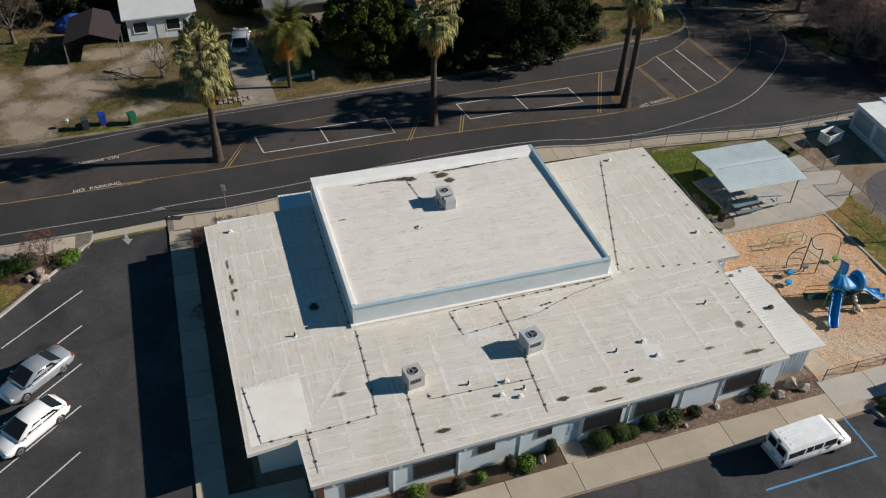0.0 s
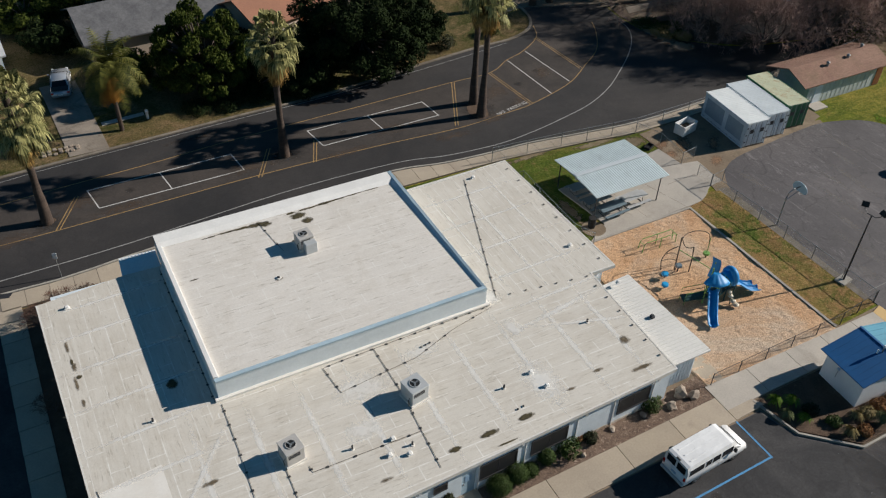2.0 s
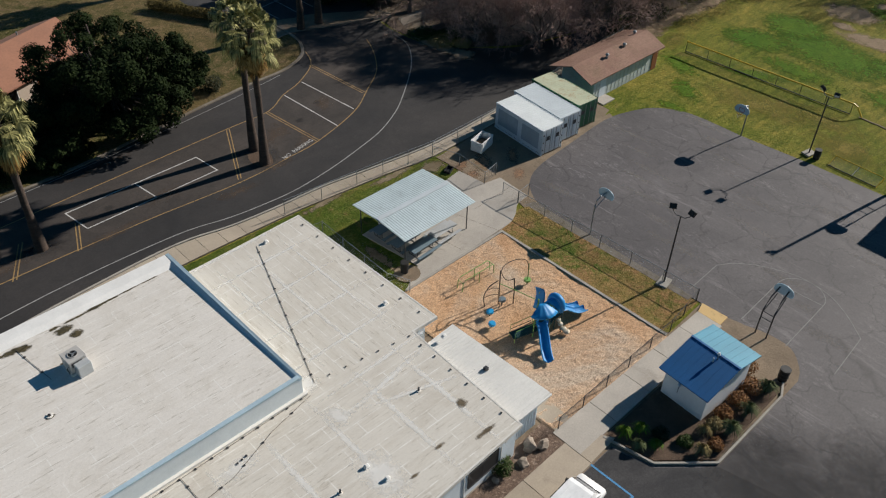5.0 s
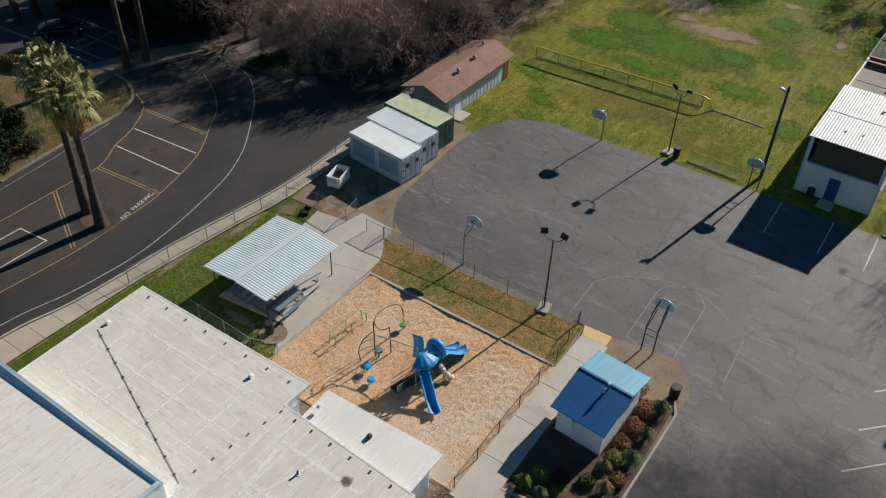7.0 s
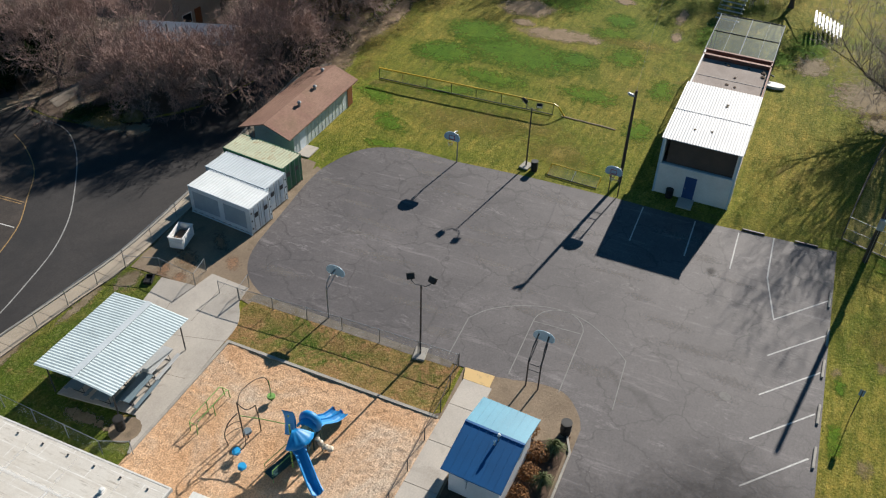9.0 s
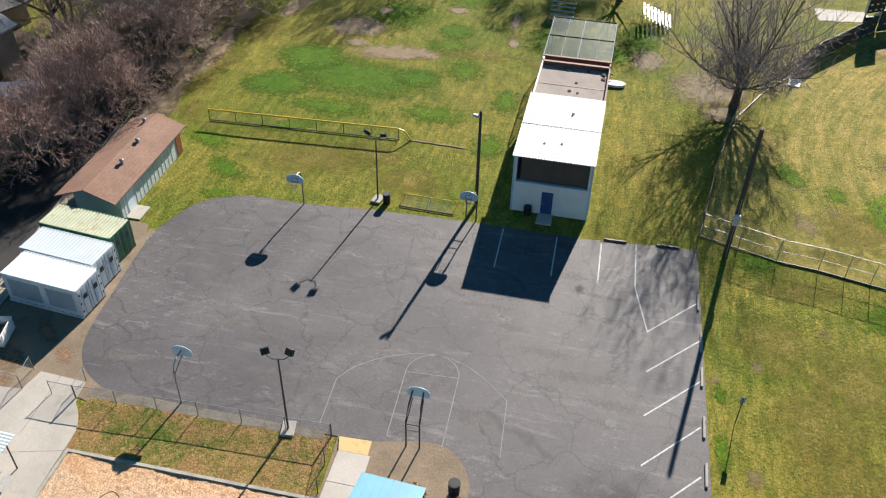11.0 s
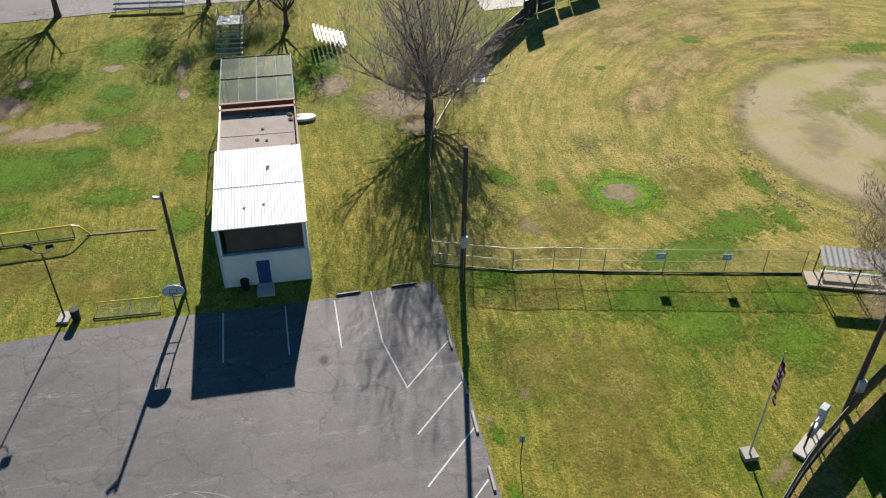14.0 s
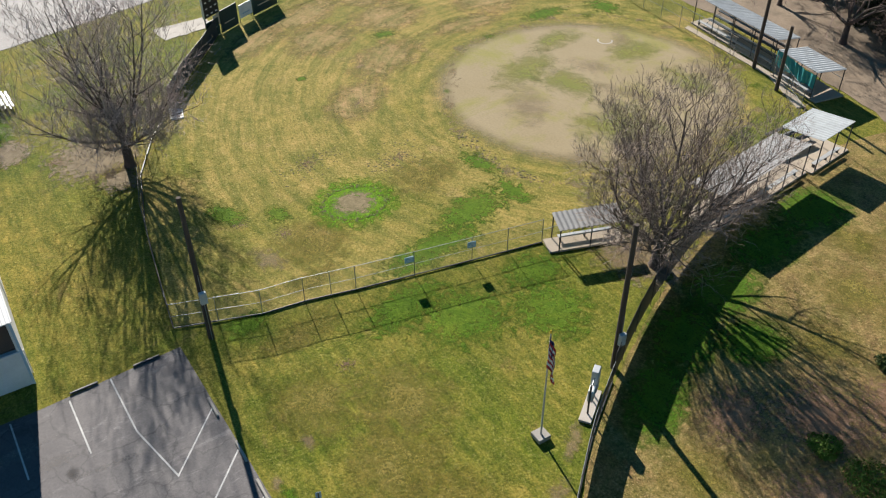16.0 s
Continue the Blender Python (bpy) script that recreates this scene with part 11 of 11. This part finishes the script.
def van():
    t = thing("passenger_van", (17.95, 12.85, 0.015), "white passenger van with dark windows in the blue bay", "van", "", 4)
    w = 1.0
    bm = bmesh.new()
    loft(bm, [hull(w - 0.03, 0.42, 1.15, -2.75), hull(w, 0.38, 1.2, -2.68), hull(w, 0.36, 1.2, 1.3), hull(w, 0.36, 1.15, 1.75), hull(w - 0.02, 0.38, 1.05, 2.45), hull(w - 0.08, 0.42, 0.9, 2.72)])
    body = shaded(part("body", bm, CARWHITE, t)) and t.children[-1]
    bm = bmesh.new()
    loft(bm, [hull(0.97, 1.05, 1.96, -2.68, 0.0, 0.12), hull(0.98, 1.05, 2.02, -2.45, 0.0, 0.14), hull(0.98, 1.05, 2.05, -0.5, 0.0, 0.14), hull(0.97, 1.05, 2.03, 1.05, 0.0, 0.14), hull(0.95, 1.05, 1.95, 1.35, 0.0, 0.14), hull(0.93, 1.05, 1.16, 2.05, 0.0, 0.1)])
    part("cabin", bm, CARWHITE, t)
    for k in range(3):
        part("roof_rib", box(bmesh.new(), -2.2, 0.8, -0.5 + 0.5 * k - 0.05, -0.5 + 0.5 * k + 0.05, 2.03, 2.052, 0.01), CARWHITE, t)
    part("windscreen", quad_panel([(1.38, -0.78, 1.92), (1.38, 0.78, 1.92), (2.02, 0.82, 1.21), (2.02, -0.82, 1.21)], 0.015), DARKGLASS, t)
    part("wiper_cowl", box(bmesh.new(), 1.98, 2.14, -0.85, 0.85, 1.10, 1.15), DARKSTEEL, t)
    for s in (-1, 1):
        for x0, x1 in ((-2.5, -1.3), (-1.15, -0.65), (-0.55, 0.1), (0.3, 1.2)):
            part("side_window", box(bmesh.new(), x0, x1, s * 0.97 - 0.015, s * 0.97 + 0.018, 1.25, 1.75), DARKGLASS, t)
        part("mirror", box(bmesh.new(), 1.3, 1.45, s * 1.08 - 0.1, s * 1.08 + 0.1, 1.2, 1.5, 0.03), BLACK, t)
        part("rear_window", box(bmesh.new(), -2.72, -2.69, s * 0.42 - 0.34, s * 0.42 + 0.34, 1.25, 1.8), DARKGLASS, t)
        part("tail_light", box(bmesh.new(), -2.77, -2.72, s * 0.88 - 0.07, s * 0.88 + 0.07, 0.8, 1.15), REDLIGHT, t)
        part("headlight", box(bmesh.new(), 2.66, 2.74, s * 0.7 - 0.14, s * 0.7 + 0.14, 0.66, 0.82), CLEARLIGHT, t)
        part("door_seam", box(bmesh.new(), 0.1, 0.115, s * 1.0 - 0.004, s * 1.0 + 0.004, 0.45, 1.2), DARKSTEEL, t)
    part("grille", box(bmesh.new(), 2.7, 2.75, -0.5, 0.5, 0.62, 0.82), DARKSTEEL, t)
    part("front_bumper", box(bmesh.new(), 2.6, 2.85, -0.95, 0.95, 0.38, 0.55, 0.04), GALV, t)
    part("rear_bumper", box(bmesh.new(), -2.9, -2.7, -0.95, 0.95, 0.4, 0.56, 0.04), BENCHWHITE, t)
    part("rear_lamp", box(bmesh.new(), -2.68, -2.6, -0.15, 0.15, 1.98, 2.05), BLACK, t)
    part("number_plate", box(bmesh.new(), -2.79, -2.76, -0.2, 0.2, 0.75, 0.9), SIGNBLUE, t)
    wheels(t, (-1.6, 1.75), 0.98, 0.36)
    t.scale = (0.91, 0.91, 0.91)
    return t


van()


def sedan(x, y, rz, m, lab, L=4.6, hatch=False, z=0.015):
    t = thing("parked_car", (x, y, z), lab, "car", "parked cars", rz)
    w = 0.9
    h = L / 2
    bm = bmesh.new()
    loft(bm, [hull(w - 0.16, 0.4, 0.72, -h, 0.1, 0.16), hull(w - 0.05, 0.3, 0.92, -h + 0.22, 0.06, 0.16), hull(w, 0.24, 0.97, -h + 0.8, 0.06, 0.14), hull(w, 0.24, 0.93, 0.6, 0.06, 0.14), hull(w, 0.24, 0.86, 1.2, 0.06, 0.16), hull(w - 0.07, 0.28, 0.74, h - 0.3, 0.08, 0.2), hull(w - 0.22, 0.36, 0.6, h, 0.1, 0.2)])
    shaded(part("body", bm, m, t))
    back = -h + (0.25 if hatch else 0.75)
    bm = bmesh.new()
    loft(bm, [hull(w - 0.14, 0.85, 0.93, back, 0.0, 0.05), hull(w - 0.1, 0.85, 1.28, back + 0.75, 0.0, 0.16), hull(w - 0.09, 0.85, 1.42, -0.35, 0.0, 0.2), hull(w - 0.09, 0.85, 1.4, 0.25, 0.0, 0.2), hull(w - 0.12, 0.85, 0.93, 1.3, 0.0, 0.06)])
    shaded(part("cabin", bm, m, t))
    part("windscreen", quad_panel([(0.32, -0.58, 1.385), (0.32, 0.58, 1.385), (1.22, 0.7, 0.97), (1.22, -0.7, 0.97)], 0.012), DARKGLASS, t)
    part("rear_window", quad_panel([(back + 0.1, -0.68, 0.99), (back + 0.1, 0.68, 0.99), (back + 0.72, 0.58, 1.285), (back + 0.72, -0.58, 1.285)], 0.012), DARKGLASS, t)
    for s in (-1, 1):
        for x0, x1, x2, x3 in ((-0.3, 0.1, 0.75, -0.3), (back + 0.75, -0.4, -0.4, back + 0.45)):
            part("side_window", quad_panel([(x3, s * 0.808, 0.98), (x2, s * 0.808, 0.98), (x1, s * 0.73, 1.32), (x0, s * 0.73, 1.3 if x0 > -1 else 1.26)], 0.02 * s), DARKGLASS, t)
        part("mirror", box(bmesh.new(), 0.75, 0.9, s * 0.95 - 0.08, s * 0.95 + 0.08, 0.92, 1.04, 0.03), m, t)
        part("headlight", box(bmesh.new(), h - 0.28, h - 0.08, s * 0.62 - 0.12, s * 0.62 + 0.12, 0.58, 0.7, 0.03), CLEARLIGHT, t)
        part("tail_light", box(bmesh.new(), -h + 0.02, -h + 0.16, s * 0.68 - 0.13, s * 0.68 + 0.13, 0.68, 0.82, 0.03), REDLIGHT, t)
    part("grille", box(bmesh.new(), h - 0.04, h + 0.02, -0.4, 0.4, 0.4, 0.52), BLACK, t)
    part("number_plate", box(bmesh.new(), -h - 0.012, -h + 0.02, -0.2, 0.2, 0.55, 0.66), WHITEPAINT, t)
    wheels(t, (-1.35, 1.4), 0.9, 0.33)
    return t


sedan(-25.25, 30.7, 221, CARSILVER, "silver-blue saloon car parked in the angled stall", 4.7)
sedan(-25.35, 26.6, 221, CARWHITE, "white hatchback car parked in the angled stall", 4.5, True)
sedan(43.1, 80.9, -38, CARBLACK, "black car parked in the shade beyond the bend", 4.5, True, 0.0)
t = sedan(-7.6, 72.6, 82, CARSILVER, "silver-blue pickup truck parked on the driveway", 5.2, False, 0.03)
part("truck_bed", box(bmesh.new(), -2.45, -1.0, -0.75, 0.75, 0.98, 1.02), BLACK, t, "dark open truck bed")


# ---- street-side small things ----
def wheelie_bin(x, y, m, lab, rz):
    t = thing("wheelie_bin", (x, y, 0.02), lab, "bin", "wheelie bins", rz)
    bm = bmesh.new()
    lo = [bm.verts.new(p) for p in ((-0.24, -0.26, 0.1), (0.24, -0.26, 0.1), (0.24, 0.26, 0.1), (-0.24, 0.26, 0.1))]
    hi = [bm.verts.new(p) for p in ((-0.3, -0.34, 1.0), (0.3, -0.34, 1.0), (0.3, 0.34, 1.0), (-0.3, 0.34, 1.0))]
    bm.faces.new(list(reversed(lo)))
    bm.faces.new(hi)
    for i in range(4):
        j = (i + 1) % 4
        bm.faces.new((lo[i], lo[j], hi[j], hi[i]))
    part("body", bm, m, t)
    part("lid", box(bmesh.new(), -0.33, 0.33, -0.38, 0.36, 1.0, 1.07, 0.03), m, t)
    part("handle", rod(bmesh.new(), (-0.25, 0.42, 0.98), (0.25, 0.42, 0.98), 0.02), m, t)
    for s in (-1, 1):
        part("wheel", rod(bmesh.new(), (s * 0.26, 0.28, 0.12), (s * 0.32, 0.28, 0.12), 0.12, 0.12, 10), RUBBER, t)
    return t


wheelie_bin(-22.5, 60.0, BINGREY, "dark grey wheelie bin at the kerb", 5)
wheelie_bin(-21.1, 60.4, BINBLUE, "blue wheelie bin at the kerb", 12)
wheelie_bin(-18.6, 59.9, BINGREEN, "green wheelie bin at the kerb", 20)
for x, y, m, lab in ((-24.0, 60.6, BENCHWHITE, "pale mailbox on a short post"), (-1.75, 63.8, WHITEPAINT, "white fire hydrant on the verge")):
    t = thing("hydrant" if x > -5 else "mailbox", (x, y, 0), lab, "hydrant" if x > -5 else "mailbox")
    part("barrel" if x > -5 else "post", rod(bmesh.new(), (0, 0, 0), (0, 0, 0.6), 0.12 if x > -5 else 0.05, n=10), m, t)
    part("cap" if x > -5 else "box", box(bmesh.new(), -0.14, 0.14, -0.2, 0.2, 0.6, 0.85, 0.06), m, t)
t = thing("stone_border", (-11.0, 61.2, 0), "row of loose pale edging stones beside the drive", "edging stones")
for k in range(14):
    a = 0.45 * (k % 7)
    part("stone", box(bmesh.new(), a, a + 0.33, 0.55 * (k // 7) + 0.1 * math.sin(k * 2.3), 0.55 * (k // 7) + 0.3 + 0.1 * math.sin(k * 2.3), 0, 0.16, 0.04), ROCK, t)

# yard surfaces
paved("concrete_drive", [[(-9.0 - 0.1 * k, 60.4 + 2.6 * k), (-5.75 - 0.1 * k, 60.4 + 2.6 * k), (-5.85 - 0.1 * k, 62.98 + 2.6 * k), (-9.1 - 0.1 * k, 62.98 + 2.6 * k)] for k in range(5)], -0.01, 0.05, DRIVECON, "grey concrete driveway in jointed slabs", "driveway")
sheet("yard_path", [(-5.6, 64.2), (-1.9, 64.5), (-1.9, 65.0), (-5.6, 64.8)], 0.03, CONCRETE_GREY, "narrow concrete path across the yard", "path", 0.04)


# ---- houses beyond the street ----
def house(x, y, rz, L, W, h, rise, wall_m, roof_m, lab, over=0.5, windows=()):
    """Gabled bungalow with thick walls, eaves, door and windows."""
    t = thing("house", (x, y, 0), lab, "house", "houses", rz)
    for x0, x1, y0, y1 in ((-L / 2, L / 2, -W / 2, -W / 2 + 0.2), (-L / 2, L / 2, W / 2 - 0.2, W / 2), (-L / 2, -L / 2 + 0.2, -W / 2 + 0.2, W / 2 - 0.2), (L / 2 - 0.2, L / 2, -W / 2 + 0.2, W / 2 - 0.2)):
        part("wall", box(bmesh.new(), x0, x1, y0, y1, 0, h), wall_m, t)
    for xg in (-L / 2, L / 2 - 0.2):
        bm = bmesh.new()
        o = [(-W / 2, h), (W / 2, h), (0.0, h + rise)]
        lo = [bm.verts.new((xg, yy, z)) for yy, z in o]
        hi = [bm.verts.new((xg + 0.2, yy, z)) for yy, z in o]
        bm.faces.new(lo)
        bm.faces.new(list(reversed(hi)))
        for i in range(3):
            j = (i + 1) % 3
            bm.faces.new((lo[i], hi[i], hi[j], lo[j]))
        part("gable", bm, wall_m, t)
    k = rise / (W / 2)
    for ya, yb in ((-W / 2 - over, 0.0), (0.0, W / 2 + over)):
        za, zb = h + rise - abs(ya) * k, h + rise - abs(yb) * k
        bm = bmesh.new()
        vs = [bm.verts.new((xx, yy, zz + dz)) for dz in (0.02, 0.16) for (yy, zz) in ((ya, za), (yb, zb)) for xx in (-L / 2 - over, L / 2 + over)]
        for q in ((0, 1, 3, 2), (4, 6, 7, 5), (0, 4, 5, 1), (2, 3, 7, 6), (0, 2, 6, 4), (1, 5, 7, 3)):
            bm.faces.new([vs[i] for i in q])
        part("roof_slope", bm, roof_m, t)
    for xx, z0, ww, hh in windows:
        wd = part("window", box(bmesh.new(), xx - ww / 2, xx + ww / 2, -W / 2 - 0.03, -W / 2 + 0.02, z0, z0 + hh), DARKGLASS, t)
        fr = bmesh.new()
        box(fr, xx - ww / 2 - 0.08, xx + ww / 2 + 0.08, -W / 2 - 0.06, -W / 2, z0 + hh, z0 + hh + 0.08)
        box(fr, xx - ww / 2 - 0.08, xx + ww / 2 + 0.08, -W / 2 - 0.08, -W / 2, z0 - 0.08, z0)
        box(fr, xx - ww / 2 - 0.08, xx - ww / 2, -W / 2 - 0.06, -W / 2, z0, z0 + hh)
        box(fr, xx + ww / 2, xx + ww / 2 + 0.08, -W / 2 - 0.06, -W / 2, z0, z0 + hh)
        part("window_frame", fr, PARAPET, wd)
    part("front_door", box(bmesh.new(), -0.45, 0.45, -W / 2 - 0.04, -W / 2 + 0.02, 0.05, 2.05), WHITEPAINT if wall_m is WALLBLUE else BROWNDOOR, t)
    v = part("roof_vent", rod(bmesh.new(), (L * 0.2, 0.9, h + rise * 0.6), (L * 0.2, 0.9, h + rise * 0.6 + 0.7), 0.09, n=8), GALV, t)
    return t


house(-15.2, 79.9, 2, 6.6, 7.6, 2.5, 0.7, WALLBLUE, ROOFWHITEMETAL, "pale bungalow with a bright metal roof", 0.4, ((-2.0, 0.9, 1.3, 1.1), (1.2, 0.9, 1.3, 1.1)))
house(2.4, 80.0, 4, 13.5, 8.0, 2.6, 1.7, BEIGE, SHINGLEGREY, "bungalow with a grey shingle roof", 0.6, ((-4.5, 0.9, 1.6, 1.1), (3.5, 0.9, 1.6, 1.1)))
house(15.6, 77.0, 20, 11.0, 7.0, 2.6, 1.6, BEIGE, SHINGLEORANGE, "bungalow with a terracotta shingle roof", 0.6, ((-3.5, 0.9, 1.4, 1.1), (3.0, 0.9, 1.4, 1.1)))
house(9.0, 88.0, 8, 9.0, 7.0, 3.2, 1.8, GREYWALL, SHINGLEGREY, "grey-sided house with white window trim", 0.5, ((-2.5, 1.0, 1.5, 1.3), (2.0, 1.0, 1.5, 1.3)))
house(71.3, 64.3, -7, 6.6, 4.2, 4.4, 1.0, BEIGE, ROOFWHITEMETAL, "small pale house with a white metal roof among the bare trees", 0.4, ((-1.6, 0.9, 1.2, 1.0),))
house(61.4, 55.4, 110, 8.4, 3.4, 4.7, 0.9, BEIGE, ROOFWHITEMETAL, "long narrow house with a white metal roof among the bare trees", 0.25)
house(80.0, 72.0, -20, 10.0, 7.0, 2.6, 1.3, BEIGE, SHINGLEGREY, "pale house with a grey roof behind the bare trees", 0.6)


def carport():
    t = thing("carport_canopy", (-21.5, 75.3, 0), "dark brown peaked canopy carport on thin posts", "carport", "", 86)
    for ya, za, yb, zb in ((-2.6, 2.1, 0.0, 3.0), (0.0, 3.0, 2.6, 2.1)):
        bm = bmesh.new()
        vs = [bm.verts.new((xx, yy, zz + dz)) for dz in (0, 0.04) for (yy, zz) in ((ya, za), (yb, zb)) for xx in (-3.0, 3.0)]
        for q in ((0, 1, 3, 2), (4, 6, 7, 5), (0, 4, 5, 1), (2, 3, 7, 6), (0, 2, 6, 4), (1, 5, 7, 3)):
            bm.faces.new([vs[i] for i in q])
        part("canopy", bm, CARPORTROOF, t)
    for x in (-2.9, 0, 2.9):
        for y in (-2.5, 2.5):
            part("post", rod(bmesh.new(), (x, y, 0), (x, y, 2.15), 0.04), GALV, t)
    part("back_panel", box(bmesh.new(), -2.9, 2.9, 2.45, 2.5, 0.1, 2.1), CARPORTROOF, t)
    return t


carport()
t = thing("tarpaulin_heap", (-23.5, 80.5, 0), "blue tarpaulin over a heap in the yard", "tarpaulin")
bm = bmesh.new()
bmesh.ops.create_icosphere(bm, subdivisions=3, radius=1.0)
for v in bm.verts:
    v.co = Vector((v.co.x * 2.2, v.co.y * 1.2, max(0.0, v.co.z) * 1.6)) * (1 + 0.15 * noise.noise(v.co * 2.5))
part("cloth", bm, TARPBLUE, t)
